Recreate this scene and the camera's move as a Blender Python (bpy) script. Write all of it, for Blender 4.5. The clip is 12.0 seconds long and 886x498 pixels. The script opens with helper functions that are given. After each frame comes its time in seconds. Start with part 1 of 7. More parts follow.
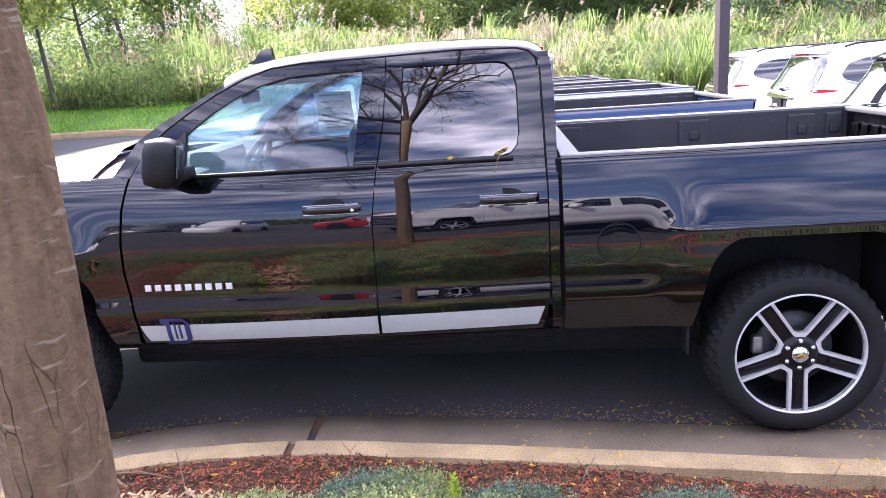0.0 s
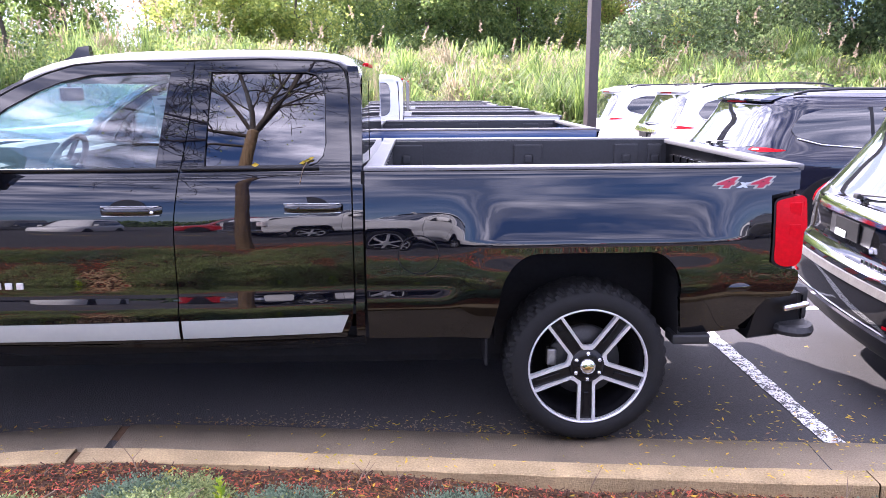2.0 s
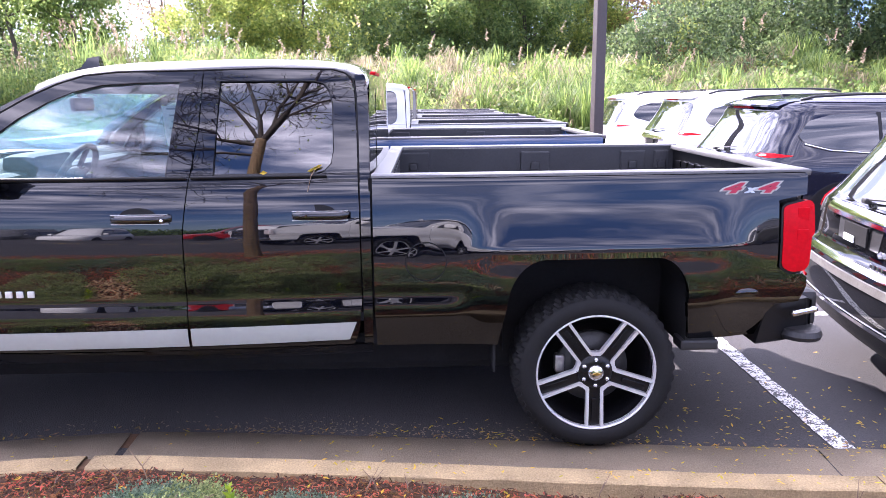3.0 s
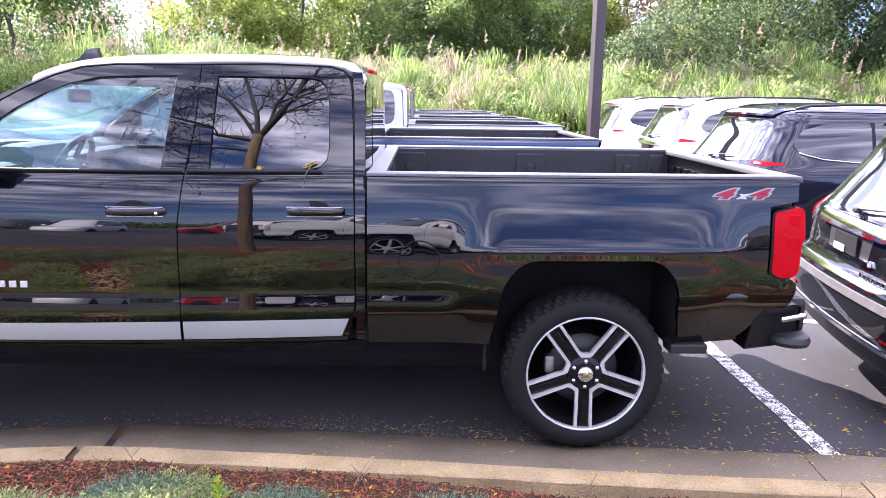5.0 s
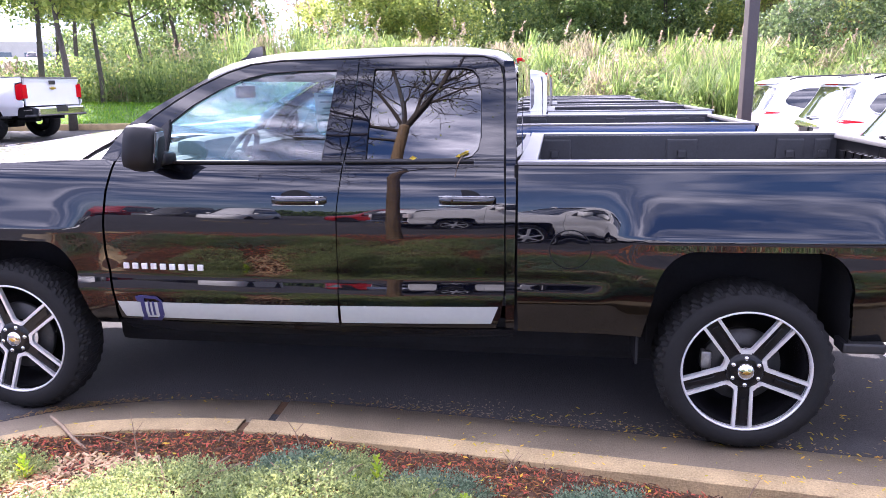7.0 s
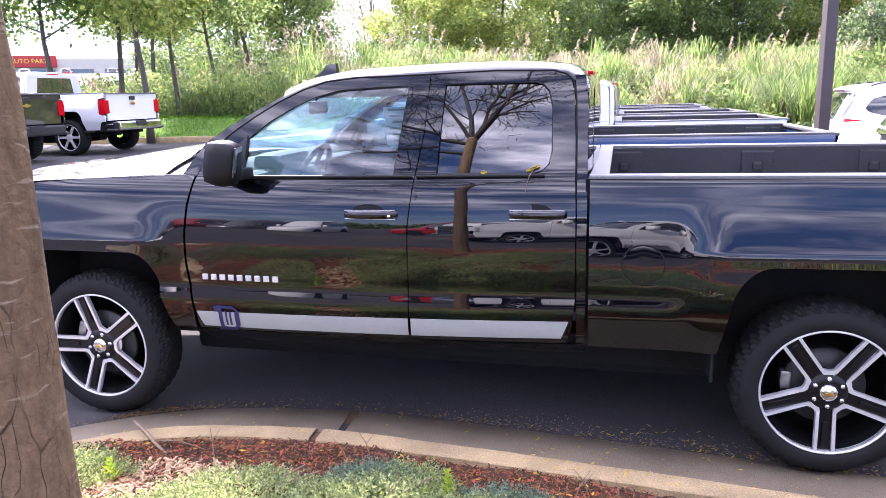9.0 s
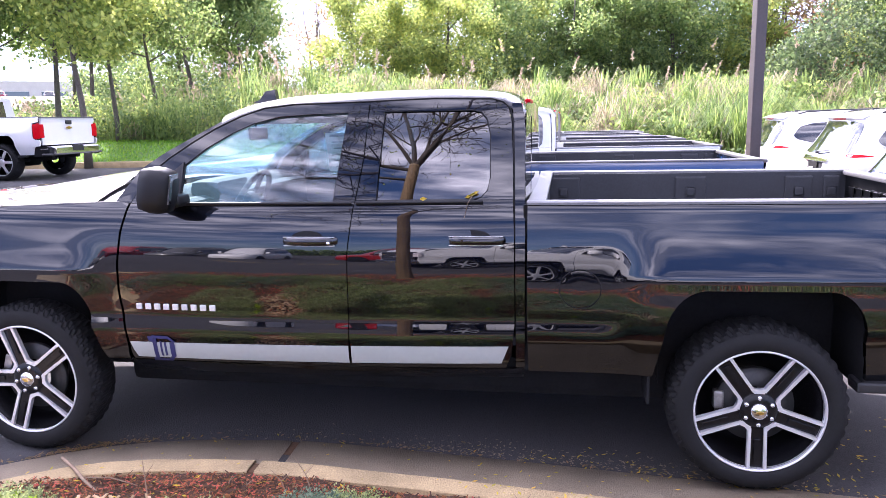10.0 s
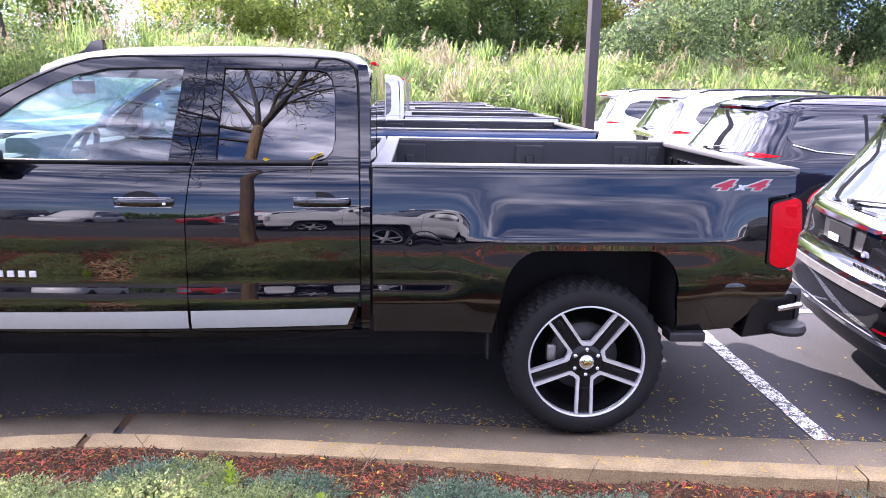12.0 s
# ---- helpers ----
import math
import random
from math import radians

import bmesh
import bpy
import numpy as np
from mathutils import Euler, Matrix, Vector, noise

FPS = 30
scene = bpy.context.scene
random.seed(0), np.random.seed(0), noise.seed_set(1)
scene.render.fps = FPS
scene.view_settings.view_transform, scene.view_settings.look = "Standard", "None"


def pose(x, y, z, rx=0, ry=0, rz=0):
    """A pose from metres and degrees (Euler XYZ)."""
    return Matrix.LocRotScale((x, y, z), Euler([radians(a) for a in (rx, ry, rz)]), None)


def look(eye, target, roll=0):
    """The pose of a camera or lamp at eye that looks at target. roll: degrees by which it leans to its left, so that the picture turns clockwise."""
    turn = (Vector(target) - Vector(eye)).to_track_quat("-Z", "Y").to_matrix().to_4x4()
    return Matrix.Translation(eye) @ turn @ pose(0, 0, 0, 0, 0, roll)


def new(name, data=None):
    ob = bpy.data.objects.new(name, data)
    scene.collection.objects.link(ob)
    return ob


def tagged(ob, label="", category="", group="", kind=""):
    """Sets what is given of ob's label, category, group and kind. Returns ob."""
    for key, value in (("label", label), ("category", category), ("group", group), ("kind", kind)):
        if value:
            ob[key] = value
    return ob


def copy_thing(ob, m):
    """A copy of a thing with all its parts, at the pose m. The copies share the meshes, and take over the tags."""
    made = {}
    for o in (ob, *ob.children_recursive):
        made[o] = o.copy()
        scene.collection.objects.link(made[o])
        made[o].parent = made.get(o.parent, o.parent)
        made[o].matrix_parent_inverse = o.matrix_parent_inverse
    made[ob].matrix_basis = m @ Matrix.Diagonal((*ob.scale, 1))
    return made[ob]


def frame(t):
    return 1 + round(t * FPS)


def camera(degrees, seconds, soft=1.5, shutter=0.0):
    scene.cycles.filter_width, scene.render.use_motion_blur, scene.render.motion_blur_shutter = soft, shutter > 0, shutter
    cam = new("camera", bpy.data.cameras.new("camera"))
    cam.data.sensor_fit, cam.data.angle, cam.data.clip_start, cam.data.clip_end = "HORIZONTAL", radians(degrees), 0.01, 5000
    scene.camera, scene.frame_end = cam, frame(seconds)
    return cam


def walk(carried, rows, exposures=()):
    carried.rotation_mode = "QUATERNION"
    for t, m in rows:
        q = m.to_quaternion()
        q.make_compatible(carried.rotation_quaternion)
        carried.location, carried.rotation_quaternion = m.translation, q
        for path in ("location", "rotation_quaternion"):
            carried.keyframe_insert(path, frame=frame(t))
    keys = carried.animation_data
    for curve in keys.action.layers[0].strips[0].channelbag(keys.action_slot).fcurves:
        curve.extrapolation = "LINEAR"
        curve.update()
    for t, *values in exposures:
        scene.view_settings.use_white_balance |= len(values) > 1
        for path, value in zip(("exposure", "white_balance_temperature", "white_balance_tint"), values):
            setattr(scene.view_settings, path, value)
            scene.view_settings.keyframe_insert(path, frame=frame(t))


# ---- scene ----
cam = camera(62.7, 12.0, soft=0.5)
PATH = [
    (0, (2.408, -3.127, 1.726), (2.212, -1.194, 1.25), -3.9),
    (0.5, (2.541, -3.117, 1.719), (2.256, -1.198, 1.232), -3.2),
    (1, (2.768, -3.187, 1.689), (2.451, -1.268, 1.222), -0.8),
    (1.5, (2.848, -3.181, 1.7), (2.685, -1.253, 1.195), -1.5),
    (2, (2.867, -3.183, 1.68), (2.93, -1.231, 1.248), -0.2),
    (2.5, (2.861, -3.2, 1.676), (2.906, -1.242, 1.271), -1.1),
    (3, (2.867, -3.195, 1.676), (2.91, -1.238, 1.266), -0.6),
    (3.2, (2.867, -3.196, 1.677), (2.925, -1.239, 1.271), -0.5),
    (4.8, (2.866, -3.205, 1.685), (2.902, -1.25, 1.265), 0.2),
    (5, (2.872, -3.215, 1.67), (2.93, -1.258, 1.263), 0.8),
    (5.5, (2.876, -3.211, 1.669), (3.058, -1.264, 1.246), 1.7),
    (6, (2.879, -3.199, 1.667), (3.021, -1.255, 1.219), 1.2),
    (6.5, (2.842, -3.217, 1.678), (2.787, -1.266, 1.24), -0.4),
    (7, (2.785, -3.219, 1.676), (2.485, -1.291, 1.236), -0.9),
    (7.5, (2.742, -3.233, 1.676), (2.292, -1.334, 1.237), -0.3),
    (7.7, (2.741, -3.236, 1.677), (2.253, -1.342, 1.254), -0.5),
    (9.3, (2.757, -3.233, 1.701), (2.297, -1.33, 1.293), -1.8),
    (9.5, (2.778, -3.226, 1.686), (2.352, -1.315, 1.281), -1.1),
    (10, (2.789, -3.232, 1.707), (2.46, -1.29, 1.359), -1.3),
    (10.5, (2.822, -3.254, 1.63), (2.637, -1.297, 1.263), -0.7),
    (11, (2.78, -3.257, 1.654), (2.817, -1.3, 1.243), 1.4),
    (11.5, (2.813, -3.254, 1.682), (2.903, -1.304, 1.246), 0.7),
    (12, (2.816, -3.267, 1.673), (2.895, -1.315, 1.244), 0.9),
]
walk(cam, [(t, look(eye, target, roll)) for t, eye, target, roll in PATH], [(0, 1.90, 6050, 29), (12, 1.90, 6050, 29)])

# ---- sky, sun, exposure ----
SUN_DIR = Vector((-0.576, 0.817, 0.0)).normalized()
SUN_EL = 39.0
world = bpy.data.worlds.new("sky")
scene.world = world
world.use_nodes = True
wn, wl = world.node_tree.nodes, world.node_tree.links
wn.clear()
w_out = wn.new("ShaderNodeOutputWorld")
w_bg = wn.new("ShaderNodeBackground")
w_sky = wn.new("ShaderNodeTexSky")
w_sky.sky_type = "NISHITA"
w_sky.sun_disc = False
w_sky.sun_elevation = radians(SUN_EL)
w_sky.sun_rotation = math.atan2(SUN_DIR.x, SUN_DIR.y)
w_sky.altitude = 2500
w_sky.air_density, w_sky.dust_density, w_sky.ozone_density = 1.0, 1.3, 3.0
w_co = wn.new("ShaderNodeTexCoord")
w_map = wn.new("ShaderNodeMapping")
w_map.inputs["Scale"].default_value = (1.7, 1.7, 11.0)
w_noise = wn.new("ShaderNodeTexNoise")
w_noise.inputs["Scale"].default_value = 1.5
w_noise.inputs["Detail"].default_value = 7.0
w_noise.inputs["Roughness"].default_value = 0.55
w_ramp = wn.new("ShaderNodeValToRGB")
w_ramp.color_ramp.elements[0].position = 0.36
w_ramp.color_ramp.elements[1].position = 0.58
w_noise2 = wn.new("ShaderNodeTexNoise")
w_noise2.inputs["Scale"].default_value = 3.5
w_noise2.inputs["Detail"].default_value = 5.0
w_cloud = wn.new("ShaderNodeMixRGB")
w_cloud.inputs[1].default_value = (3.6, 4.0, 5.2, 1)
w_cloud.inputs[2].default_value = (14.0, 14.0, 15.0, 1)
w_mix = wn.new("ShaderNodeMixRGB")
wl.new(w_co.outputs["Generated"], w_map.inputs["Vector"])
wl.new(w_map.outputs["Vector"], w_noise.inputs["Vector"])
wl.new(w_map.outputs["Vector"], w_noise2.inputs["Vector"])
wl.new(w_noise.outputs["Fac"], w_ramp.inputs["Fac"])
w_ramp2 = wn.new("ShaderNodeValToRGB")
w_ramp2.color_ramp.elements[0].position = 0.43
w_ramp2.color_ramp.elements[1].position = 0.68
wl.new(w_noise2.outputs["Fac"], w_ramp2.inputs["Fac"])
wl.new(w_ramp2.outputs["Color"], w_cloud.inputs["Fac"])
w_sep = wn.new("ShaderNodeSeparateXYZ")
w_lift = wn.new("ShaderNodeMapRange")
w_lift.inputs["From Min"].default_value, w_lift.inputs["From Max"].default_value = 0.10, 0.42
w_lift.inputs["To Min"].default_value, w_lift.inputs["To Max"].default_value = 0.25, 1.3
w_thin = wn.new("ShaderNodeMath")
w_thin.operation = "MULTIPLY"
wl.new(w_co.outputs["Generated"], w_sep.inputs["Vector"])
wl.new(w_sep.outputs["Z"], w_lift.inputs["Value"])
wl.new(w_ramp.outputs["Color"], w_thin.inputs[0])
wl.new(w_lift.outputs[0], w_thin.inputs[1])
# thin bright cloud thickens towards the sun
w_dot = wn.new("ShaderNodeVectorMath")
w_dot.operation = "DOT_PRODUCT"
w_dot.inputs[1].default_value = (SUN_DIR.x * math.cos(radians(SUN_EL)), SUN_DIR.y * math.cos(radians(SUN_EL)), math.sin(radians(SUN_EL)))
w_near = wn.new("ShaderNodeMapRange")
w_near.interpolation_type = "SMOOTHSTEP"
w_near.inputs["From Min"].default_value, w_near.inputs["From Max"].default_value = 0.25, 1.0
w_veil = wn.new("ShaderNodeMath")
w_veil.operation, w_veil.use_clamp = "MULTIPLY_ADD", True
w_veil.inputs[1].default_value = 0.7
w_glow = wn.new("ShaderNodeMath")
w_glow.operation = "MULTIPLY_ADD"
w_glow.inputs[1].default_value, w_glow.inputs[2].default_value = 1.1, 1.0
w_lit = wn.new("ShaderNodeVectorMath")
w_lit.operation = "SCALE"
wl.new(w_co.outputs["Generated"], w_dot.inputs[0])
wl.new(w_dot.outputs["Value"], w_near.inputs["Value"])
wl.new(w_near.outputs[0], w_veil.inputs[0])
wl.new(w_thin.outputs[0], w_veil.inputs[2])
wl.new(w_near.outputs[0], w_glow.inputs[0])
wl.new(w_cloud.outputs["Color"], w_lit.inputs[0])
wl.new(w_glow.outputs[0], w_lit.inputs["Scale"])
wl.new(w_veil.outputs[0], w_mix.inputs["Fac"])
w_deep = wn.new("ShaderNodeMixRGB")
w_deep.blend_type = "MULTIPLY"
w_deep.inputs["Fac"].default_value = 1.0
w_deep.inputs[2].default_value = (0.52, 0.59, 0.72, 1)
wl.new(w_sky.outputs["Color"], w_deep.inputs[1])
wl.new(w_deep.outputs["Color"], w_mix.inputs[1])
wl.new(w_lit.outputs["Vector"], w_mix.inputs[2])
wl.new(w_mix.outputs["Color"], w_bg.inputs["Color"])
w_bg.inputs["Strength"].default_value = 0.11
wl.new(w_bg.outputs["Background"], w_out.inputs["Surface"])
sun_data = bpy.data.lights.new("sun", "SUN")
sun_data.energy, sun_data.angle, sun_data.color = 5.0, radians(0.55), (1.0, 0.93, 0.82)
sun = new("sun", sun_data)
sun_way = Vector((SUN_DIR.x * math.cos(radians(SUN_EL)), SUN_DIR.y * math.cos(radians(SUN_EL)), math.sin(radians(SUN_EL))))
sun.matrix_world = look(sun_way * 60, (0, 0, 0))
scene.view_settings.exposure = 1.6

# ---- materials ----
def mat(name, base, rough=0.6, metal=0.0, vary=0.0, scale=6.0, fine=60.0, bump=0.0, bump_scale=80.0, dark=0.6, coat=0.0, alpha_trans=0.0, ior=1.5, spec=0.5, island=0.0, each=0.0, rough_vary=0.0, stain=None, stretch=None, crisp=(0.65, 1.35)):
    """A node material: a base colour broken up at two scales, with fine relief."""
    m = bpy.data.materials.new(name)
    m.use_nodes = True
    n, l = m.node_tree.nodes, m.node_tree.links
    b = n["Principled BSDF"]
    b.inputs["Base Color"].default_value = (*base, 1)
    b.inputs["Roughness"].default_value = rough
    b.inputs["Metallic"].default_value = metal
    b.inputs["IOR"].default_value = ior
    b.inputs["Specular IOR Level"].default_value = spec
    b.inputs["Coat Weight"].default_value = coat
    b.inputs["Coat Roughness"].default_value = 0.02
    b.inputs["Transmission Weight"].default_value = alpha_trans
    co = n.new("ShaderNodeTexCoord")
    vec = co.outputs["Object"]
    if stretch:
        mp = n.new("ShaderNodeMapping")
        mp.inputs["Scale"].default_value = stretch
        l.new(vec, mp.inputs["Vector"])
        vec = mp.outputs["Vector"]
    colour = None
    if vary > 0:
        big, small = n.new("ShaderNodeTexNoise"), n.new("ShaderNodeTexNoise")
        big.inputs["Scale"].default_value, big.inputs["Detail"].default_value = scale, 5
        small.inputs["Scale"].default_value, small.inputs["Detail"].default_value = fine, 4
        l.new(vec, big.inputs["Vector"])
        l.new(vec, small.inputs["Vector"])
        add = n.new("ShaderNodeMath")
        add.operation = "ADD"
        l.new(big.outputs["Fac"], add.inputs[0])
        l.new(small.outputs["Fac"], add.inputs[1])
        ramp = n.new("ShaderNodeMapRange")
        ramp.inputs["From Min"].default_value, ramp.inputs["From Max"].default_value = crisp
        ramp.inputs["To Min"].default_value, ramp.inputs["To Max"].default_value = 0, 1
        l.new(add.outputs[0], ramp.inputs["Value"])
        mix = n.new("ShaderNodeMixRGB")
        lo, hi = [c * (1 - vary * dark) for c in base], [min(1, c * (1 + vary)) for c in base]
        if stain:
            lo = stain
        mix.inputs[1].default_value, mix.inputs[2].default_value = (*lo, 1), (*hi, 1)
        l.new(ramp.outputs[0], mix.inputs["Fac"])
        colour = mix.outputs["Color"]
    if island or each:
        hsv = n.new("ShaderNodeHueSaturation")
        if island:
            src = n.new("ShaderNodeNewGeometry").outputs["Random Per Island"]
        else:
            src = n.new("ShaderNodeObjectInfo").outputs["Random"]
        rng = n.new("ShaderNodeMapRange")
        k = island or each
        rng.inputs["To Min"].default_value, rng.inputs["To Max"].default_value = 1 - k, 1 + k
        l.new(src, rng.inputs["Value"])
        l.new(rng.outputs[0], hsv.inputs["Value"])
        hue = n.new("ShaderNodeMapRange")
        hue.inputs["To Min"].default_value, hue.inputs["To Max"].default_value = 0.5 + 0.05 * k, 0.5 - 0.05 * k
        l.new(src, hue.inputs["Value"])
        l.new(hue.outputs[0], hsv.inputs["Hue"])
        if colour:
            l.new(colour, hsv.inputs["Color"])
        else:
            hsv.inputs["Color"].default_value = (*base, 1)
        colour = hsv.outputs["Color"]
    if colour:
        l.new(colour, b.inputs["Base Color"])
    if bump > 0:
        t = n.new("ShaderNodeTexNoise")
        t.inputs["Scale"].default_value, t.inputs["Detail"].default_value = bump_scale, 6
        l.new(vec, t.inputs["Vector"])
        bp = n.new("ShaderNodeBump")
        bp.inputs["Strength"].default_value, bp.inputs["Distance"].default_value = bump, 0.02
        l.new(t.outputs["Fac"], bp.inputs["Height"])
        l.new(bp.outputs["Normal"], b.inputs["Normal"])
        if rough_vary:
            rr = n.new("ShaderNodeMapRange")
            rr.inputs["To Min"].default_value, rr.inputs["To Max"].default_value = rough - rough_vary, rough + rough_vary
            l.new(t.outputs["Fac"], rr.inputs["Value"])
            l.new(rr.outputs[0], b.inputs["Roughness"])
    return m


def leafy(name, base, glow, vary=0.36):
    """Leaves: a diffuse face with light coming through from behind, each leaf a little different."""
    m = bpy.data.materials.new(name)
    m.use_nodes = True
    n, l = m.node_tree.nodes, m.node_tree.links
    b, out = n["Principled BSDF"], n["Material Output"]
    b.inputs["Roughness"].default_value = 0.55
    b.inputs["Specular IOR Level"].default_value = 0.3
    tr, mx = n.new("ShaderNodeBsdfTranslucent"), n.new("ShaderNodeMixShader")
    src = n.new("ShaderNodeNewGeometry").outputs["Random Per Island"]
    for colour, socket in ((base, b.inputs["Base Color"]), (glow, tr.inputs["Color"])):
        hsv, rng, hue = n.new("ShaderNodeHueSaturation"), n.new("ShaderNodeMapRange"), n.new("ShaderNodeMapRange")
        rng.inputs["To Min"].default_value, rng.inputs["To Max"].default_value = 1 - vary, 1 + vary
        hue.inputs["To Min"].default_value, hue.inputs["To Max"].default_value = 0.525, 0.47
        l.new(src, rng.inputs["Value"])
        l.new(src, hue.inputs["Value"])
        hsv.inputs["Color"].default_value = (*colour, 1)
        l.new(rng.outputs[0], hsv.inputs["Value"])
        l.new(hue.outputs[0], hsv.inputs["Hue"])
        l.new(hsv.outputs["Color"], socket)
    mx.inputs["Fac"].default_value = 0.5
    l.new(b.outputs[0], mx.inputs[1])
    l.new(tr.outputs[0], mx.inputs[2])
    l.new(mx.outputs[0], out.inputs["Surface"])
    return m


def glass(name, tint, rough=0.0, dust=0.0):
    """A thin pane: part mirror, part clear tint, by its angle, with a film of dust."""
    m = bpy.data.materials.new(name)
    m.use_nodes = True
    n, l = m.node_tree.nodes, m.node_tree.links
    n.remove(n["Principled BSDF"])
    tr, gl, mx, fr = n.new("ShaderNodeBsdfTransparent"), n.new("ShaderNodeBsdfGlossy"), n.new("ShaderNodeMixShader"), n.new("ShaderNodeFresnel")
    tr.inputs["Color"].default_value = (*tint, 1)
    gl.inputs["Roughness"].default_value = rough
    fr.inputs["IOR"].default_value = 2.4
    l.new(fr.outputs[0], mx.inputs["Fac"])
    l.new(tr.outputs[0], mx.inputs[1])
    l.new(gl.outputs[0], mx.inputs[2])
    last = mx
    if dust:
        film, last = n.new("ShaderNodeBsdfTranslucent"), n.new("ShaderNodeMixShader")
        film.inputs["Color"].default_value = (0.36, 0.68, 0.85, 1)
        last.inputs["Fac"].default_value = dust
        l.new(mx.outputs[0], last.inputs[1])
        l.new(film.outputs[0], last.inputs[2])
    l.new(last.outputs[0], n["Material Output"].inputs["Surface"])
    return m


def paint(name, base, rough=0.22, metal=0.3):
    m = mat(name, base, rough, metal, coat=1.0, vary=0.06, scale=2.0, fine=300, spec=0.0 if max(base) < 0.1 else 0.3)
    b = m.node_tree.nodes["Principled BSDF"]
    b.inputs["Coat Roughness"].default_value = 0.012
    b.inputs["Coat IOR"].default_value = 1.68
    return m


M_BLACK = paint("black_paint", (0.0035, 0.004, 0.007), 0.42, 1.0)
M_BLACK_SUV = paint("black_suv_paint", (0.007, 0.007, 0.008), 0.42, 0.0)
M_BLUE = paint("blue_paint", (0.012, 0.042, 0.13), 0.25, 0.0)
M_SILVER = paint("silver_paint", (0.42, 0.44, 0.47), 0.28, 0.6)
M_NAVY = paint("dark_blue_paint", (0.012, 0.013, 0.026), 0.42, 0.0)
M_GREY = paint("grey_paint", (0.09, 0.09, 0.085), 0.28, 0.5)
M_WHITE = paint("white_paint", (0.78, 0.78, 0.77), 0.3, 0.0)
M_RED = paint("red_paint", (0.35, 0.012, 0.015), 0.25, 0.0)
M_BROWN = paint("dark_olive_paint", (0.04, 0.037, 0.03), 0.28, 0.4)
M_PLASTIC = mat("black_plastic", (0.018, 0.018, 0.02), 0.5, vary=0.3, scale=5, fine=200, bump=0.08, bump_scale=700)
M_LINER = mat("bed_liner_plastic", (0.028, 0.029, 0.032), 0.55, vary=0.3, scale=3, fine=90, bump=0.15, bump_scale=400)
M_RAIL = mat("bed_rail_plastic", (0.11, 0.11, 0.113), 0.42, spec=0.5, vary=0.2, scale=4, fine=120, bump=0.05, bump_scale=600)
M_UNDER = mat("underbody_metal", (0.012, 0.012, 0.013), 0.8, spec=0.2, vary=0.4, scale=8, fine=60)
M_TYRE = mat("tyre_rubber", (0.009, 0.009, 0.0095), 0.78, spec=0.3, vary=0.35, scale=9, fine=90, bump=0.12, bump_scale=220)
M_RIM = mat("machined_aluminium", (0.72, 0.72, 0.73), 0.38, 0.55, vary=0.08, scale=5, fine=150, rough_vary=0.05, bump=0.02, bump_scale=300)
M_RIMBLACK = mat("gloss_black_wheel_paint", (0.008, 0.008, 0.009), 0.25, spec=0.3)
M_CHROME = mat("chrome", (0.82, 0.82, 0.83), 0.08, 1.0, bump=0.01, bump_scale=60)
M_GOLD = mat("gold_emblem", (0.65, 0.45, 0.12), 0.3, 1.0, bump=0.02, bump_scale=90)
M_TRIM = mat("satin_black_trim", (0.006, 0.006, 0.007), 0.45, spec=0.3, vary=0.1, scale=4, fine=90)
M_DISCDARK = mat("dark_brake_steel", (0.05, 0.05, 0.05), 0.5, 0.6, vary=0.3, scale=12, fine=90)
M_DISC = mat("brake_steel", (0.32, 0.31, 0.3), 0.45, 0.9, vary=0.3, scale=12, fine=90)
M_GLASS = glass("clear_glass", (0.58, 0.80, 0.86), dust=0.06)
M_DARKGLASS = glass("privacy_glass", (0.035, 0.035, 0.04))
M_SUVGLASS = mat("suv_glass", (0.012, 0.014, 0.016), 0.02, coat=1.0, ior=1.8)
M_LAMP = mat("red_lamp_lens", (0.5, 0.002, 0.008), 0.35, coat=0.08, spec=0.1, vary=0.25, scale=14, fine=60)
M_LAMPCLEAR = mat("clear_lamp_lens", (0.75, 0.7, 0.7), 0.12, coat=1.0, vary=0.2, scale=20, fine=80)
M_VINYL = mat("white_vinyl", (0.34, 0.35, 0.325), 0.4, vary=0.06, scale=3, fine=40)
M_DECALNAVY = mat("navy_decal", (0.02, 0.022, 0.09), 0.4, vary=0.1, scale=8, fine=60)
M_DECALRED = mat("red_decal", (0.34, 0.008, 0.035), 0.4, vary=0.1, scale=8, fine=60)
M_DECALGREY = mat("grey_decal", (0.45, 0.5, 0.55), 0.4, vary=0.1, scale=8, fine=60)
M_SEAT = mat("grey_seat_cloth", (0.06, 0.06, 0.063), 0.85, vary=0.25, scale=10, fine=160, bump=0.2, bump_scale=300)
M_DASH = mat("dash_plastic", (0.045, 0.048, 0.05), 0.7, spec=0.2, vary=0.2, scale=8, fine=120, bump=0.1, bump_scale=300)
M_LINING = mat("pale_grey_lining", (0.28, 0.29, 0.29), 0.85, vary=0.1, scale=8, fine=120, bump=0.1, bump_scale=300)
M_PAPER = mat("paper", (0.75, 0.76, 0.72), 0.8, vary=0.06, scale=9, fine=40)
M_PAPERINK = mat("paper_ink", (0.30, 0.34, 0.34), 0.8, vary=0.1, scale=9, fine=40)
M_ASPHALT = mat("asphalt", (0.056, 0.054, 0.056), 0.85, spec=0.3, vary=0.45, scale=0.7, fine=110, bump=0.5, bump_scale=160)
M_GUTTER = mat("gutter_concrete", (0.215, 0.170, 0.115), 0.85, vary=0.55, scale=2.2, fine=150, bump=0.6, bump_scale=170)
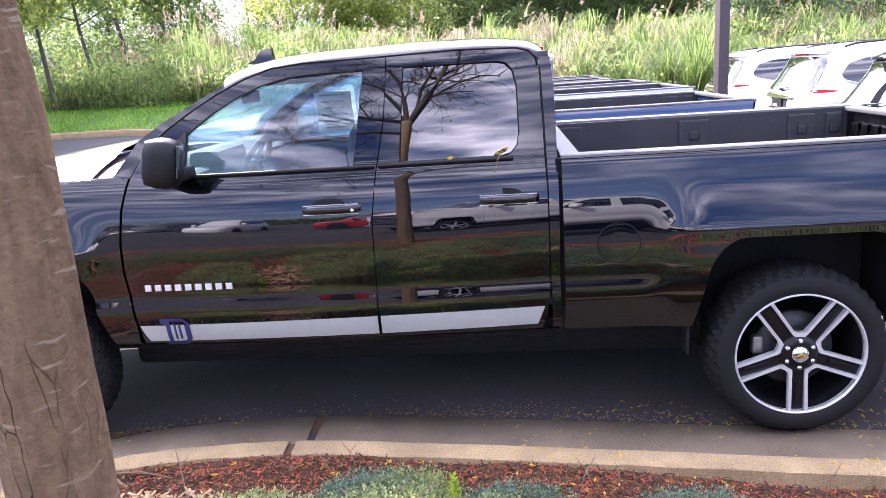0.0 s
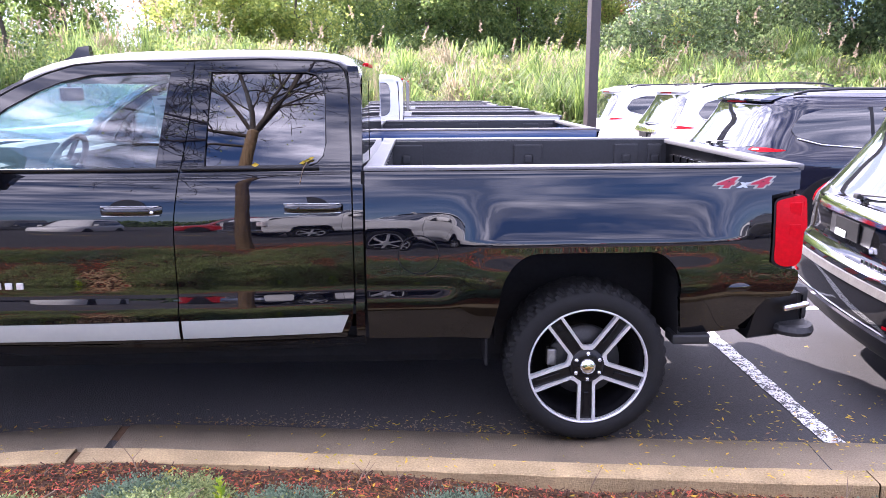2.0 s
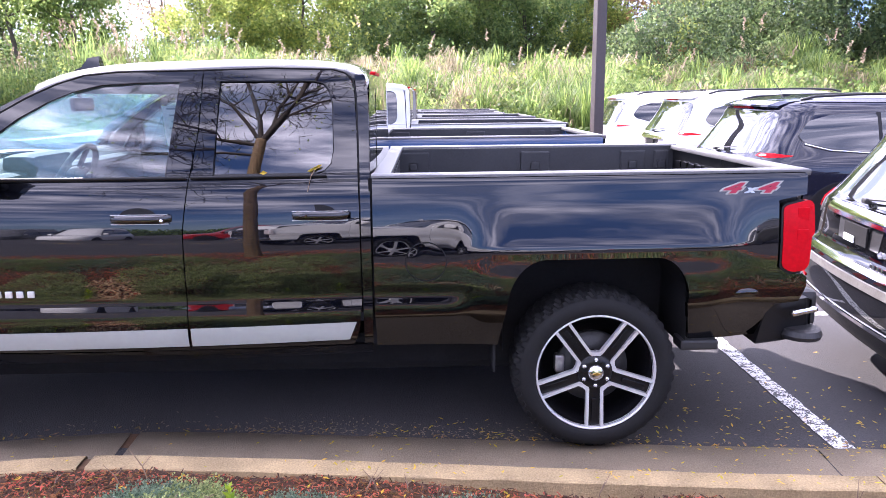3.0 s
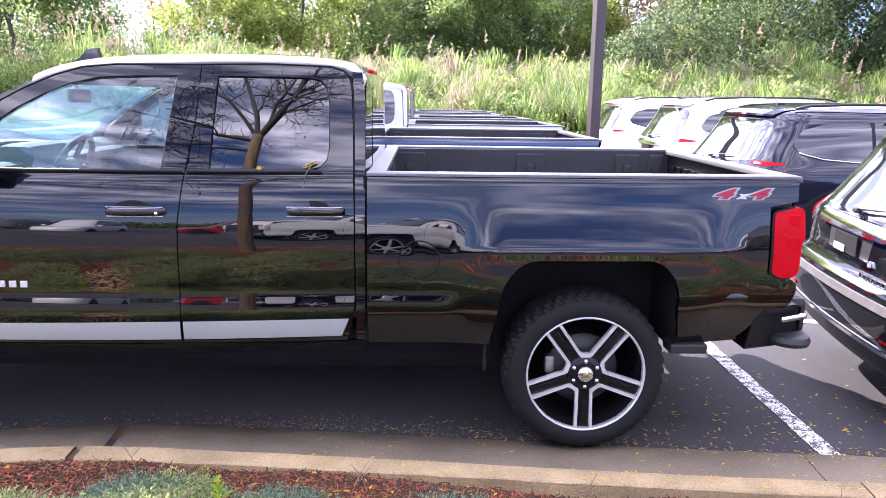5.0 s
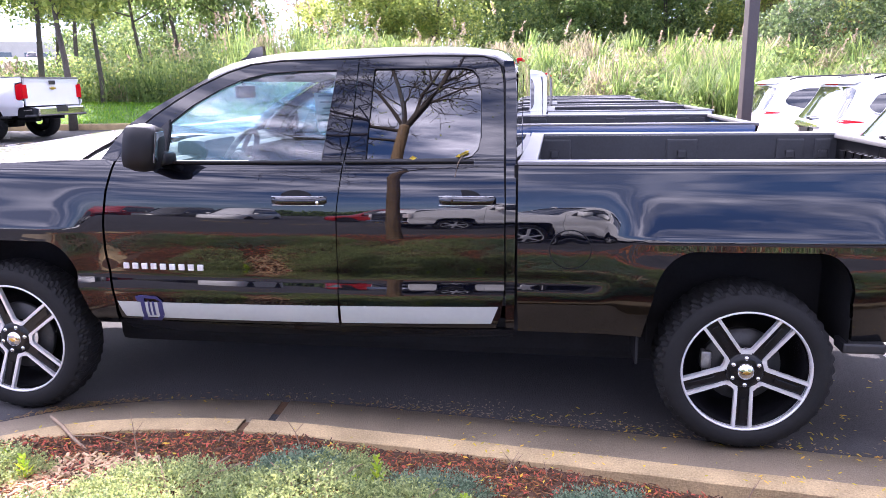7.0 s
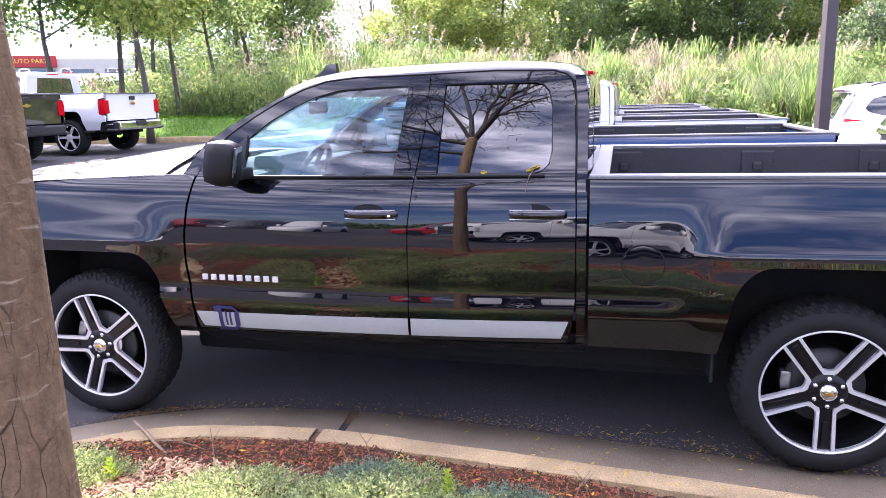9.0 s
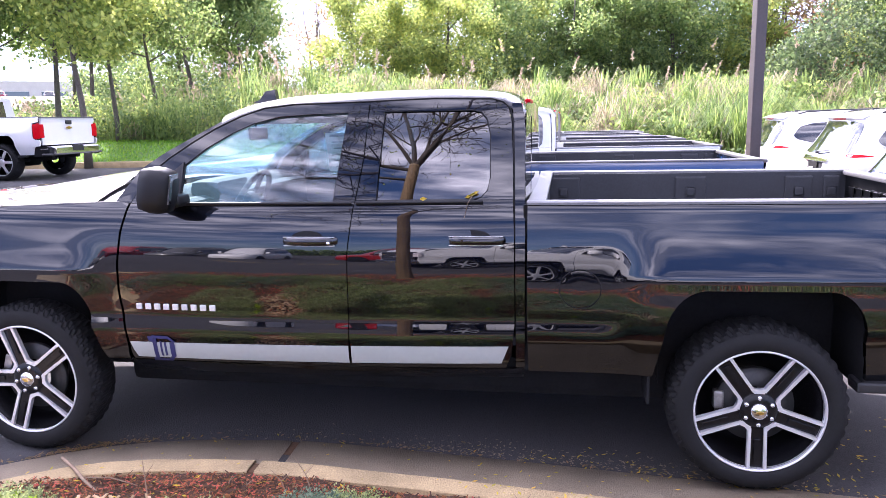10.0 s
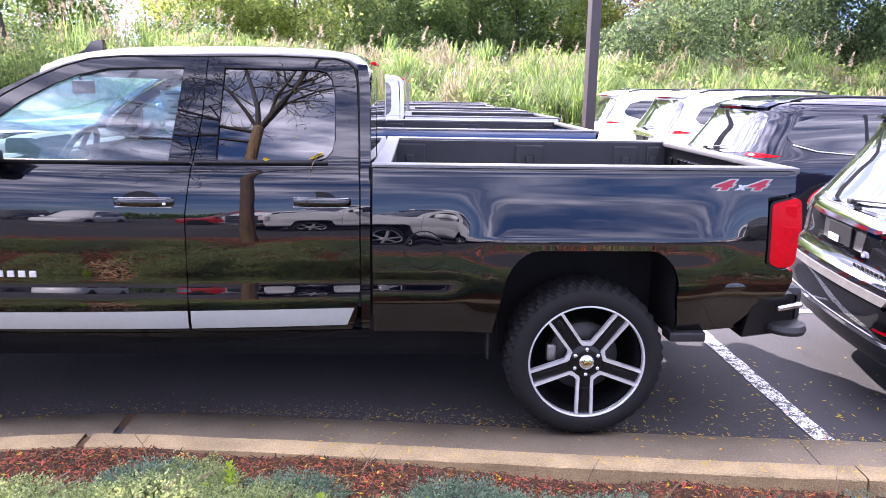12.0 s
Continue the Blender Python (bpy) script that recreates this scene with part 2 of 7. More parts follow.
M_KERB = mat("kerb_concrete", (0.39, 0.285, 0.15), 0.88, vary=0.55, scale=4, fine=120, bump=0.7, bump_scale=170)
M_JOINT = mat("joint_dirt", (0.10, 0.055, 0.028), 0.95, vary=0.4, scale=20, fine=90)
M_LINE = mat("worn_white_line", (0.50, 0.50, 0.49), 0.8, vary=0.5, scale=22, fine=90, bump=0.2, bump_scale=100, stain=(0.09, 0.09, 0.09), crisp=(0.92, 1.02))
M_LANE = mat("worn_yellow_line", (0.55, 0.38, 0.08), 0.8, vary=0.4, scale=22, fine=90)
M_SOIL = mat("mulch_soil", (0.075, 0.038, 0.022), 0.95, vary=0.7, scale=9, fine=90, bump=0.8, bump_scale=60)
M_CHIP = mat("red_mulch_chips", (0.27, 0.098, 0.034), 0.85, vary=0.5, scale=8, fine=90, island=0.75)
# paler chip colour, with the sunlit look of one bed patch put in
M_STRAW = mat("pale_bark_chips", (0.42, 0.29, 0.16), 0.85, vary=0.3, scale=8, fine=90, island=0.4)
M_TWIG = mat("dry_twig", (0.23, 0.16, 0.105), 0.9, vary=0.4, scale=12, fine=90, bump=0.3, bump_scale=90)


def bark(name, base, crack, pale):
    """Smooth young bark: upright dark fissures, warm blotches and short pale lenticels across."""
    m = mat(name, base, 0.92, vary=0.4, scale=9, fine=70, spec=0.12, stretch=(1, 1, 0.4), crisp=(0.7, 1.2))
    n, l = m.node_tree.nodes, m.node_tree.links
    b = n["Principled BSDF"]
    tone = b.inputs["Base Color"].links[0].from_socket
    co = n.new("ShaderNodeTexCoord")
    wob = n.new("ShaderNodeTexNoise")
    wob.inputs["Scale"].default_value = 7
    push = n.new("ShaderNodeMixRGB")
    push.blend_type = "ADD"
    push.inputs["Fac"].default_value = 0.06
    l.new(co.outputs["Object"], wob.inputs["Vector"])
    l.new(co.outputs["Object"], push.inputs[1])
    l.new(wob.outputs["Color"], push.inputs[2])
    marks = []
    for scale, stretch, lo, hi in ((26, (1, 1, 0.13), 0.018, 0.0), (30, (0.35, 0.35, 2.6), 0.63, 0.70)):
        mp = n.new("ShaderNodeMapping")
        mp.inputs["Scale"].default_value = stretch
        l.new(push.outputs["Color"], mp.inputs["Vector"])
        if lo > hi:
            t = n.new("ShaderNodeTexVoronoi")
            t.feature = "DISTANCE_TO_EDGE"
            src = t.outputs["Distance"]
        else:
            t = n.new("ShaderNodeTexNoise")
            src = t.outputs["Fac"]
        t.inputs["Scale"].default_value = scale
        l.new(mp.outputs["Vector"], t.inputs["Vector"])
        r = n.new("ShaderNodeMapRange")
        r.inputs["From Min"].default_value, r.inputs["From Max"].default_value = lo, hi
        l.new(src, r.inputs["Value"])
        marks.append(r.outputs[0])
    patchy = n.new("ShaderNodeTexNoise")
    patchy.inputs["Scale"].default_value = 5
    gate = n.new("ShaderNodeMapRange")
    gate.inputs["From Min"].default_value, gate.inputs["From Max"].default_value = 0.46, 0.60
    l.new(co.outputs["Object"], patchy.inputs["Vector"])
    l.new(patchy.outputs["Fac"], gate.inputs["Value"])
    both = n.new("ShaderNodeMath")
    both.operation = "MULTIPLY"
    l.new(marks[0], both.inputs[0])
    l.new(gate.outputs[0], both.inputs[1])
    for fac, colour in ((both.outputs[0], crack), (marks[1], pale)):
        mx = n.new("ShaderNodeMixRGB")
        mx.inputs[2].default_value = (*colour, 1)
        l.new(fac, mx.inputs["Fac"])
        l.new(tone, mx.inputs[1])
        tone = mx.outputs["Color"]
    l.new(tone, b.inputs["Base Color"])
    grain = n.new("ShaderNodeTexNoise")
    grain.inputs["Scale"].default_value, grain.inputs["Detail"].default_value = 90, 6
    l.new(co.outputs["Object"], grain.inputs["Vector"])
    deep = n.new("ShaderNodeMath")
    deep.operation = "MULTIPLY_ADD"
    deep.inputs[1].default_value = -1.2
    l.new(both.outputs[0], deep.inputs[0])
    l.new(grain.outputs["Fac"], deep.inputs[2])
    bp = n.new("ShaderNodeBump")
    bp.inputs["Strength"].default_value, bp.inputs["Distance"].default_value = 0.8, 0.008
    l.new(deep.outputs[0], bp.inputs["Height"])
    l.new(bp.outputs["Normal"], b.inputs["Normal"])
    return m


M_BARK = bark("tree_bark", (0.135, 0.092, 0.053), (0.026, 0.018, 0.013), (0.24, 0.19, 0.13))
M_LIMB = mat("dark_limb_bark", (0.035, 0.028, 0.023), 0.92, vary=0.5, scale=8, fine=60, bump=0.5, bump_scale=40)
M_BARKFAR = mat("dark_bark", (0.10, 0.085, 0.07), 0.92, vary=0.5, scale=3, fine=30, bump=0.5, bump_scale=20)
M_LAWN = mat("lawn_grass", (0.07, 0.15, 0.018), 0.9, vary=0.5, scale=1.2, fine=30, bump=0.6, bump_scale=40)
M_MEADOW = mat("rough_ground", (0.06, 0.075, 0.025), 0.95, vary=0.5, scale=0.5, fine=12, bump=0.6, bump_scale=20)
M_POLE = mat("brown_pole_paint", (0.065, 0.052, 0.05), 0.5, vary=0.2, scale=2, fine=40, bump=0.05, bump_scale=90)
M_WALL = mat("pale_shop_wall", (0.55, 0.52, 0.47), 0.85, vary=0.15, scale=0.6, fine=8)
M_REDROOF = mat("red_shop_front", (0.42, 0.035, 0.04), 0.6, vary=0.2, scale=0.6, fine=8)
M_SIGNYELLOW = mat("yellow_sign_letters", (0.8, 0.6, 0.1), 0.6, vary=0.05, scale=2, fine=9)
L_REED = leafy("reed_blades", (0.13, 0.20, 0.06), (0.29, 0.41, 0.12), 0.5)
L_REEDDRY = leafy("dry_reed_blades", (0.29, 0.25, 0.16), (0.44, 0.38, 0.24), 0.45)
L_PLUME = leafy("reed_plumes", (0.36, 0.29, 0.21), (0.45, 0.36, 0.26), 0.25)
L_TREE = leafy("tree_leaves", (0.10, 0.155, 0.06), (0.32, 0.44, 0.14))
L_TREEDARK = leafy("dark_tree_leaves", (0.10, 0.15, 0.075), (0.27, 0.38, 0.16))
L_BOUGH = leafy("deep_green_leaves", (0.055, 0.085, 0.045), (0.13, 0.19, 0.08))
L_YELLOW = leafy("yellowing_leaves", (0.20, 0.25, 0.07), (0.50, 0.60, 0.17))
L_BROWN = leafy("russet_leaves", (0.16, 0.11, 0.05), (0.35, 0.24, 0.10))
L_JUNIPER = leafy("juniper_sprigs", (0.29, 0.36, 0.16), (0.32, 0.38, 0.14), 0.55)
L_JUNIPERBLUE = leafy("blue_juniper_sprigs", (0.17, 0.25, 0.17), (0.18, 0.26, 0.16), 0.5)
L_LAWN = leafy("lawn_blades", (0.10, 0.24, 0.02), (0.26, 0.50, 0.04))
L_WEED = leafy("bright_weed_leaves", (0.28, 0.40, 0.03), (0.5, 0.65, 0.05), 0.25)
L_FALLEN = leafy("fallen_yellow_leaves", (0.75, 0.55, 0.05), (0.4, 0.3, 0.05), 0.4)

# ---- mesh helpers ----
def thing(name, label, category, m=None, group=""):
    ob = new(name)
    ob.empty_display_size = 0.2
    if m is not None:
        ob.matrix_basis = m
    return tagged(ob, label, category, group)


def finish(bm, name, material, smooth=False):
    me = bpy.data.meshes.new(name)
    bm.normal_update()
    bm.to_mesh(me)
    bm.free()
    for one in (material if isinstance(material, (list, tuple)) else [material]):
        me.materials.append(one)
    if smooth:
        for poly in me.polygons:
            poly.use_smooth = True
    return me


def part(name, bm, material, parent, label="", smooth=False):
    ob = new(name, finish(bm, name, material, smooth))
    ob.parent = parent
    return tagged(ob, label)


def solo(name, bm, material, label, category="", kind="", smooth=False, group=""):
    return tagged(new(name, finish(bm, name, material, smooth)), label, category, group, kind)


def box(bm, c, s, bevel=0.0, m=None):
    r = bmesh.ops.create_cube(bm, size=1.0)
    vs = r["verts"]
    bmesh.ops.scale(bm, vec=s, verts=vs)
    if bevel:
        es = list({e for v in vs for e in v.link_edges})
        b = bmesh.ops.bevel(bm, geom=es, offset=bevel, segments=2, affect="EDGES", profile=0.6)
        vs = list({v for f in b["faces"] for v in f.verts} | {v for v in vs if v.is_valid})
    if m is not None:
        bmesh.ops.transform(bm, matrix=m, verts=vs)
    bmesh.ops.translate(bm, vec=c, verts=vs)
    return bm


def lathe(bm, profile, axis="y", seg=48, close=False):
    """Turn a profile of (radius, along) round the y (or z) axis."""
    rings = []
    for k in range(seg):
        a = 2 * math.pi * k / seg
        rings.append([bm.verts.new((r * math.cos(a), d, r * math.sin(a)) if axis == "y" else (r * math.cos(a), r * math.sin(a), d)) for r, d in profile])
    n = len(profile)
    for k in range(seg):
        p, q = rings[k], rings[(k + 1) % seg]
        for i in range(n if close else n - 1):
            bm.faces.new((p[i], p[(i + 1) % n], q[(i + 1) % n], q[i]))
    return bm


def tube(bm, pts, radii, seg=8, cap=True):
    """A round tapering tube through points."""
    rings = []
    for i, p in enumerate(pts):
        p = Vector(p)
        d = (Vector(pts[min(i + 1, len(pts) - 1)]) - Vector(pts[max(i - 1, 0)])).normalized()
        u = d.cross(Vector((0.31, 0.17, 0.93)) if abs(d.z) < 0.9 else Vector((1, 0, 0))).normalized()
        w = d.cross(u)
        r = radii[i] if isinstance(radii, (list, tuple)) else radii
        rings.append([bm.verts.new(p + r * (math.cos(a) * u + math.sin(a) * w)) for a in [2 * math.pi * k / seg for k in range(seg)]])
    for a, b in zip(rings, rings[1:]):
        for k in range(seg):
            bm.faces.new((a[k], a[(k + 1) % seg], b[(k + 1) % seg], b[k]))
    if cap:
        bm.faces.new(rings[0][::-1])
        bm.faces.new(rings[-1])
    return bm


def grid(bm, us, vs, f):
    """A sheet of quads over the values us and vs, each put where f(u, v) says."""
    rows = [[bm.verts.new(f(u, v)) for v in vs] for u in us]
    for a, b in zip(rows, rows[1:]):
        for i in range(len(vs) - 1):
            bm.faces.new((a[i], a[i + 1], b[i + 1], b[i]))
    return bm


def panel(outline, f, inward, step=(0.12, 0.035), bm=None):
    """Sheet metal: a flat outline (a, b), cut into a fine grid, bent by f(a, b) and given a folded rim along inward."""
    own = bmesh.new()
    vs = [own.verts.new((a, b, 0)) for a, b in outline]
    own.faces.new(vs)
    for ax in (0, 1):
        lo, hi = min(p[ax] for p in outline), max(p[ax] for p in outline)
        k = math.floor(lo / step[ax]) + 1
        while k * step[ax] < hi - 1e-4:
            co, no = [0, 0, 0], [0, 0, 0]
            co[ax], no[ax] = k * step[ax] + 1e-5, 1
            bmesh.ops.bisect_plane(own, geom=own.verts[:] + own.edges[:] + own.faces[:], plane_co=co, plane_no=no, dist=1e-6)
            k += 1
    for fc in own.faces:
        fc.smooth = True
    rim = [e for e in own.edges if len(e.link_faces) == 1]
    ab = {v: (v.co.x, v.co.y) for v in own.verts}
    for v, (a, b) in ab.items():
        v.co = Vector(f(a, b))
    ex = bmesh.ops.extrude_edge_only(own, edges=rim)
    fresh = [g for g in ex["geom"] if isinstance(g, bmesh.types.BMVert)]
    bmesh.ops.translate(own, vec=inward, verts=fresh)
    for e in rim:
        e.smooth = False
    if bm is None:
        bmesh.ops.recalc_face_normals(own, faces=own.faces)
        return own
    me = bpy.data.meshes.new("tmp")
    own.to_mesh(me)
    own.free()
    bm.from_mesh(me)
    bpy.data.meshes.remove(me)
    return bm


def curve_through(points):
    """A smooth function through (x, y) points, with no overshoot."""
    xs, ys = [p[0] for p in points], [p[1] for p in points]
    n = len(xs)
    d = [(ys[i + 1] - ys[i]) / (xs[i + 1] - xs[i]) for i in range(n - 1)]
    m = [d[0]] + [0.0 if d[i - 1] * d[i] <= 0 else 2 * d[i - 1] * d[i] / (d[i - 1] + d[i]) for i in range(1, n - 1)] + [d[-1]]

    def f(x):
        if x <= xs[0]:
            return ys[0] + m[0] * (x - xs[0])
        if x >= xs[-1]:
            return ys[-1] + m[-1] * (x - xs[-1])
        i = next(k for k in range(n - 1) if x <= xs[k + 1])
        h = xs[i + 1] - xs[i]
        t = (x - xs[i]) / h
        return ys[i] * (1 + 2 * t) * (1 - t) ** 2 + m[i] * h * t * (1 - t) ** 2 + ys[i + 1] * t * t * (3 - 2 * t) + m[i + 1] * h * t * t * (t - 1)

    return f


def rounded(points, r, n=4):
    """The polygon with its corners rounded."""
    out = []
    k = len(points)
    for i in range(k):
        a, p, b = Vector(points[i - 1]), Vector(points[i]), Vector(points[(i + 1) % k])
        u, w = a - p, b - p
        d = min(r, u.length * 0.45, w.length * 0.45)
        s, e = p + u.normalized() * d, p + w.normalized() * d
        for j in range(n + 1):
            t = j / n
            q = s * (1 - t) ** 2 + p * 2 * t * (1 - t) + e * t * t
            out.append((q.x, q.y))
    return out


def smooth01(a, b, x):
    t = min(1.0, max(0.0, (x - a) / (b - a)))
    return t * t * (3 - 2 * t)


def letters(name, text, height, m, material, parent, depth=0.002, shear=0.0, bold=0.0):
    cu = bpy.data.curves.new(name, "FONT")
    cu.body, cu.size, cu.extrude, cu.shear, cu.offset = text, height / 0.72, depth, shear, bold
    tmp = bpy.data.objects.new(name + "_tmp", cu)
    scene.collection.objects.link(tmp)
    me = bpy.data.meshes.new_from_object(tmp.evaluated_get(bpy.context.evaluated_depsgraph_get()))
    bpy.data.objects.remove(tmp)
    me.materials.clear()
    me.materials.append(material)
    ob = new(name, me)
    ob.parent = parent
    ob.matrix_basis = m
    return ob

# ---- the ground and the planting bed ----
def slope(x, y):
    """The lot rises gently towards the entrance and falls a little behind the row."""
    return 0.64 * smooth01(-1.5, -8, x) - 0.02 * smooth01(5.0, 6.2, x) * smooth01(12, 4, y)


# the line where asphalt meets gutter
kerb_y = curve_through([(-0.6, -0.68), (-0.13, -0.21), (0.18, 0.02), (0.53, 0.18), (0.98, 0.27), (1.45, 0.30), (2.0, 0.26), (3.0, 0.155), (4.0, 0.045), (5.1, -0.05), (8.5, -0.34)])


def bed_z(x, y):
    d = kerb_y(x) - 0.62 - y
    return 0.090 + 0.042 * smooth01(3.7, 2.2, x) + 0.17 * smooth01(0.0, 1.1, d) + 0.022 * noise.noise((x * 2.1, y * 2.1, 0)) + 0.012 * noise.noise((x * 7, y * 7, 3))


def ramp(a, b, n):
    return [a + (b - a) * i / n for i in range(n + 1)]


bm = bmesh.new()
gx = sorted(set(ramp(-1500, -40, 8) + ramp(-40, 40, 80) + ramp(40, 1500, 8)))
gy = sorted(set(ramp(-1500, -40, 8) + ramp(-40, 40, 80) + ramp(40, 1500, 8)))
grid(bm, gx, gy, lambda x, y: (x, y, slope(x, y) - 0.004))
solo("ground", bm, M_ASPHALT, "worn dark grey asphalt of the car park", kind="structure", smooth=True)


def ribbon(lines, x0, x1, n):
    """A strip along the kerb: each line is (offset from the asphalt's edge, height)."""
    b = bmesh.new()
    cols = ramp(x0, x1, n)
    grid(b, cols, list(range(len(lines))), lambda x, k: kerb_strip(x, *lines[k]))
    bmesh.ops.recalc_face_normals(b, faces=b.faces)
    return b


def kerb_strip(x, off, z):
    e = 0.02
    t = Vector((1, (kerb_y(x + e) - kerb_y(x - e)) / (2 * e), 0)).normalized()
    nrm = Vector((t.y, -t.x, 0))
    p = Vector((x, kerb_y(x), 0)) + nrm * off
    wob = 0.0025 * noise.noise((x * 6, off * 9, 1))
    return (p.x, p.y + wob, z + wob)


JOINTS = (1.36, 4.72)
gutter = thing("gutter", "grey concrete gutter with a dirty joint and scattered leaves", "gutter")
tagged(gutter, kind="structure")
kerb = thing("kerb", "tan weathered concrete kerb edging the mulch bed", "kerb")
tagged(kerb, kind="structure")
spans = [(-2.4, JOINTS[0] - 0.022), (JOINTS[0] + 0.022, JOINTS[1] - 0.003), (JOINTS[1] + 0.003, 8.5)]
for a, b in spans:
    part("slab", ribbon([(-0.01, -0.05), (0.0, 0.007), (0.22, 0.005), (0.505, 0.016)], a, b, 60), M_GUTTER, gutter, smooth=True)
    part("kerb_stone", ribbon([(0.498, -0.02), (0.508, 0.125), (0.514, 0.144), (0.524, 0.151), (0.626, 0.151), (0.634, 0.145), (0.638, 0.02)], a, b, 60), M_KERB, kerb)
part("joint", ribbon([(0.0, 0.0), (0.2, -0.006), (0.50, 0.004)], JOINTS[0] - 0.03, JOINTS[0] + 0.03, 4), M_JOINT, gutter)
part("joint", ribbon([(0.50, 0.0), (0.515, 0.115), (0.53, 0.138), (0.61, 0.138), (0.632, 0.10)], JOINTS[0] - 0.03, JOINTS[0] + 0.03, 4), M_JOINT, kerb)

# the bed reaches back to the kerb of the drive behind
BED_BACK = -3.0
bm = bmesh.new()
grid(bm, ramp(-2.2, 12.0, 150), ramp(0, 1, 70), lambda x, v: ((lambda y: (x, y, bed_z(x, y) if y > BED_BACK + 0.3 else 0.12))((max(kerb_y(x), -2.3) - 0.625) * (1 - v) + BED_BACK * v)))
solo("mulch_bed", bm, M_SOIL, "planting bed of red bark mulch behind the kerb", kind="structure", smooth=True)

# stall lines of worn paint
def line_strip(x0, y0, x1, y1, w, parent):
    b = bmesh.new()
    d = Vector((x1 - x0, y1 - y0, 0))
    s = Vector((-d.y, d.x, 0)).normalized() * w / 2
    rnd = random.Random(int(x0 * 100 + y0 * 10))
    rows = []
    n = max(4, int(d.length / 0.06))
    for i in range(n + 1):
        p = Vector((x0, y0, 0)) + d * i / n
        e1, e2 = 1 + rnd.uniform(-0.12, 0.06), 1 + rnd.uniform(-0.12, 0.06)
        rows.append([p + s * e1, p, p - s * e2])
    vv = [[b.verts.new((q.x, q.y, slope(q.x, q.y) + 0.002)) for q in r] for r in rows]
    for a, c in zip(vv, vv[1:]):
        for k in (0, 1):
            b.faces.new((a[k], a[k + 1], c[k + 1], c[k]))
    return b


lines = thing("parking_lines", "worn white painted stall lines on the asphalt", "road marking")
tagged(lines, kind="structure")
part("centre_line", line_strip(4.86, -0.02, 5.02, 22, 0.105, lines), M_LINE, lines)
part("lane_line", line_strip(-5.0, -11.2, 1.2, -10.6, 0.12, lines), M_LANE, lines, "yellow painted lane line")
for k in range(6):
    part("stall_line", line_strip(5.0, 2.2 + 3.06 * k, 10.2, 2.2 + 3.06 * k, 0.1, lines), M_LINE, lines)

# ---- pickup trucks ----
# Own coordinates: x from the front axle to the rear, y from the centre line (the driver's side is minus), z from the road.
DOOR_W = curve_through([(0.44, 0.87), (0.50, 0.938), (0.54, 0.980), (0.56, 0.993), (0.60, 1.003), (0.655, 1.006), (0.69, 1.0084), (0.70, 1.0080), (0.735, 1.0046), (0.785, 0.9982), (0.792, 0.9984), (0.85, 1.0048), (0.95, 1.0126), (1.0, 1.0148), (1.02, 1.0150), (1.06, 1.0135), (1.10, 1.0103), (1.15, 1.0051), (1.20, 0.9973), (1.25, 0.9868), (1.29, 0.9760), (1.31, 0.9695), (1.33, 0.957), (1.345, 0.9485), (1.36, 0.9447), (1.40, 0.9345), (1.60, 0.882), (1.75, 0.838), (1.82, 0.812), (1.9, 0.78)])
BED_W = curve_through([(0.44, 0.88), (0.53, 0.922), (0.62, 0.958), (0.68, 0.981), (0.72, 0.995), (0.75, 1.002), (0.80, 1.0085), (0.95, 1.013), (1.05, 1.008), (1.12, 1.0015), (1.20, 0.9905), (1.28, 0.977), (1.32, 0.969), (1.34, 0.956)])
ROOF_Z = curve_through([(1.12, 1.775), (1.25, 1.818), (1.45, 1.852), (1.70, 1.865), (2.0, 1.872), (2.3, 1.866), (2.5, 1.845), (2.58, 1.81), (2.605, 1.77)])
TOP_Z = curve_through([(1.12, 1.700), (1.23, 1.75), (1.35, 1.782), (1.50, 1.795), (1.84, 1.80), (2.18, 1.808), (2.45, 1.80), (2.54, 1.775), (2.605, 1.70)])


def GLASS_W(z):
    return 0.9425 - 0.2545 * (z - 1.36) - 0.06 * (z - 1.36) ** 2


def cab_bow(x):
    """The cab's sides are bowed a little in plan."""
    return (x - 1.3) ** 2 / 28 if x > 0.6 else 0.0175 + 0.04 * (0.6 - x)


def bed_bow(x):
    return 0.006 + (x - 2.7) ** 2 / 95


def side_y(x, z):
    return cab_bow(x) - DOOR_W(z)


def flare(x, z, cx):
    """The wheel arch stands proud of the side."""
    if cx > 1:
        # a broad shoulder sloping out to a crease over the arch, and a scallop along the sill ahead of it
        s = smooth01(2.98, 3.24, x) * smooth01(4.44, 4.12, x)
        h = min(max(1.235 - z, 0.0), 0.235)
        f = s * (0.25 * h * h / 0.47 - 0.10 * max(0.0, 1.0 - z) * smooth01(0.86, 1.0, z))
        w = smooth01(3.08, 2.98, x)
        return f + w * (0.018 * smooth01(0.80, 0.70, z) * smooth01(0.60, 0.70, z) - 0.003 * math.exp(-((z - 0.80) / 0.02) ** 2))
    s = smooth01(-0.92, -0.60, x) * smooth01(0.56, 0.30, x)
    h = min(max(1.235 - z, 0.0), 0.235)
    return s * (0.25 * h * h / 0.47 - 0.10 * max(0.0, 1.0 - z) * smooth01(0.86, 1.0, z))


def side_of(width, sgn, cx=None, out=0.0):
    bow = bed_bow if cx == 3.645 else cab_bow
    return lambda x, z: (x, sgn * (width(z) - bow(x) + (flare(x, z, cx) if cx is not None else 0) + out), z)


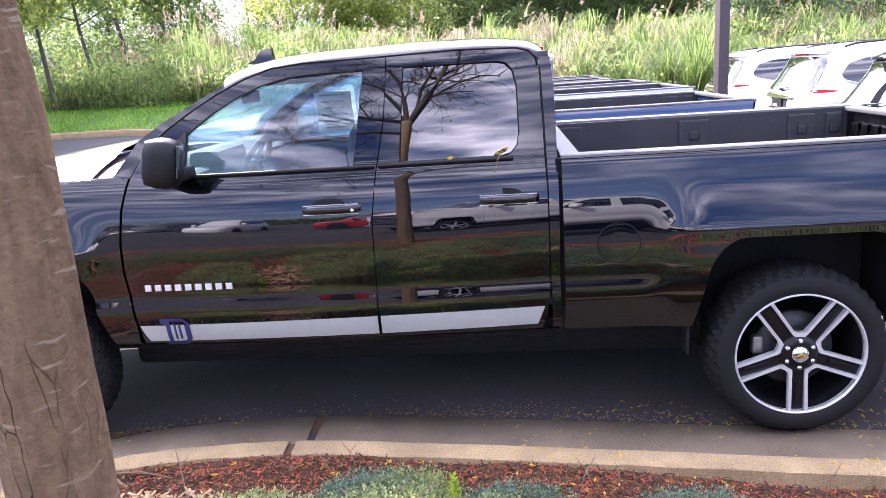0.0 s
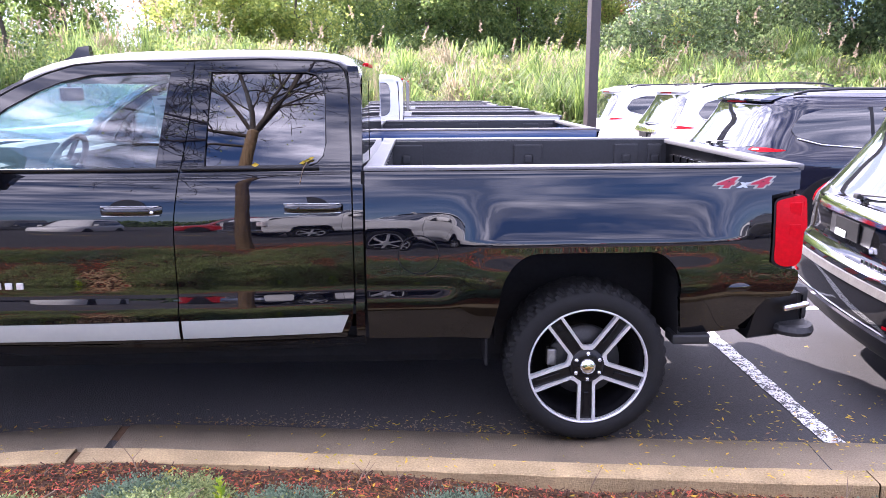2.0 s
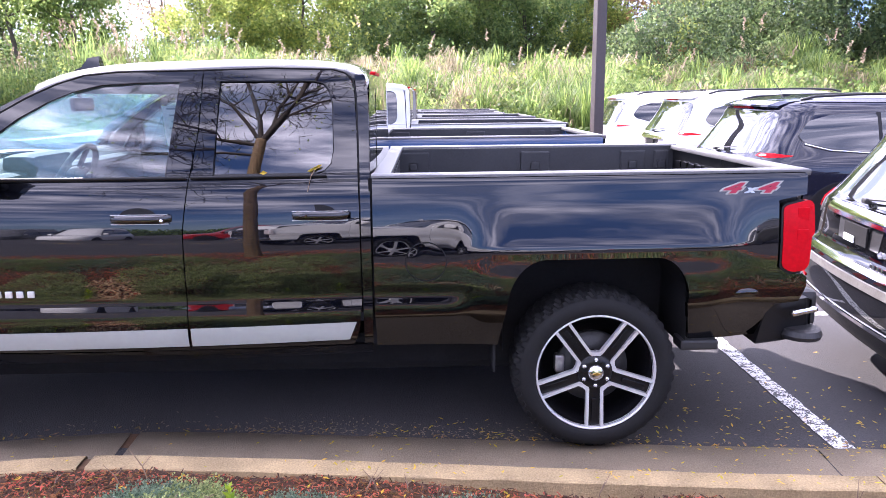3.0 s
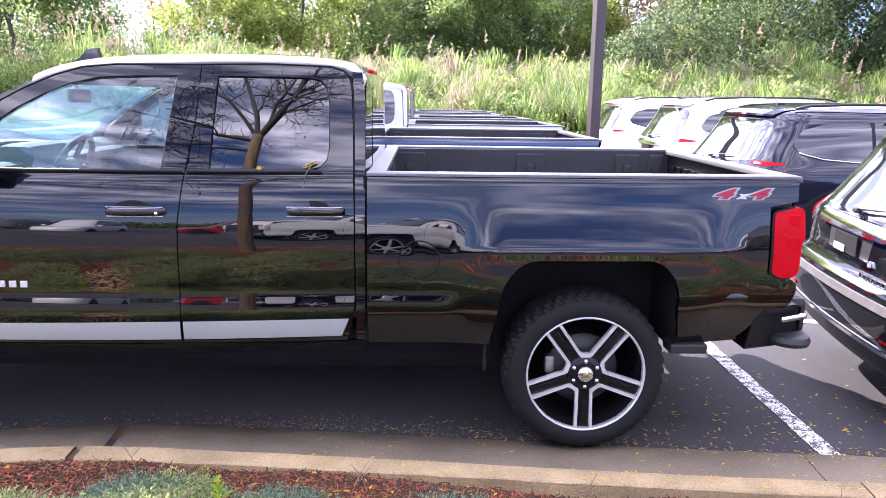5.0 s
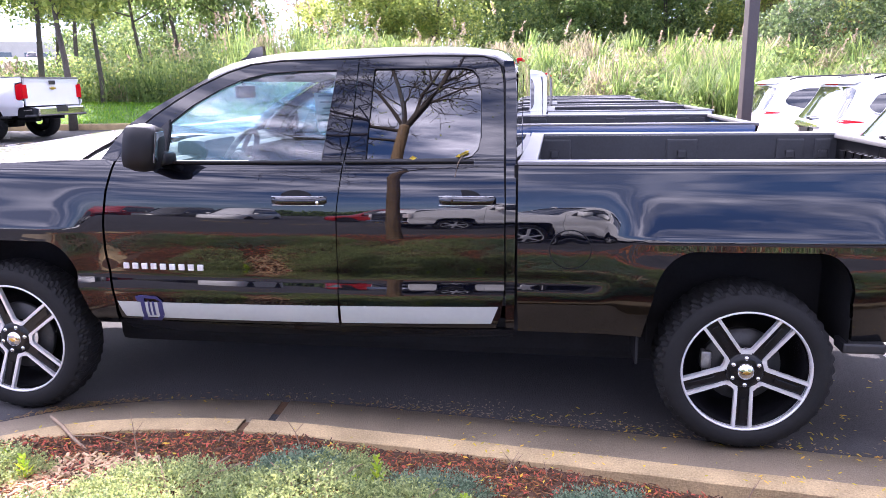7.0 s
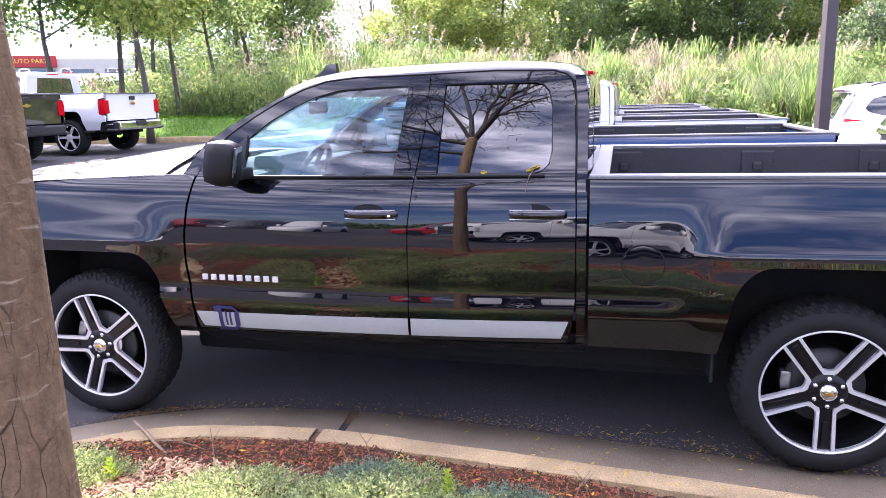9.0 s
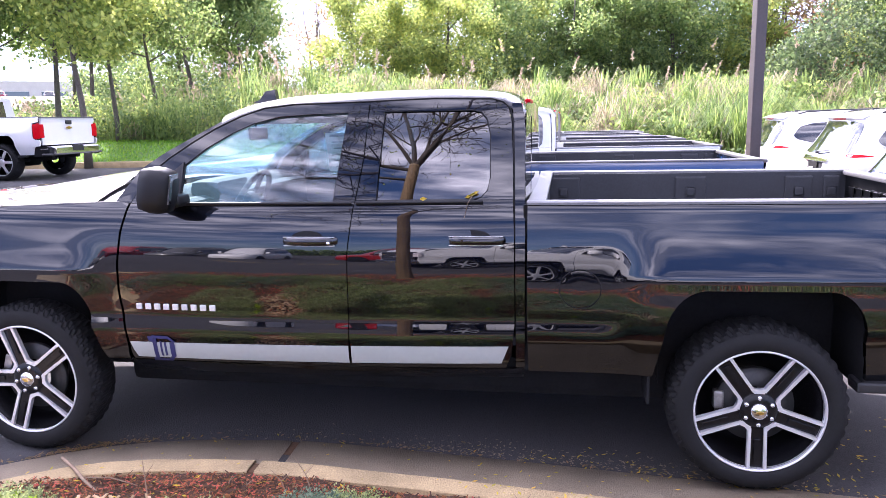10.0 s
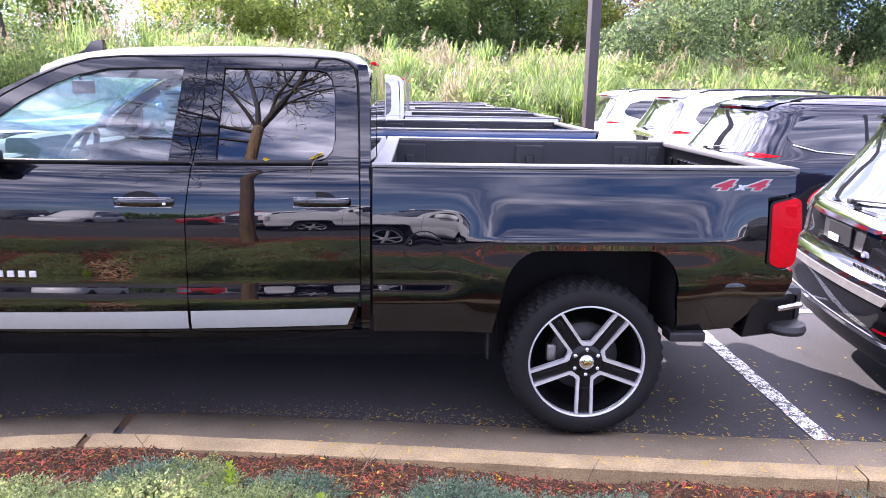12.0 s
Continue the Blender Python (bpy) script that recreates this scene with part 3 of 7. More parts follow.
def arch(cx, z0, z1, wide, n=7):
    """The rounded-square wheel opening, from the rear foot to the front foot."""
    pts = [(cx + wide + 0.03, z0), (cx + wide, z0 + 0.2)]
    for k in range(n + 1):
        a = math.pi * 0.5 * k / n
        pts.append((cx + wide - 0.13 + 0.13 * math.cos(a) - 0.02 * math.sin(a), z1 - 0.17 + 0.17 * math.sin(a)))
    for k in range(n + 1):
        a = math.pi * 0.5 * (1 - k / n)
        pts.append((cx - wide + 0.15 - 0.15 * math.cos(a) + 0.02 * math.sin(a), z1 - 0.19 + 0.19 * math.sin(a)))
    return pts + [(cx - wide - 0.005, z0 + 0.2), (cx - wide - 0.03, z0)]


def make_wheel(parent, x, y, sgn, turn=0.0, fancy=True, name="wheel"):
    w = new(name)
    w.parent = parent
    w.matrix_basis = pose(x + 0.008, y, 0.394 if x > 1 else 0.400, 0, 0, 0) @ (pose(0, 0, 0, 0, turn, 0) if sgn < 0 else pose(0, 0, 0, 0, turn, 180)) @ Matrix.Diagonal((0.958, 1, 0.958, 1) if x > 1 else (0.997, 0.76, 0.997, 1))
    bm = bmesh.new()
    prof = [(0.285, 0.02), (0.302, 0.0), (0.325, -0.008), (0.355, -0.006), (0.378, 0.006), (0.394, 0.024), (0.404, 0.045), (0.410, 0.075), (0.411, 0.14), (0.410, 0.205), (0.404, 0.235), (0.39, 0.26), (0.34, 0.29), (0.285, 0.27)]
    rings = []
    for k in range(168):
        a = 2 * math.pi * k / 168
        ring = []
        for i, (r, d) in enumerate(prof):
            if 5 <= i <= 10 and (k + i) % 4 < 1.5:
                r -= 0.012 if i in (5, 6, 9, 10) else 0.008
            ring.append(bm.verts.new((r * math.cos(a), d, r * math.sin(a))))
        rings.append(ring)
    for k in range(168):
        for i in range(len(prof) - 1):
            fc = bm.faces.new((rings[k][i], rings[k][i + 1], rings[(k + 1) % 168][i + 1], rings[(k + 1) % 168][i]))
            fc.smooth = i < 4 or i > 10
    part("tyre", bm, M_TYRE, w)
    bm = bmesh.new()
    lathe(bm, [(0.281, 0.03), (0.266, 0.07), (0.25, 0.18), (0.255, 0.26), (0.10, 0.27)], seg=60)
    part("rim_barrel", bm, M_RIMBLACK, w, smooth=True)
    bm = bmesh.new()
    lathe(bm, [(0.290, 0.03), (0.2965, 0.022), (0.298, 0.004), (0.295, -0.001), (0.2895, 0.0), (0.2865, 0.008), (0.286, 0.03)], seg=72)
    part("rim_lip", bm, M_RIM, w, smooth=True)
    if fancy:
        for k in range(5):
            m = pose(0, 0, 0, 0, 90 + 72 * k, 0)
            bm = bmesh.new()
            for s in (-1, 1):
                a, b = Vector((0.088, 0.020, s * 0.035)), Vector((0.288, 0.004, s * 0.038))
                wide = 0.0076
                vs = []
                for p, ww, dep in ((a, 0.0074, 0.03), (b, wide, 0.03)):
                    vs.append([bm.verts.new((p.x, p.y + dy, p.z + dz)) for dy, dz in ((0, -ww), (0, ww), (dep, ww - 0.001), (dep, -ww + 0.001))])
                for i in range(4):
                    bm.faces.new((vs[0][i], vs[0][(i + 1) % 4], vs[1][(i + 1) % 4], vs[1][i]))
                bm.faces.new(vs[0][::-1])
                bm.faces.new(vs[1])
                c, d = Vector((0.088, 0.0195, s * 0.035)), Vector((0.0745, 0.0195, s * 0.0541))
                q = [bm.verts.new(v) for v in (c + Vector((-0.007, 0, s * -0.006)), c + Vector((0.012, 0, s * 0.008)), d + Vector((0.0075, 0, s * 0.0055)), d + Vector((-0.0065, 0, s * -0.0047)))]
                bm.faces.new(q)
                q2 = [bm.verts.new(v.co + Vector((0, 0.025, 0))) for v in q]
                for i in range(4):
                    bm.faces.new((q[i], q[(i + 1) % 4], q2[(i + 1) % 4], q2[i]))
            bmesh.ops.transform(bm, matrix=m, verts=bm.verts)
            bmesh.ops.recalc_face_normals(bm, faces=bm.faces)
            part("spoke", bm, M_RIM, w)
            bm = bmesh.new()
            box(bm, (0.18, 0.040, 0), (0.21, 0.022, 0.060), 0.004)
            box(bm, (0.20, 0.026, 0), (0.12, 0.014, 0.024), 0.003)
            bmesh.ops.transform(bm, matrix=m, verts=bm.verts)
            part("spoke_web", bm, M_RIMBLACK, w)
        bm = bmesh.new()
        lathe(bm, [(0.001, 0.012), (0.055, 0.012), (0.082, 0.018), (0.092, 0.032), (0.092, 0.06)], seg=36)
        part("hub", bm, M_RIMBLACK, w, smooth=True)
        bm = bmesh.new()
        lathe(bm, [(0.001, -0.008), (0.024, -0.006), (0.036, 0.0), (0.040, 0.014)], seg=30)
        part("centre_cap", bm, M_CHROME, w, "polished centre cap", smooth=True)
        bm = bmesh.new()
        box(bm, (0, -0.008, 0), (0.034, 0.004, 0.009), 0.001)
        box(bm, (0, -0.008, 0), (0.013, 0.005, 0.016), 0.001)
        part("emblem", bm, M_GOLD, w)
        for k in range(6):
            a = radians(60 * k + 30)
            bm = bmesh.new()
            lathe(bm, [(0.001, -0.006), (0.009, -0.004), (0.011, 0.004), (0.011, 0.02)], seg=8)
            bmesh.ops.translate(bm, vec=(0.066 * math.cos(a), 0.010, 0.066 * math.sin(a)), verts=bm.verts)
            part("lug_nut", bm, M_CHROME, w, smooth=True)
        bm = bmesh.new()
        lathe(bm, [(0.09, 0.10), (0.18, 0.10), (0.182, 0.11), (0.182, 0.13), (0.09, 0.13)], seg=40)
        part("brake_disc", bm, M_DISCDARK, w, smooth=True)
        bm = bmesh.new()
        box(bm, (-0.165, 0.11, 0.02), (0.05, 0.05, 0.09), 0.012)
        part("brake_caliper", bm, M_DISC, w)
    else:
        bm = bmesh.new()
        for k in range(6):
            box(bm, (0, 0, 0), (0.19, 0.03, 0.05), 0.006, m=pose(0, 0, 0, 0, 60 * k, 0) @ pose(0.175, 0.02, 0))
        lathe(bm, [(0.001, 0.0), (0.07, 0.006), (0.09, 0.03)], seg=24)
        part("spokes", bm, M_RIM, w)
    return w


def make_truck(m, pnt, label, fancy=False, rail=M_RAIL, group="", bumper=None):
    t = thing("pickup_truck", label, "pickup truck", m, group)
    T = Vector
    for sgn in (-1, 1):
        near = sgn < 0
        inn = (0, -sgn * 0.035, 0)
        # front fender
        fo = [(0.575, 0.51)] + [(0.49, 0.51)] + arch(0.0, 0.52, 0.945, 0.42)[1:-1] + [(-0.47, 0.5), (-0.90, 0.52), (-0.95, 0.70), (-0.93, 1.18), (-0.60, 1.275), (-0.29, 1.305), (0.02, 1.325), (0.34, 1.340), (0.60, 1.345), (0.655, 1.335), (0.615, 1.20), (0.592, 1.05), (0.582, 0.90), (0.59, 0.75), (0.607, 0.62), (0.60, 0.54)]
        part("front_fender", panel(fo, side_of(lambda z: DOOR_W(z) + 0.004, sgn, 0.0), inn, step=(0.04, 0.02) if fancy and near else (0.12, 0.035)), pnt, t)
        # doors: the lower skin and the frame round the glass
        f = side_of(DOOR_W, sgn)
        d1 = new("front_door")
        d1.parent = t
        lower = [(0.665, 1.335), (0.625, 1.20), (0.602, 1.05), (0.592, 0.90), (0.60, 0.75), (0.617, 0.62), (0.625, 0.545), (1.772, 0.545), (1.772, 0.75), (1.782, 1.11), (1.812, 1.335)]
        part("door_skin", panel(lower, f, inn, step=(0.12, 0.02) if fancy and near else (0.12, 0.035)), pnt, d1)
        frame1 = [(0.665, 1.337), (0.915, 1.337), (0.93, 1.42), (0.938, 1.512), (1.06, 1.598), (1.19, 1.668), (1.30, 1.712), (1.43, 1.742), (1.60, 1.75), (1.772, 1.752), (1.708, 1.337), (1.813, 1.337), (1.852, 1.54), (1.872, 1.80), (1.50, 1.795), (1.35, 1.780), (1.23, 1.745), (1.10, 1.688), (0.98, 1.622), (0.86, 1.548), (0.74, 1.455)]
        part("window_frame", panel(frame1, f, inn, step=(0.12, 0.02 if fancy and near else 0.05)), pnt, d1)
        gl = [(0.895, 1.32), (0.92, 1.43), (0.928, 1.522), (1.055, 1.61), (1.185, 1.68), (1.295, 1.724), (1.43, 1.754), (1.60, 1.762), (1.785, 1.764), (1.715, 1.32)]
        o = part("window_glass", panel(gl, side_of(GLASS_W, sgn, out=-0.010), (0, -sgn * 0.004, 0), step=(0.2, 0.06)), M_GLASS, d1)
        o.visible_shadow = False
        d2 = new("rear_door")
        d2.parent = t
        lower = [(1.777, 0.545), (1.777, 0.75), (1.787, 1.11), (1.817, 1.335), (2.556, 1.335), (2.562, 1.17), (2.562, 0.76), (2.548, 0.62), (2.52, 0.545)]
        part("door_skin", panel(lower, f, inn, step=(0.12, 0.02) if fancy and near else (0.12, 0.035)), pnt, d2)
        frame2 = [(1.818, 1.337), (1.915, 1.337), (1.948, 1.755), (2.365, 1.752), (2.405, 1.742), (2.432, 1.71), (2.448, 1.64), (2.450, 1.44), (2.438, 1.385), (2.41, 1.352), (2.37, 1.337), (2.556, 1.337), (2.553, 1.50), (2.545, 1.69), (2.53, 1.755), (2.50, 1.785), (2.45, 1.80), (2.18, 1.808), (1.877, 1.80), (1.857, 1.54)]
        part("window_frame", panel(frame2, f, inn, step=(0.12, 0.02 if fancy and near else 0.05)), pnt, d2)
        gl = [(1.905, 1.32), (1.940, 1.768), (2.37, 1.765), (2.42, 1.755), (2.447, 1.715), (2.462, 1.64), (2.464, 1.43), (2.448, 1.375), (2.41, 1.32)]
        o = part("window_glass", panel(gl, side_of(GLASS_W, sgn, out=-0.008), (0, -sgn * 0.004, 0), step=(0.2, 0.06)), M_DARKGLASS, d2, "dark tinted glass")
        o.visible_shadow = False
        if fancy and near:
            for door, x0, x1 in ((d1, 0.80, 1.805), (d2, 1.824, 2.42)):
                bm = bmesh.new()
                grid(bm, ramp(x0, x1, 10), range(5), lambda x, k: T((x, side_y(x, 1.322) - (0.0, 0.007, 0.009, 0.007, 0.0)[k], (1.343, 1.341, 1.335, 1.329, 1.326)[k])))
                bmesh.ops.recalc_face_normals(bm, faces=bm.faces)
                part("belt_trim", bm, M_TRIM, door, smooth=True)
            bm = bmesh.new()
            grid(bm, ramp(1.922, 2.375, 8), range(3), lambda x, k: T((x, side_y(x, 1.342) - 0.005 * (k == 1) - 0.002, 1.336 + 0.006 * k)))
            part("window_trim", bm, M_TRIM, d2)
            for door, hx, lock in ((d1, 1.605, True), (d2, 2.39, False)):
                yy = side_y(hx, 1.16)
                bm = bmesh.new()
                grid(bm, ramp(-0.135, 0.135, 16), ramp(-math.pi / 2, math.pi / 2, 8), lambda u, a: T((hx + u, yy + 0.002 - 0.034 * (1 - abs(u / 0.135) ** 6) * max(0.0, math.cos(a)) ** 0.55, 1.161 + 0.0215 * math.sin(a) * (1 - 0.35 * abs(u / 0.135) ** 8))))
                bmesh.ops.recalc_face_normals(bm, faces=bm.faces)
                part("grip", bm, pnt, door, smooth=True)
                bm = bmesh.new()
                n = 28
                ring = [bm.verts.new((hx - 0.012 + 0.078 * math.cos(2 * math.pi * k / n), side_y(hx, 1.176 + 0.033 * math.sin(2 * math.pi * k / n)) - 0.002, 1.176 + 0.033 * math.sin(2 * math.pi * k / n))) for k in range(n)]
                mid = bm.verts.new((hx - 0.012, yy + 0.001, 1.176))
                for k in range(n):
                    bm.faces.new((ring[k], ring[(k + 1) % n], mid))
                bmesh.ops.recalc_face_normals(bm, faces=bm.faces)
                part("handle_cup", bm, M_UNDER, door, smooth=True)
                bm = bmesh.new()
                for dz in (-0.0205, 0.0205):
                    box(bm, (hx, yy - 0.012, 1.161 + dz), (0.25, 0.006, 0.0028))
                part("handle_edge", bm, M_RIM, door, "thin bright edge of the handle")
                if lock:
                    bm = bmesh.new()
                    lathe(bm, [(0.001, -0.004), (0.007, -0.003), (0.009, 0.003)], seg=14)
                    bmesh.ops.translate(bm, vec=(hx + 0.10, yy - 0.034, 1.155), verts=bm.verts)
                    part("lock_cylinder", bm, M_CHROME, door, smooth=True)
            # white stripe along the foot of the doors
            for door, o in ((d1, [(0.600 + 0.02, 0.640), (0.655, 0.560), (1.769, 0.565), (1.769, 0.652)]), (d2, [(1.783, 0.652), (1.783, 0.565), (2.50, 0.572), (2.535, 0.657)])):
                part("side_stripe", panel(o, side_of(DOOR_W, -1, out=0.004), (0, 0.003, 0)), M_VINYL, door, "white vinyl stripe")
            bm = bmesh.new()
            for quad in (((0.755, 0.556), (0.776, 0.556), (0.770, 0.662), (0.749, 0.662)), ((0.728, 0.650), (0.749, 0.640), (0.752, 0.676), (0.722, 0.672)), ((0.747, 0.664), (0.838, 0.660), (0.832, 0.676), (0.744, 0.678)),
                         ((0.834, 0.661), (0.862, 0.640), (0.870, 0.650), (0.836, 0.676)), ((0.846, 0.570), (0.872, 0.574), (0.868, 0.642), (0.842, 0.644)), ((0.846, 0.571), (0.822, 0.552), (0.842, 0.542), (0.871, 0.572)),
                         ((0.738, 0.541), (0.838, 0.541), (0.826, 0.557), (0.744, 0.557)), ((0.792, 0.572), (0.802, 0.570), (0.798, 0.648), (0.788, 0.650)), ((0.815, 0.572), (0.826, 0.574), (0.822, 0.644), (0.811, 0.646))):
                panel(list(quad), side_of(DOOR_W, -1, out=0.0065), (0, 0.002, 0), bm=bm)
            part("team_emblem_decal", bm, M_DECALNAVY, d1, "navy blue ornamental decal")
            # the name on the door: nine plain bright bars
            for k in range(9):
                bm = bmesh.new()
                x0 = 0.672 + k * 0.0497
                yb = side_y(x0, 0.826) - 0.004
                box(bm, (x0 + 0.019, yb, 0.826), (0.031, 0.008, 0.030), 0.003)
                part("badge_bar", bm, M_RIM, d1)
            # rubber seals round the glass, and the seam under the roof
            for door, ring in ((d1, [(0.915, 1.345), (0.93, 1.42), (0.938, 1.512), (1.06, 1.598), (1.19, 1.668), (1.30, 1.712), (1.43, 1.742), (1.60, 1.75), (1.772, 1.752), (1.710, 1.345)]), (d2, [(1.917, 1.345), (1.948, 1.753), (2.365, 1.752), (2.405, 1.742), (2.432, 1.71), (2.448, 1.64), (2.450, 1.44), (2.438, 1.385), (2.41, 1.355), (2.37, 1.345)])):
                bm = bmesh.new()
                tube(bm, [(x, side_y(x, z) + 0.002, z) for x, z in ring], 0.0032, 6, cap=False)
                part("window_seal", bm, M_TRIM, door, smooth=True)
            bm = bmesh.new()
            seam = [(0.735, 1.457), (0.86, 1.552), (0.98, 1.626), (1.10, 1.692), (1.23, 1.749), (1.35, 1.785), (1.50, 1.799), (1.84, 1.803), (2.18, 1.811), (2.45, 1.803), (2.505, 1.787), (2.538, 1.757), (2.553, 1.69), (2.559, 1.50), (2.565, 1.17)]
            tube(bm, [(x, side_y(x, z) - 0.001, z) for x, z in seam], 0.0042, 6)
            part("roof_seam", bm, M_UNDER, t, smooth=True)
        # sail of the mirror, mirror
        mi = new("wing_mirror")
        mi.parent = t
        bm = panel([(0.745, 1.318), (0.925, 1.322), (0.935, 1.40), (0.945, 1.535), (0.83, 1.44)], side_of(DOOR_W, sgn, out=0.006), (0, -sgn * 0.02, 0))
        part("mirror_base", bm, M_PLASTIC, mi)
        bm = bmesh.new()
        box(bm, (0.905, sgn * 1.085, 1.415), (0.165, 0.20, 0.215), 0.062, m=pose(0, 0, 0, 0, 9, -sgn * 14))
        box(bm, (0.93, sgn * 0.985, 1.355), (0.10, 0.12, 0.06), 0.02)
        part("mirror_housing", bm, M_TRIM if fancy else pnt, mi, smooth=True)
        bm = bmesh.new()
        box(bm, (0.985, sgn * 1.095, 1.42), (0.008, 0.125, 0.14), 0.003, m=pose(0, 0, 0, 0, 9, -sgn * 14))
        part("mirror_glass", bm, M_SUVGLASS, mi)
        # rocker, cab corner, A pillar
        ro = [(0.62, 0.455), (2.60, 0.474), (2.60, 0.538), (0.62, 0.538)]
        part("rocker_panel", panel(ro, f, inn), pnt, t)
        co = [(2.568, 0.50), (2.608, 0.50), (2.612, 1.20), (2.608, 1.60), (2.602, 1.72), (2.59, 1.78), (2.545, 1.78), (2.556, 1.69), (2.562, 1.50), (2.568, 1.17)]
        part("cab_corner", panel(co, side_of(DOOR_W, sgn, out=-0.003), inn), pnt, t)
        ap = [(0.565, 1.338), (0.70, 1.502), (0.81, 1.572), (0.95, 1.645), (1.10, 1.720), (1.22, 1.772), (1.36, 1.812), (1.50, 1.82), (1.50, 1.802), (1.35, 1.788), (1.23, 1.752), (1.10, 1.695), (0.98, 1.629), (0.86, 1.555), (0.735, 1.460), (0.655, 1.338)]
        part("pillar", panel(ap, side_of(lambda z: DOOR_W(z) - 0.012 - 0.12 * smooth01(1.34, 1.83, z) * 0.25, sgn), inn, step=(0.1, 0.05)), pnt, t)
        # bed side
        bo = [(2.625, 0.53), (3.10, 0.53), (3.19, 0.53)] + arch(3.645, 0.53, 0.955, 0.415)[::-1][1:-1] + [(4.10, 0.53), (4.43, 0.545), (4.455, 0.66), (4.49, 0.712), (4.60, 0.722), (4.625, 0.80), (4.622, 0.84), (4.60, 0.858), (4.535, 0.858), (4.475, 0.892), (4.470, 1.20), (4.60, 1.225), (4.605, 1.31), (4.59, 1.325), (2.625, 1.325)]
        part("bed_side", panel(bo, side_of(BED_W, sgn, 3.645), inn, step=(0.04, 0.02) if fancy and near else (0.12, 0.035)), pnt, t)
        bm = bmesh.new()
        grid(bm, ramp(2.622, 4.60, 12), range(6), lambda x, k: T((x, sgn * ((0.976, 0.975, 0.964, 0.905, 0.888, 0.886)[k] - bed_bow(x)), (1.325, 1.336, 1.341, 1.341, 1.336, 1.325)[k])))
        bmesh.ops.recalc_face_normals(bm, faces=bm.faces)
        part("bed_rail_cap", bm, rail, t, "grey plastic rail cap", smooth=False)
        # inside wall of the bed with stake pockets
        bm = bmesh.new()
        box(bm, (3.61, sgn * 0.865, 1.152), (1.95, 0.03, 0.344))
        box(bm, (2.91, sgn * 0.865, 0.88), (0.54, 0.03, 0.20))
        box(bm, (4.35, sgn * 0.865, 0.88), (0.46, 0.03, 0.20))
        for cx, wd in ((2.78, 0.22), (3.62, 0.20), (4.30, 0.17), (4.50, 0.10)):
            box(bm, (cx, sgn * 0.852, 1.15), (wd, 0.03, 0.30), 0.01)
            box(bm, (cx, sgn * 0.834, 1.20), (0.06, 0.014, 0.06), 0.012)
        for zz in (1.02, 1.10):
            box(bm, (3.61, sgn * 0.858, zz), (1.9, 0.012, 0.02), 0.004)
        part("bed_inner_wall", bm, M_LINER, t)
        bm = bmesh.new()
        box(bm, (3.645, sgn * 0.70, 0.985), (0.92, 0.30, 0.03), 0.01)
        part("wheel_housing", bm, M_LINER, t)
        # rear lamp
        lo = rounded([(4.496, 0.893), (4.54, 0.868), (4.605, 0.872), (4.625, 0.90), (4.628, 1.03), (4.642, 1.05), (4.634, 1.185), (4.61, 1.20), (4.492, 1.172)], 0.022)
        lam = part("tail_lamp", panel(lo, side_of(lambda z: BED_W(z) + 0.002, sgn, 3.645), inn, step=(0.04, 0.04)), M_LAMP, t, "red tail lamp lens")
        bz = rounded([(4.486, 0.886), (4.53, 0.858), (4.60, 0.862), (4.60, 1.205), (4.482, 1.18)], 0.03)
        part("lamp_bezel", panel(bz, side_of(lambda z: BED_W(z) - 0.002, sgn, 3.645), inn, step=(0.05, 0.05)), M_TRIM, t)
        bm = bmesh.new()
        for zz in (1.03, 1.13):
            box(bm, (4.585, sgn * (BED_W(zz) - bed_bow(4.585)), zz), (0.055, 0.008, 0.07), 0.003)
        part("lamp_reflector", bm, M_LAMP, lam)
        bm = bmesh.new()
        box(bm, (4.625, sgn * 0.88, 1.035), (0.02, 0.15, 0.28), 0.008)
        part("lamp_rear_face", bm, M_LAMP, lam)
        for cx, trn in ((0.0, 18.0), (3.645, 0.0)):
            make_wheel(t, cx - (0.035 if cx < 1 else 0.0), sgn * (0.965 if cx < 1 else 0.985), sgn, trn, fancy and near, "wheel")
        # dark wheel well
        for cx in (0.0, 3.645):
            bm = bmesh.new()
            pts = [(cx + 0.43, 0.50)] + arch(cx, 0.52, 0.965, 0.43)[1:-1] + [(cx - 0.43, 0.50)]
            grid(bm, range(len(pts)), (0.955, 0.55), lambda i, y: (pts[i][0], sgn * y, pts[i][1]))
            vv = [bm.verts.new((a, sgn * 0.56, b)) for a, b in pts]
            bm.faces.new(vv)
            part("wheel_well", bm, M_UNDER, t)
        bm = bmesh.new()
        box(bm, (3.175, sgn * 0.82, 0.475), (0.014, 0.22, 0.17), 0.004)
        part("mud_flap", bm, M_UNDER, t)
        bm = bmesh.new()
        box(bm, (4.145, sgn * 0.90, 0.515), (0.18, 0.12, 0.05), 0.012)
        part("arch_flap", bm, M_PLASTIC, t)
        # bumper corner: a plate round the corner, a step pad and a bright cap
        bm = bmesh.new()
        cp = [(4.425, 0.505), (4.445, 0.60), (4.468, 0.69), (4.50, 0.705), (4.69, 0.712), (4.735, 0.69), (4.735, 0.505)]
        ring = []
        for d, k in ((0.915, 0.97), (0.925, 1.0), (0.89, 1.0), (0.70, 1.0)):
            ring.append([bm.verts.new((4.61 + (x - 4.61) * k - 0.02 * (d > 0.97), sgn * (d - 0.10 * smooth01(4.62, 4.74, x)), 0.62 + (z - 0.62) * k)) for x, z in cp])
        bm.faces.new(ring[0])
        bm.faces.new(ring[-1][::-1])
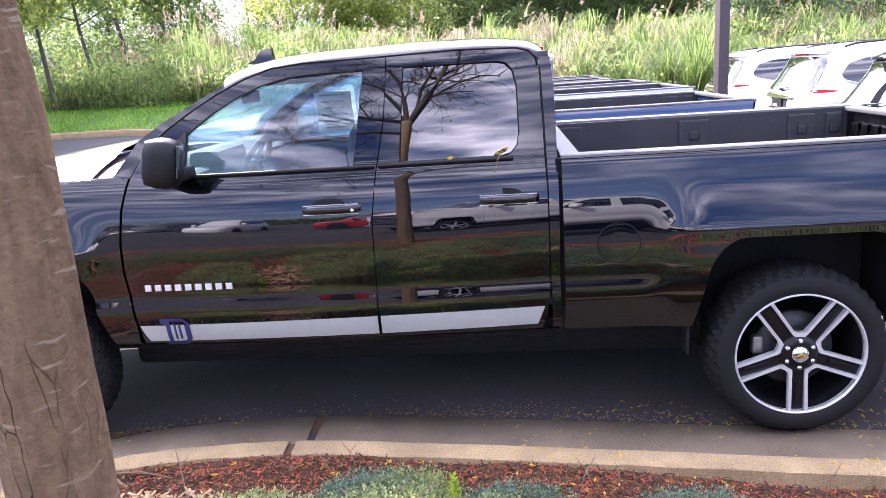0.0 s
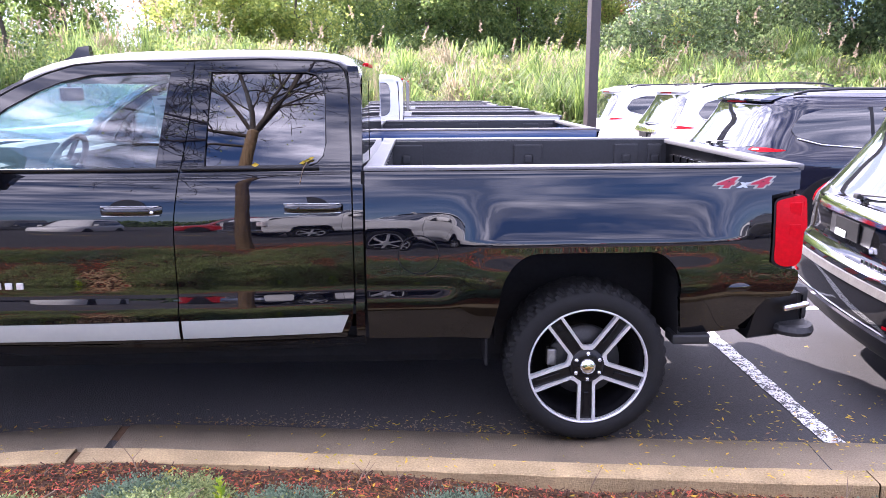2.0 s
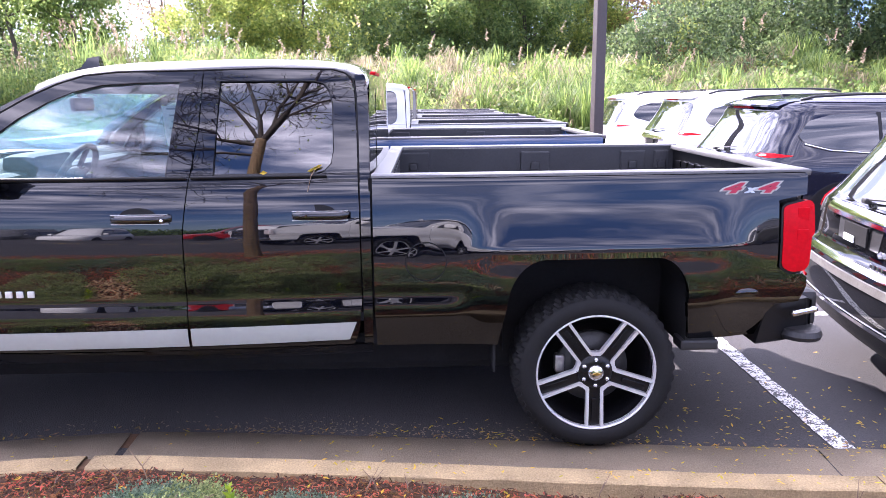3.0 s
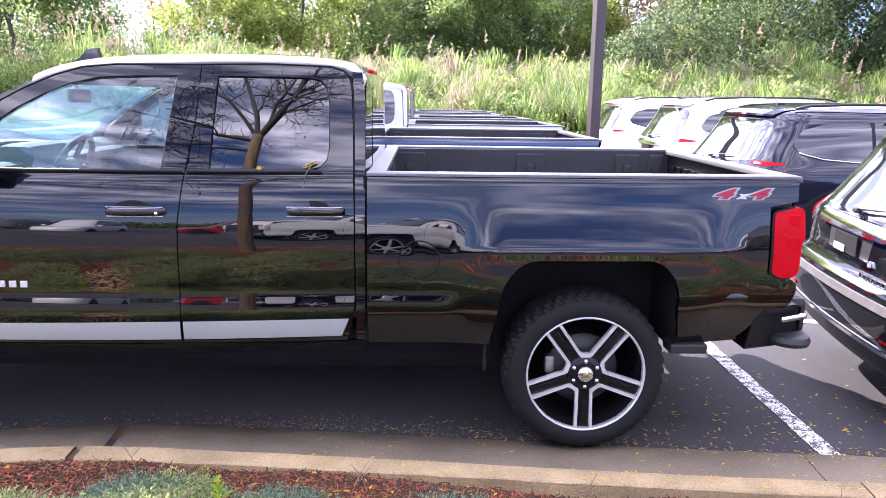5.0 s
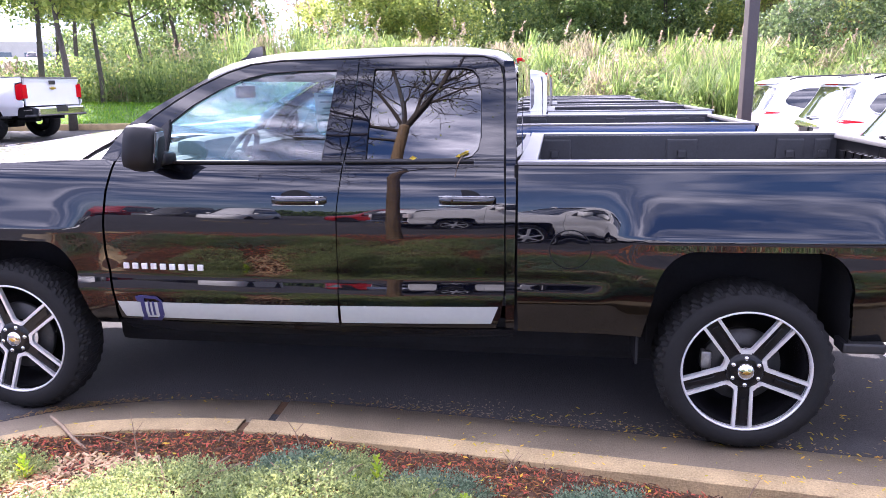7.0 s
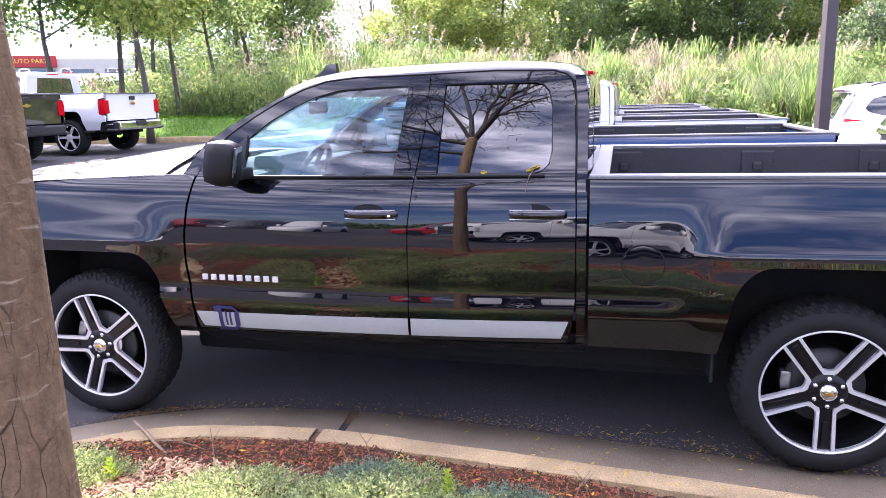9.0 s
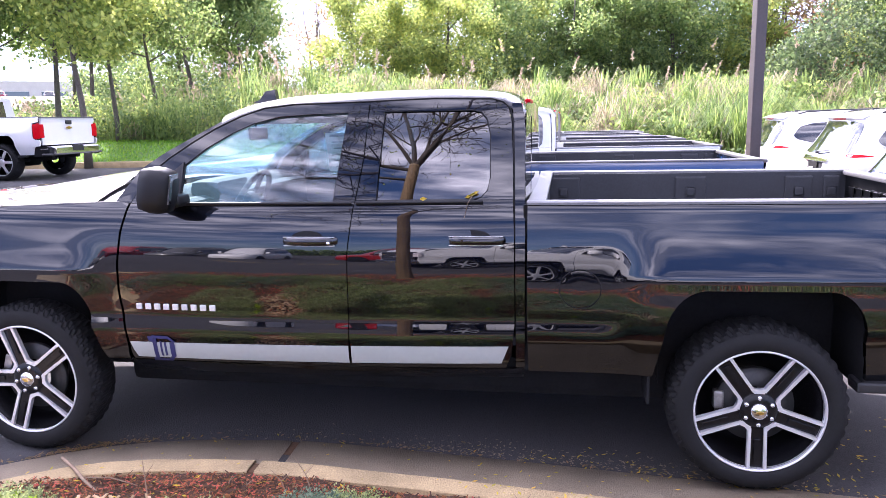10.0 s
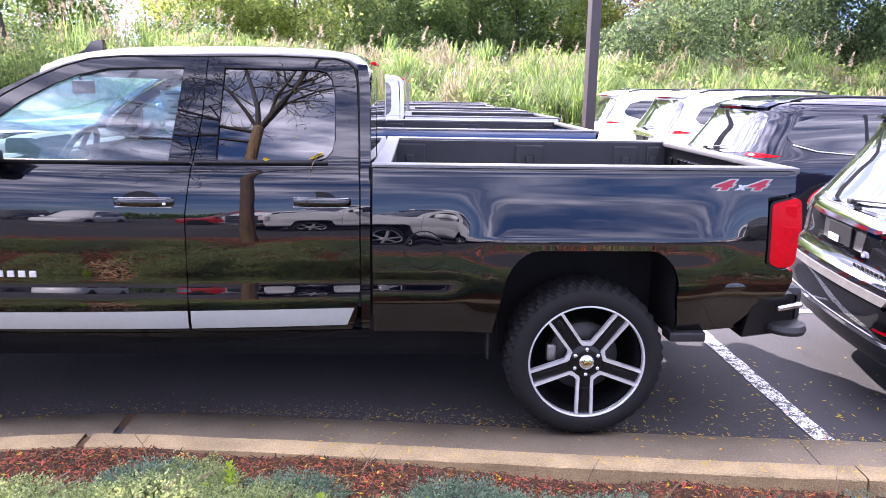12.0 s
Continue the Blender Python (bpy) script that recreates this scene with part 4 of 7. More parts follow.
        for p, q in zip(ring, ring[1:]):
            for i in range(len(cp)):
                bm.faces.new((p[i], p[(i + 1) % len(cp)], q[(i + 1) % len(cp)], q[i]))
        bmesh.ops.recalc_face_normals(bm, faces=bm.faces)
        part("bumper_corner", bm, M_TRIM, t)
        bm = bmesh.new()
        lathe(bm, [(0.001, 0.03), (0.075, 0.03), (0.095, 0.024), (0.105, 0.0), (0.098, -0.02), (0.001, -0.024)], axis="z", seg=32)
        bmesh.ops.scale(bm, vec=(1.0, 1.15, 1.0), verts=bm.verts)
        bmesh.ops.translate(bm, vec=(4.675, sgn * 0.835, 0.535), verts=bm.verts)
        part("corner_step", bm, M_PLASTIC, t)
        bm = bmesh.new()
        bmesh.ops.transform(box(bm, (0, 0, 0), (0.15, 0.03, 0.026), 0.01), matrix=pose(4.66, sgn * 0.897, 0.655, 0, -4, -sgn * 16), verts=bm.verts)
        part("bumper_cap", bm, M_CHROME, t)
    # hood
    def hood(u, v):
        s = abs(v)
        z = 1.255 + 0.085 * math.sqrt(max(u, 0.0)) + (0.03 + 0.065 * smooth01(0.3, 1.0, u)) * (1 - s ** 1.7) + 0.022 * (smooth01(0.62, 0.42, s))
        return (-0.93 + 1.40 * u - 0.05 * (1 - s * s) - 0.08 * (1 - s * s) * u, v * (0.90 + 0.035 * u), z - 0.16 * smooth01(0.14, 0.0, u))
    bm = grid(bmesh.new(), ramp(0, 1, 26), ramp(-1, 1, 48), hood)
    bmesh.ops.recalc_face_normals(bm, faces=bm.faces)
    part("hood", bm, pnt, t, smooth=True)
    bm = bmesh.new()
    grid(bm, ramp(0, 1, 6), ramp(-1, 1, 24), lambda u, v: (0.42 - 0.12 * (1 - v * v) + 0.16 * u, 0.90 * v, 1.335 + 0.075 * (1 - v * v) - 0.02 * u))
    part("cowl_grille", bm, M_PLASTIC, t, smooth=True)
    # windscreen, roof, cab back
    def screen(u, v):
        return (0.575 + 0.595 * u - (0.24 - 0.11 * u) * (1 - v * v), v * (0.875 - 0.115 * u), 1.345 + 0.395 * u + 0.03 * (1 - v * v))
    o = part("windscreen", grid(bmesh.new(), ramp(0, 1, 8), ramp(-1, 1, 16), screen), M_GLASS, t, smooth=True)
    o.visible_shadow = False
    def roof(x, a):
        c, s = math.cos(a), math.sin(a)
        half = DOOR_W(TOP_Z(x)) - 0.004 - cab_bow(x)
        cy = math.copysign(abs(c) ** 0.62, c)
        return (x - 0.13 * (1 - cy * cy) * smooth01(1.75, 1.13, x), half * cy, TOP_Z(x) - 0.014 + (ROOF_Z(x) - TOP_Z(x) + 0.018) * abs(s) ** 0.75)
    bm = grid(bmesh.new(), ramp(1.13, 2.605, 30), ramp(0, math.pi, 44), roof)
    bmesh.ops.recalc_face_normals(bm, faces=bm.faces)
    part("roof", bm, pnt, t, smooth=True)
    bm = bmesh.new()
    for z0, z1 in ((0.52, 1.34), (1.72, 1.78)):
        grid(bm, ramp(-1, 1, 12), ramp(z0, z1, 6), lambda v, z: (2.612 + 0.02 * (1 - v * v), v * (DOOR_W(z) - 0.065), z))
    for s in (-1, 1):
        grid(bm, ramp(0.66, 1, 4), ramp(1.34, 1.72, 4), lambda v, z: (2.612 + 0.02 * (1 - v * v), s * v * (DOOR_W(z) - 0.065), z))
    part("cab_back", bm, pnt, t, smooth=True)
    o = part("rear_window", grid(bmesh.new(), ramp(-0.66, 0.66, 8), ramp(1.34, 1.72, 3), lambda v, z: (2.614 + 0.02 * (1 - v * v), v * (DOOR_W(z) - 0.065), z)), M_DARKGLASS if fancy else M_SUVGLASS, t, smooth=True)
    o.visible_shadow = False
    bm = bmesh.new()
    box(bm, (2.588, 0, 1.803), (0.03, 0.36, 0.02), 0.008)
    part("high_brake_lamp", bm, M_LAMP, t, "red brake lamp on the roof edge")
    # aerial fin
    bm = bmesh.new()
    fin = [(1.02, 0), (1.06, 0.018), (1.095, 0.064), (1.15, 0.072), (1.155, 0.020), (1.25, 0)]
    pair = []
    for s in (-1, 1):
        pair.append([bm.verts.new((x + 0.02, s * (0.032 - 0.22 * z), z)) for x, z in fin])
    bm.faces.new(pair[0][::-1])
    bm.faces.new(pair[1])
    for i in range(len(fin)):
        bm.faces.new((pair[0][i], pair[0][(i + 1) % 6], pair[1][(i + 1) % 6], pair[1][i]))
    bmesh.ops.translate(bm, vec=(0.02, -0.27, 1.826), verts=bm.verts)
    part("aerial_fin", bm, pnt, t)
    # bed: floor, front wall with its cap, tailgate
    bm = bmesh.new()
    box(bm, (3.61, 0, 0.78), (1.95, 1.10, 0.03))
    box(bm, (2.91, 0, 0.781), (0.54, 1.70, 0.03))
    box(bm, (4.35, 0, 0.781), (0.46, 1.70, 0.03))
    for k in range(10):
        box(bm, (3.61, -0.495 + 0.11 * k, 0.80), (1.9, 0.05, 0.014), 0.004)
    part("bed_floor", bm, M_LINER, t)
    bm = bmesh.new()
    box(bm, (2.655, 0, 1.04), (0.045, 1.78, 0.55))
    for k in range(9):
        box(bm, (2.682, -0.72 + 0.18 * k, 1.04), (0.014, 0.09, 0.44), 0.005)
    part("bed_front_wall", bm, M_LINER, t)
    bm = bmesh.new()
    box(bm, (2.665, 0, 1.328), (0.085, 1.80, 0.026), 0.008)
    part("bulkhead_cap", bm, rail, t)
    tg = new("tailgate")
    tg.parent = t
    bm = bmesh.new()
    grid(bm, ramp(0.74, 1.31, 16), ramp(-1, 1, 10), lambda z, v: (4.622 - 0.012 * (1 - abs(v) ** 6) + 0.02 * smooth01(1.18, 1.30, z) - 0.015 * smooth01(0.95, 0.85, z), 0.862 * v, z))
    box(bm, (4.60, 0, 1.02), (0.03, 1.72, 0.56))
    part("gate_skin", bm, pnt, tg, smooth=False)
    bm = bmesh.new()
    box(bm, (4.605, 0, 1.318), (0.085, 1.76, 0.03), 0.01)
    part("gate_cap", bm, rail, tg)
    bm = bmesh.new()
    box(bm, (4.578, 0, 1.05), (0.012, 1.6, 0.30))
    for k in range(12):
        box(bm, (4.570, -0.70 + 0.127 * k, 1.18), (0.012, 0.085, 0.12), 0.004)
    part("gate_inner_panel", bm, pnt, tg)
    bm = bmesh.new()
    box(bm, (4.632, 0, 1.22), (0.02, 0.20, 0.085), 0.01)
    part("gate_handle", bm, M_PLASTIC, tg)
    bm = bmesh.new()
    box(bm, (4.634, 0, 1.10), (0.012, 0.19, 0.035), 0.004)
    box(bm, (4.636, 0, 1.10), (0.012, 0.07, 0.065), 0.004)
    part("gate_emblem", bm, M_GOLD, tg)
    bmp = bmesh.new()
    box(bmp, (4.74, 0, 0.62), (0.14, 1.50, 0.19), 0.035)
    part("rear_bumper", bmp, bumper or (M_PLASTIC if fancy else M_CHROME), t)
    bmp = bmesh.new()
    box(bmp, (4.77, 0, 0.66), (0.10, 0.36, 0.12), 0.01)
    part("plate_recess", bmp, M_PLASTIC, t)
    # front end
    bm = bmesh.new()
    box(bm, (-0.93, 0, 0.98), (0.10, 1.55, 0.42), 0.03)
    part("grille", bm, M_PLASTIC, t)
    bm = bmesh.new()
    for zz in (0.86, 0.98, 1.10):
        box(bm, (-0.985, 0, zz), (0.03, 1.25, 0.035), 0.01)
    part("grille_bar", bm, M_CHROME, t)
    for s in (-1, 1):
        bm = bmesh.new()
        box(bm, (-0.925, s * 0.80, 1.06), (0.10, 0.34, 0.20), 0.03)
        part("headlamp", bm, M_LAMPCLEAR, t)
    bm = bmesh.new()
    box(bm, (-0.98, 0, 0.64), (0.18, 1.86, 0.24), 0.05)
    part("front_bumper", bm, M_CHROME if not fancy else pnt, t)
    # frame, axles and what hangs below
    # the big unseen box in the nose stops sunlight passing through the hollow front
    # the long low box is added to block sunlit ground under the sills
    # the thin plate at x 2.62 is an added blocker for sun through the cab-bed gap
    for nm, c, d, bev in (("frame_rail", (1.9, -0.42, 0.52), (5.2, 0.09, 0.16), 0), ("frame_rail", (1.9, 0.42, 0.52), (5.2, 0.09, 0.16), 0), ("floor_pan", (1.5, 0, 0.53), (2.2, 1.75, 0.10), 0.02), ("bed_frame", (3.6, 0, 0.70), (1.9, 1.0, 0.10), 0.02), ("engine_bay_blocker", (-0.35, 0, 0.86), (1.0, 1.06, 0.62), 0.05), ("gap_blocker", (2.62, 0, 0.93), (0.03, 1.84, 0.78), 0), ("underbody_blocker", (1.88, 0, 0.40), (3.13, 1.1, 0.28), 0.05), ("differential", (3.64, 0, 0.42), (0.28, 0.28, 0.28), 0.08)):
        part(nm, box(bmesh.new(), c, d, bev), M_UNDER, t)
    for cx in (0.0, 3.645):
        part("axle", tube(bmesh.new(), [(cx, -0.75, 0.41), (cx, 0.75, 0.41)], 0.055), M_UNDER, t)
    # cabin
    bm = bmesh.new()
    grid(bm, ramp(0, 1, 6), ramp(-1, 1, 12), lambda u, v: (0.60 + 0.26 * u - 0.10 * (1 - v * v) * (1 - u), 0.86 * v, 1.335 + 0.055 * math.sin(math.pi * u) - 0.02 * u * u))
    box(bm, (0.87, 0, 1.19), (0.14, 1.70, 0.30), 0.05)
    box(bm, (0.88, -0.40, 1.36), (0.18, 0.40, 0.12), 0.05)
    part("dashboard", bm, M_DASH, t, smooth=False)
    st = new("steering_wheel")
    st.parent = t
    mm = pose(1.05, -0.40, 1.28, 0, -62, 0)
    bm = bmesh.new()
    ring = [(0.19 * math.cos(2 * math.pi * k / 28), 0.19 * math.sin(2 * math.pi * k / 28), 0) for k in range(29)]
    tube(bm, ring, 0.016, 8, cap=False)
    bmesh.ops.transform(bm, matrix=mm, verts=bm.verts)
    part("wheel_ring", bm, M_DASH, st, smooth=True)
    bm = bmesh.new()
    box(bm, (0, 0, 0), (0.14, 0.16, 0.05), 0.03)
    for a in (0, 90, 180):
        box(bm, (0, 0, 0), (0.14, 0.03, 0.02), 0.006, m=pose(0, 0, 0, 0, 0, a + 0) @ pose(0.11, 0, 0))
    bmesh.ops.transform(bm, matrix=mm, verts=bm.verts)
    part("wheel_hub", bm, M_SEAT, st)
    for sx, rows in ((1.50, (-0.42, 0.42)), (2.28, (-0.42, 0.42))):
        for yy in rows:
            seat = new("seat")
            seat.parent = t
            bm = bmesh.new()
            box(bm, (sx - 0.14, yy, 0.88), (0.50, 0.50, 0.16), 0.06)
            part("cushion", bm, M_SEAT, seat, smooth=False)
            bm = bmesh.new()
            box(bm, (sx + 0.15, yy, 1.20), (0.14, 0.48, 0.62), 0.06, m=pose(0, 0, 0, 0, 12, 0))
            part("backrest", bm, M_SEAT, seat)
            bm = bmesh.new()
            box(bm, (sx + 0.22, yy, 1.57), (0.10, 0.25, 0.17), 0.045)
            part("headrest", bm, M_SEAT, seat)
    bm = bmesh.new()
    box(bm, (0.95, 0, 1.655), (0.03, 0.24, 0.075), 0.014)
    tube(bm, [(0.93, 0, 1.73), (0.95, 0, 1.66)], 0.010)
    part("rear_view_mirror", bm, M_DASH, t)
    bm = bmesh.new()
    grid(bm, ramp(1.2, 2.58, 6), ramp(-1, 1, 6), lambda x, v: (x, 0.70 * v, TOP_Z(x) - 0.03))
    part("headlining", bm, M_LINING, t)
    bm = bmesh.new()
    box(bm, (1.63, 0, 0.68), (1.96, 1.88, 0.04))
    part("cab_floor", bm, M_UNDER, t)
    for s in (-1, 1):
        bm = bmesh.new()
        box(bm, (1.2, s * 0.90, 1.00), (1.10, 0.05, 0.60), 0.02)
        box(bm, (2.18, s * 0.90, 1.00), (0.70, 0.05, 0.60), 0.02)
        part("door_trim", bm, M_DASH, t)
    if fancy:
        # price sheet inside the far window
        pp = new("window_sheet")
        pp.parent = t
        bm = bmesh.new()
        box(bm, (1.23, 0.83, 1.50), (0.25, 0.004, 0.28), m=pose(0, 0, 0, 14, 0, 0))
        part("paper", bm, M_PAPER, pp, "white printed sheet")
        for k in range(6):
            bm = bmesh.new()
            box(bm, (0, 0, 0), (0.18 - 0.02 * (k % 3), 0.002, 0.012), m=pose(1.23, 0.822, 1.50, 14, 0, 0) @ pose(0, -0.004, 0.12 - 0.045 * k))
            part("print_bar", bm, M_PAPERINK, pp)
        bm = bmesh.new()
        n = 40
        ring = [(2.86 + 0.092 * math.cos(2 * math.pi * k / n), bed_bow(2.86) - BED_W(0.95 + 0.088 * math.sin(2 * math.pi * k / n)) - 0.0005, 0.95 + 0.088 * math.sin(2 * math.pi * k / n)) for k in range(n + 1)]
        tube(bm, ring, 0.0026, 6, cap=False)
        part("fuel_door_gap", bm, M_UNDER, t, smooth=True)
        bm = bmesh.new()
        rr = [bm.verts.new((2.86 + 0.088 * math.cos(2 * math.pi * k / n), bed_bow(2.86) - BED_W(0.95 + 0.084 * math.sin(2 * math.pi * k / n)) - 0.0035, 0.95 + 0.084 * math.sin(2 * math.pi * k / n))) for k in range(n)]
        c = bm.verts.new((2.86, bed_bow(2.86) - BED_W(0.95) - 0.006, 0.95))
        for k in range(n):
            bm.faces.new((rr[k], rr[(k + 1) % n], c))
        bmesh.ops.recalc_face_normals(bm, faces=bm.faces)
        part("fuel_door", bm, pnt, t, smooth=True)
        # decal of the drive on the bed side
        base = pose(4.205, bed_bow(4.205) - BED_W(1.235) - 0.0035, 1.235, 90, 0, math.degrees(math.atan(2 * (4.29 - 2.7) / 95)))
        dec = new("drive_decal")
        dec.parent = t
        for txt, dx, mt, hgt in (("4", 0.0, M_DECALRED, 0.056), ("x", 0.106, M_DECALGREY, 0.038), ("4", 0.152, M_DECALRED, 0.056)):
            o = letters("decal_character", txt, hgt * 0.74, base @ pose(0.004, 0.003, 0) @ pose(dx * 1.06 - 0.008, 0, 0, -8.5, 0, 0) @ Matrix.Diagonal((2.5 if txt == "4" else 1.7, 1.05, 1, 1)), mt, dec, 0.001, 0.42, 0.0028)
            if txt == "4":
                letters("decal_outline", txt, hgt * 0.74, base @ pose(dx * 1.06 - 0.004, 0.003, -0.0022, -8.5, 0, 0) @ Matrix.Diagonal((2.5, 1.05, 1, 1)), M_VINYL, dec, 0.0008, 0.42, 0.0075)
        # small oval dish in body paint, added for a dent low on the rear quarter
        bm = bmesh.new()
        lathe(bm, [(0.001, -0.004), (0.03, -0.002), (0.045, 0.004)], seg=20)
        bmesh.ops.scale(bm, vec=(1.8, 1, 0.52), verts=bm.verts)
        bmesh.ops.translate(bm, vec=(4.315, bed_bow(4.315) - BED_W(0.775) - flare(4.315, 0.775, 3.645) - 0.002, 0.775), verts=bm.verts)
        part("quarter_dent", bm, pnt, t, smooth=True)
    return t


hero = make_truck(pose(0, 1.0, 0), M_BLACK, "glossy black double-cab pickup truck with white stripe beside the kerb", fancy=True)
ROWNAME = "row of parked pickup trucks"
for k, (pnt, lab, dx, dz) in enumerate(((M_BLUE, "bright blue pickup truck parked beside the black one", -0.20, 0), (M_SILVER, "pale silver pickup truck parked in the row", 0.06, 0), (M_GREY, "grey pickup truck parked in the row", 0.10, 0), (M_WHITE, "white pickup truck parked far along the row", -0.1, 0), (M_GREY, "dark grey pickup truck at the end of the row", 0.05, 0))):
    make_truck(pose(dx, 1.0 + 3.06 * (k + 1), dz), pnt, lab, group=ROWNAME)

# ---- sport utility vehicles ----
# Own coordinates: x from the rear bumper to the front, y from the centre line, z from the road.
SUV_WIDTH = curve_through([(0.24, 0.86), (0.34, 0.945), (0.50, 0.985), (0.75, 0.998), (0.95, 0.992), (1.05, 0.965), (1.10, 0.945), (1.35, 0.862), (1.55, 0.785), (1.64, 0.735), (1.70, 0.64), (1.73, 0.50)])
SUV_R = curve_through([(0.24, 0.16), (0.34, 0.06), (0.50, 0.01), (0.66, 0.0), (0.76, 0.035), (0.80, 0.075), (0.95, 0.085), (1.04, 0.10), (1.10, 0.145), (1.30, 0.27), (1.50, 0.375), (1.60, 0.40), (1.66, 0.45), (1.70, 0.62), (1.73, 0.9)])
SUV_F = curve_through([(0.24, 5.00), (0.40, 5.10), (0.70, 5.15), (0.90, 5.08), (0.98, 4.95), (1.02, 4.5), (1.06, 4.05), (1.12, 3.92), (1.40, 3.45), (1.60, 3.05), (1.70, 2.75), (1.73, 2.4)])


def SUV_W(z):
    return sum(SUV_WIDTH(z + d) for d in (-0.07, -0.035, 0.0, 0.035, 0.07)) / 5


def suv_rear(y, z, out=0.0, r=0.34):
    w = SUV_W(z)
    k = max(0.0, abs(y) - (w - r))
    return (SUV_R(z) + 0.07 * (y / w) ** 2 + r - math.sqrt(max(r * r - k * k, 0.0)) - out, y, z)


def suv_plan(z):
    """Half the outline at height z, from the middle of the rear to the middle of the nose."""
    w, xf = SUV_W(z), SUV_F(z)
    pts = [suv_rear(w * s, z)[:2] for s in (0, 0.15, 0.3, 0.45, 0.58, 0.68, 0.76, 0.83, 0.89, 0.94, 0.975, 0.993, 1.0)]
    x0 = pts[-1][0]
    pts += [(x0 + (xf - 0.6 - x0) * s, w - 0.03 * s ** 4) for s in (0.1, 0.22, 0.35, 0.5, 0.65, 0.8, 1.0)]
    pts += [(xf - 0.6 + 0.6 * math.sin(a), (w - 0.03) * math.cos(a) ** 0.7) for a in [radians(d) for d in (15, 30, 45, 60, 75)]] + [(xf, 0.0)]
    return pts


def make_suv(m, pnt, label, group="", detail=True, name="parked_suv", slim=False):
    t = thing(name, label, "suv", m, group)
    bm = bmesh.new()
    zs = ramp(0.24, 0.98, 20) + [1.0, 1.02, 1.04, 1.06, 1.09] + ramp(1.12, 1.64, 12) + [1.67, 1.69, 1.71, 1.725, 1.735]
    rows = []
    for z in zs:
        half = suv_plan(z)
        loop = half + [(x, -y) for x, y in half[-2:0:-1]]
        rows.append([bm.verts.new((x, y, z)) for x, y in loop])
    n = len(rows[0])
    for a, b in zip(rows, rows[1:]):
        for k in range(n):
            bm.faces.new((a[k], a[(k + 1) % n], b[(k + 1) % n], b[k]))
    bm.faces.new(rows[0][::-1])
    bm.faces.new(rows[-1])
    bmesh.ops.recalc_face_normals(bm, faces=bm.faces)
    # the wheel openings are cut as dark discs set into the side
    part("body", bm, pnt, t, smooth=True)
    side = lambda s, out: (lambda x, z: (x, s * (SUV_W(z) + out), z))
    for s in (-1, 1):
        q = [(0.58, 1.30), (0.64, 1.23), (0.90, 1.165), (1.25, 1.13), (1.43, 1.122), (1.45, 1.525), (1.30, 1.53), (0.95, 1.52), (0.70, 1.455)]
        part("side_window", panel(rounded(q, 0.035), side(s, 0.005), (0, -s * 0.02, 0), step=(0.2, 0.05)), M_SUVGLASS, t)
        part("side_window", panel([(1.47, 1.12), (2.25, 1.11), (2.25, 1.55), (1.49, 1.545)], side(s, 0.005), (0, -s * 0.02, 0), step=(0.2, 0.05)), M_SUVGLASS, t)
        part("side_window", panel([(2.32, 1.11), (3.60, 1.10), (3.25, 1.38), (3.05, 1.50), (2.90, 1.55), (2.32, 1.55)], side(s, 0.005), (0, -s * 0.02, 0), step=(0.2, 0.05)), M_SUVGLASS, t)
        for x0, x1 in ((1.435, 1.485), (2.24, 2.33)):
            part("window_pillar", panel([(x0, 1.12), (x1, 1.12), (x1 + 0.005, 1.545), (x0 + 0.01, 1.545)], side(s, 0.003), (0, -s * 0.02, 0), step=(0.2, 0.05)), M_TRIM, t)
        bm = bmesh.new()
        tube(bm, [(x, s * (SUV_W(z) + 0.008), z) for x, z in ((0.64, 1.215), (0.90, 1.148), (1.30, 1.115), (2.2, 1.10), (3.6, 1.09))], 0.009, 6)
        part("window_trim", bm, M_CHROME, t, smooth=True)
        bm = bmesh.new()
        tube(bm, [(x, s * 0.66, z) for x, z in ((0.70, 1.68), (0.85, 1.715), (1.3, 1.735), (2.2, 1.74), (2.6, 1.725), (2.75, 1.69))], 0.015, 8)
        part("roof_rail", bm, M_PLASTIC, t, smooth=True)
        for cx in (1.05, 4.07):
            w = make_wheel(t, cx, s * 0.965, s, 20.0, False)
            w.scale = (0.90, 0.75, 0.90)
            w.location = (cx, s * 0.995, 0.37)
            bm = bmesh.new()
            lathe(bm, [(0.001, 0.0), (0.41, 0.0), (0.43, 0.012), (0.43, 0.05)], seg=36)
            bmesh.ops.transform(bm, matrix=pose(cx, s * 1.003, 0.40) @ (pose(0, 0, 0) if s < 0 else pose(0, 0, 0, 0, 0, 180)), verts=bm.verts)
            part("wheel_well", bm, M_UNDER, t)
        # rear lamp wrapped round the corner
        lo = rounded([(0.70, 0.99), (0.80, 0.93), (0.92, 0.925), (0.97, 0.97), (0.985, 1.10), (0.975, 1.15), (0.90, 1.175), (0.78, 1.15), (0.71, 1.08)], 0.03)
        if slim:
            lo = rounded([(0.78, 1.09), (0.90, 1.072), (0.985, 1.082), (0.987, 1.10), (0.92, 1.118), (0.80, 1.12)], 0.010)
        lm = part("tail_lamp", panel([(s * a, b) for a, b in lo], lambda y, z: suv_rear(y * SUV_W(z) / 0.99, z, 0.006), (0.03, 0, 0), step=(0.04, 0.04)), M_LAMP if slim else M_LAMPCLEAR, t, "red and clear tail lamp")
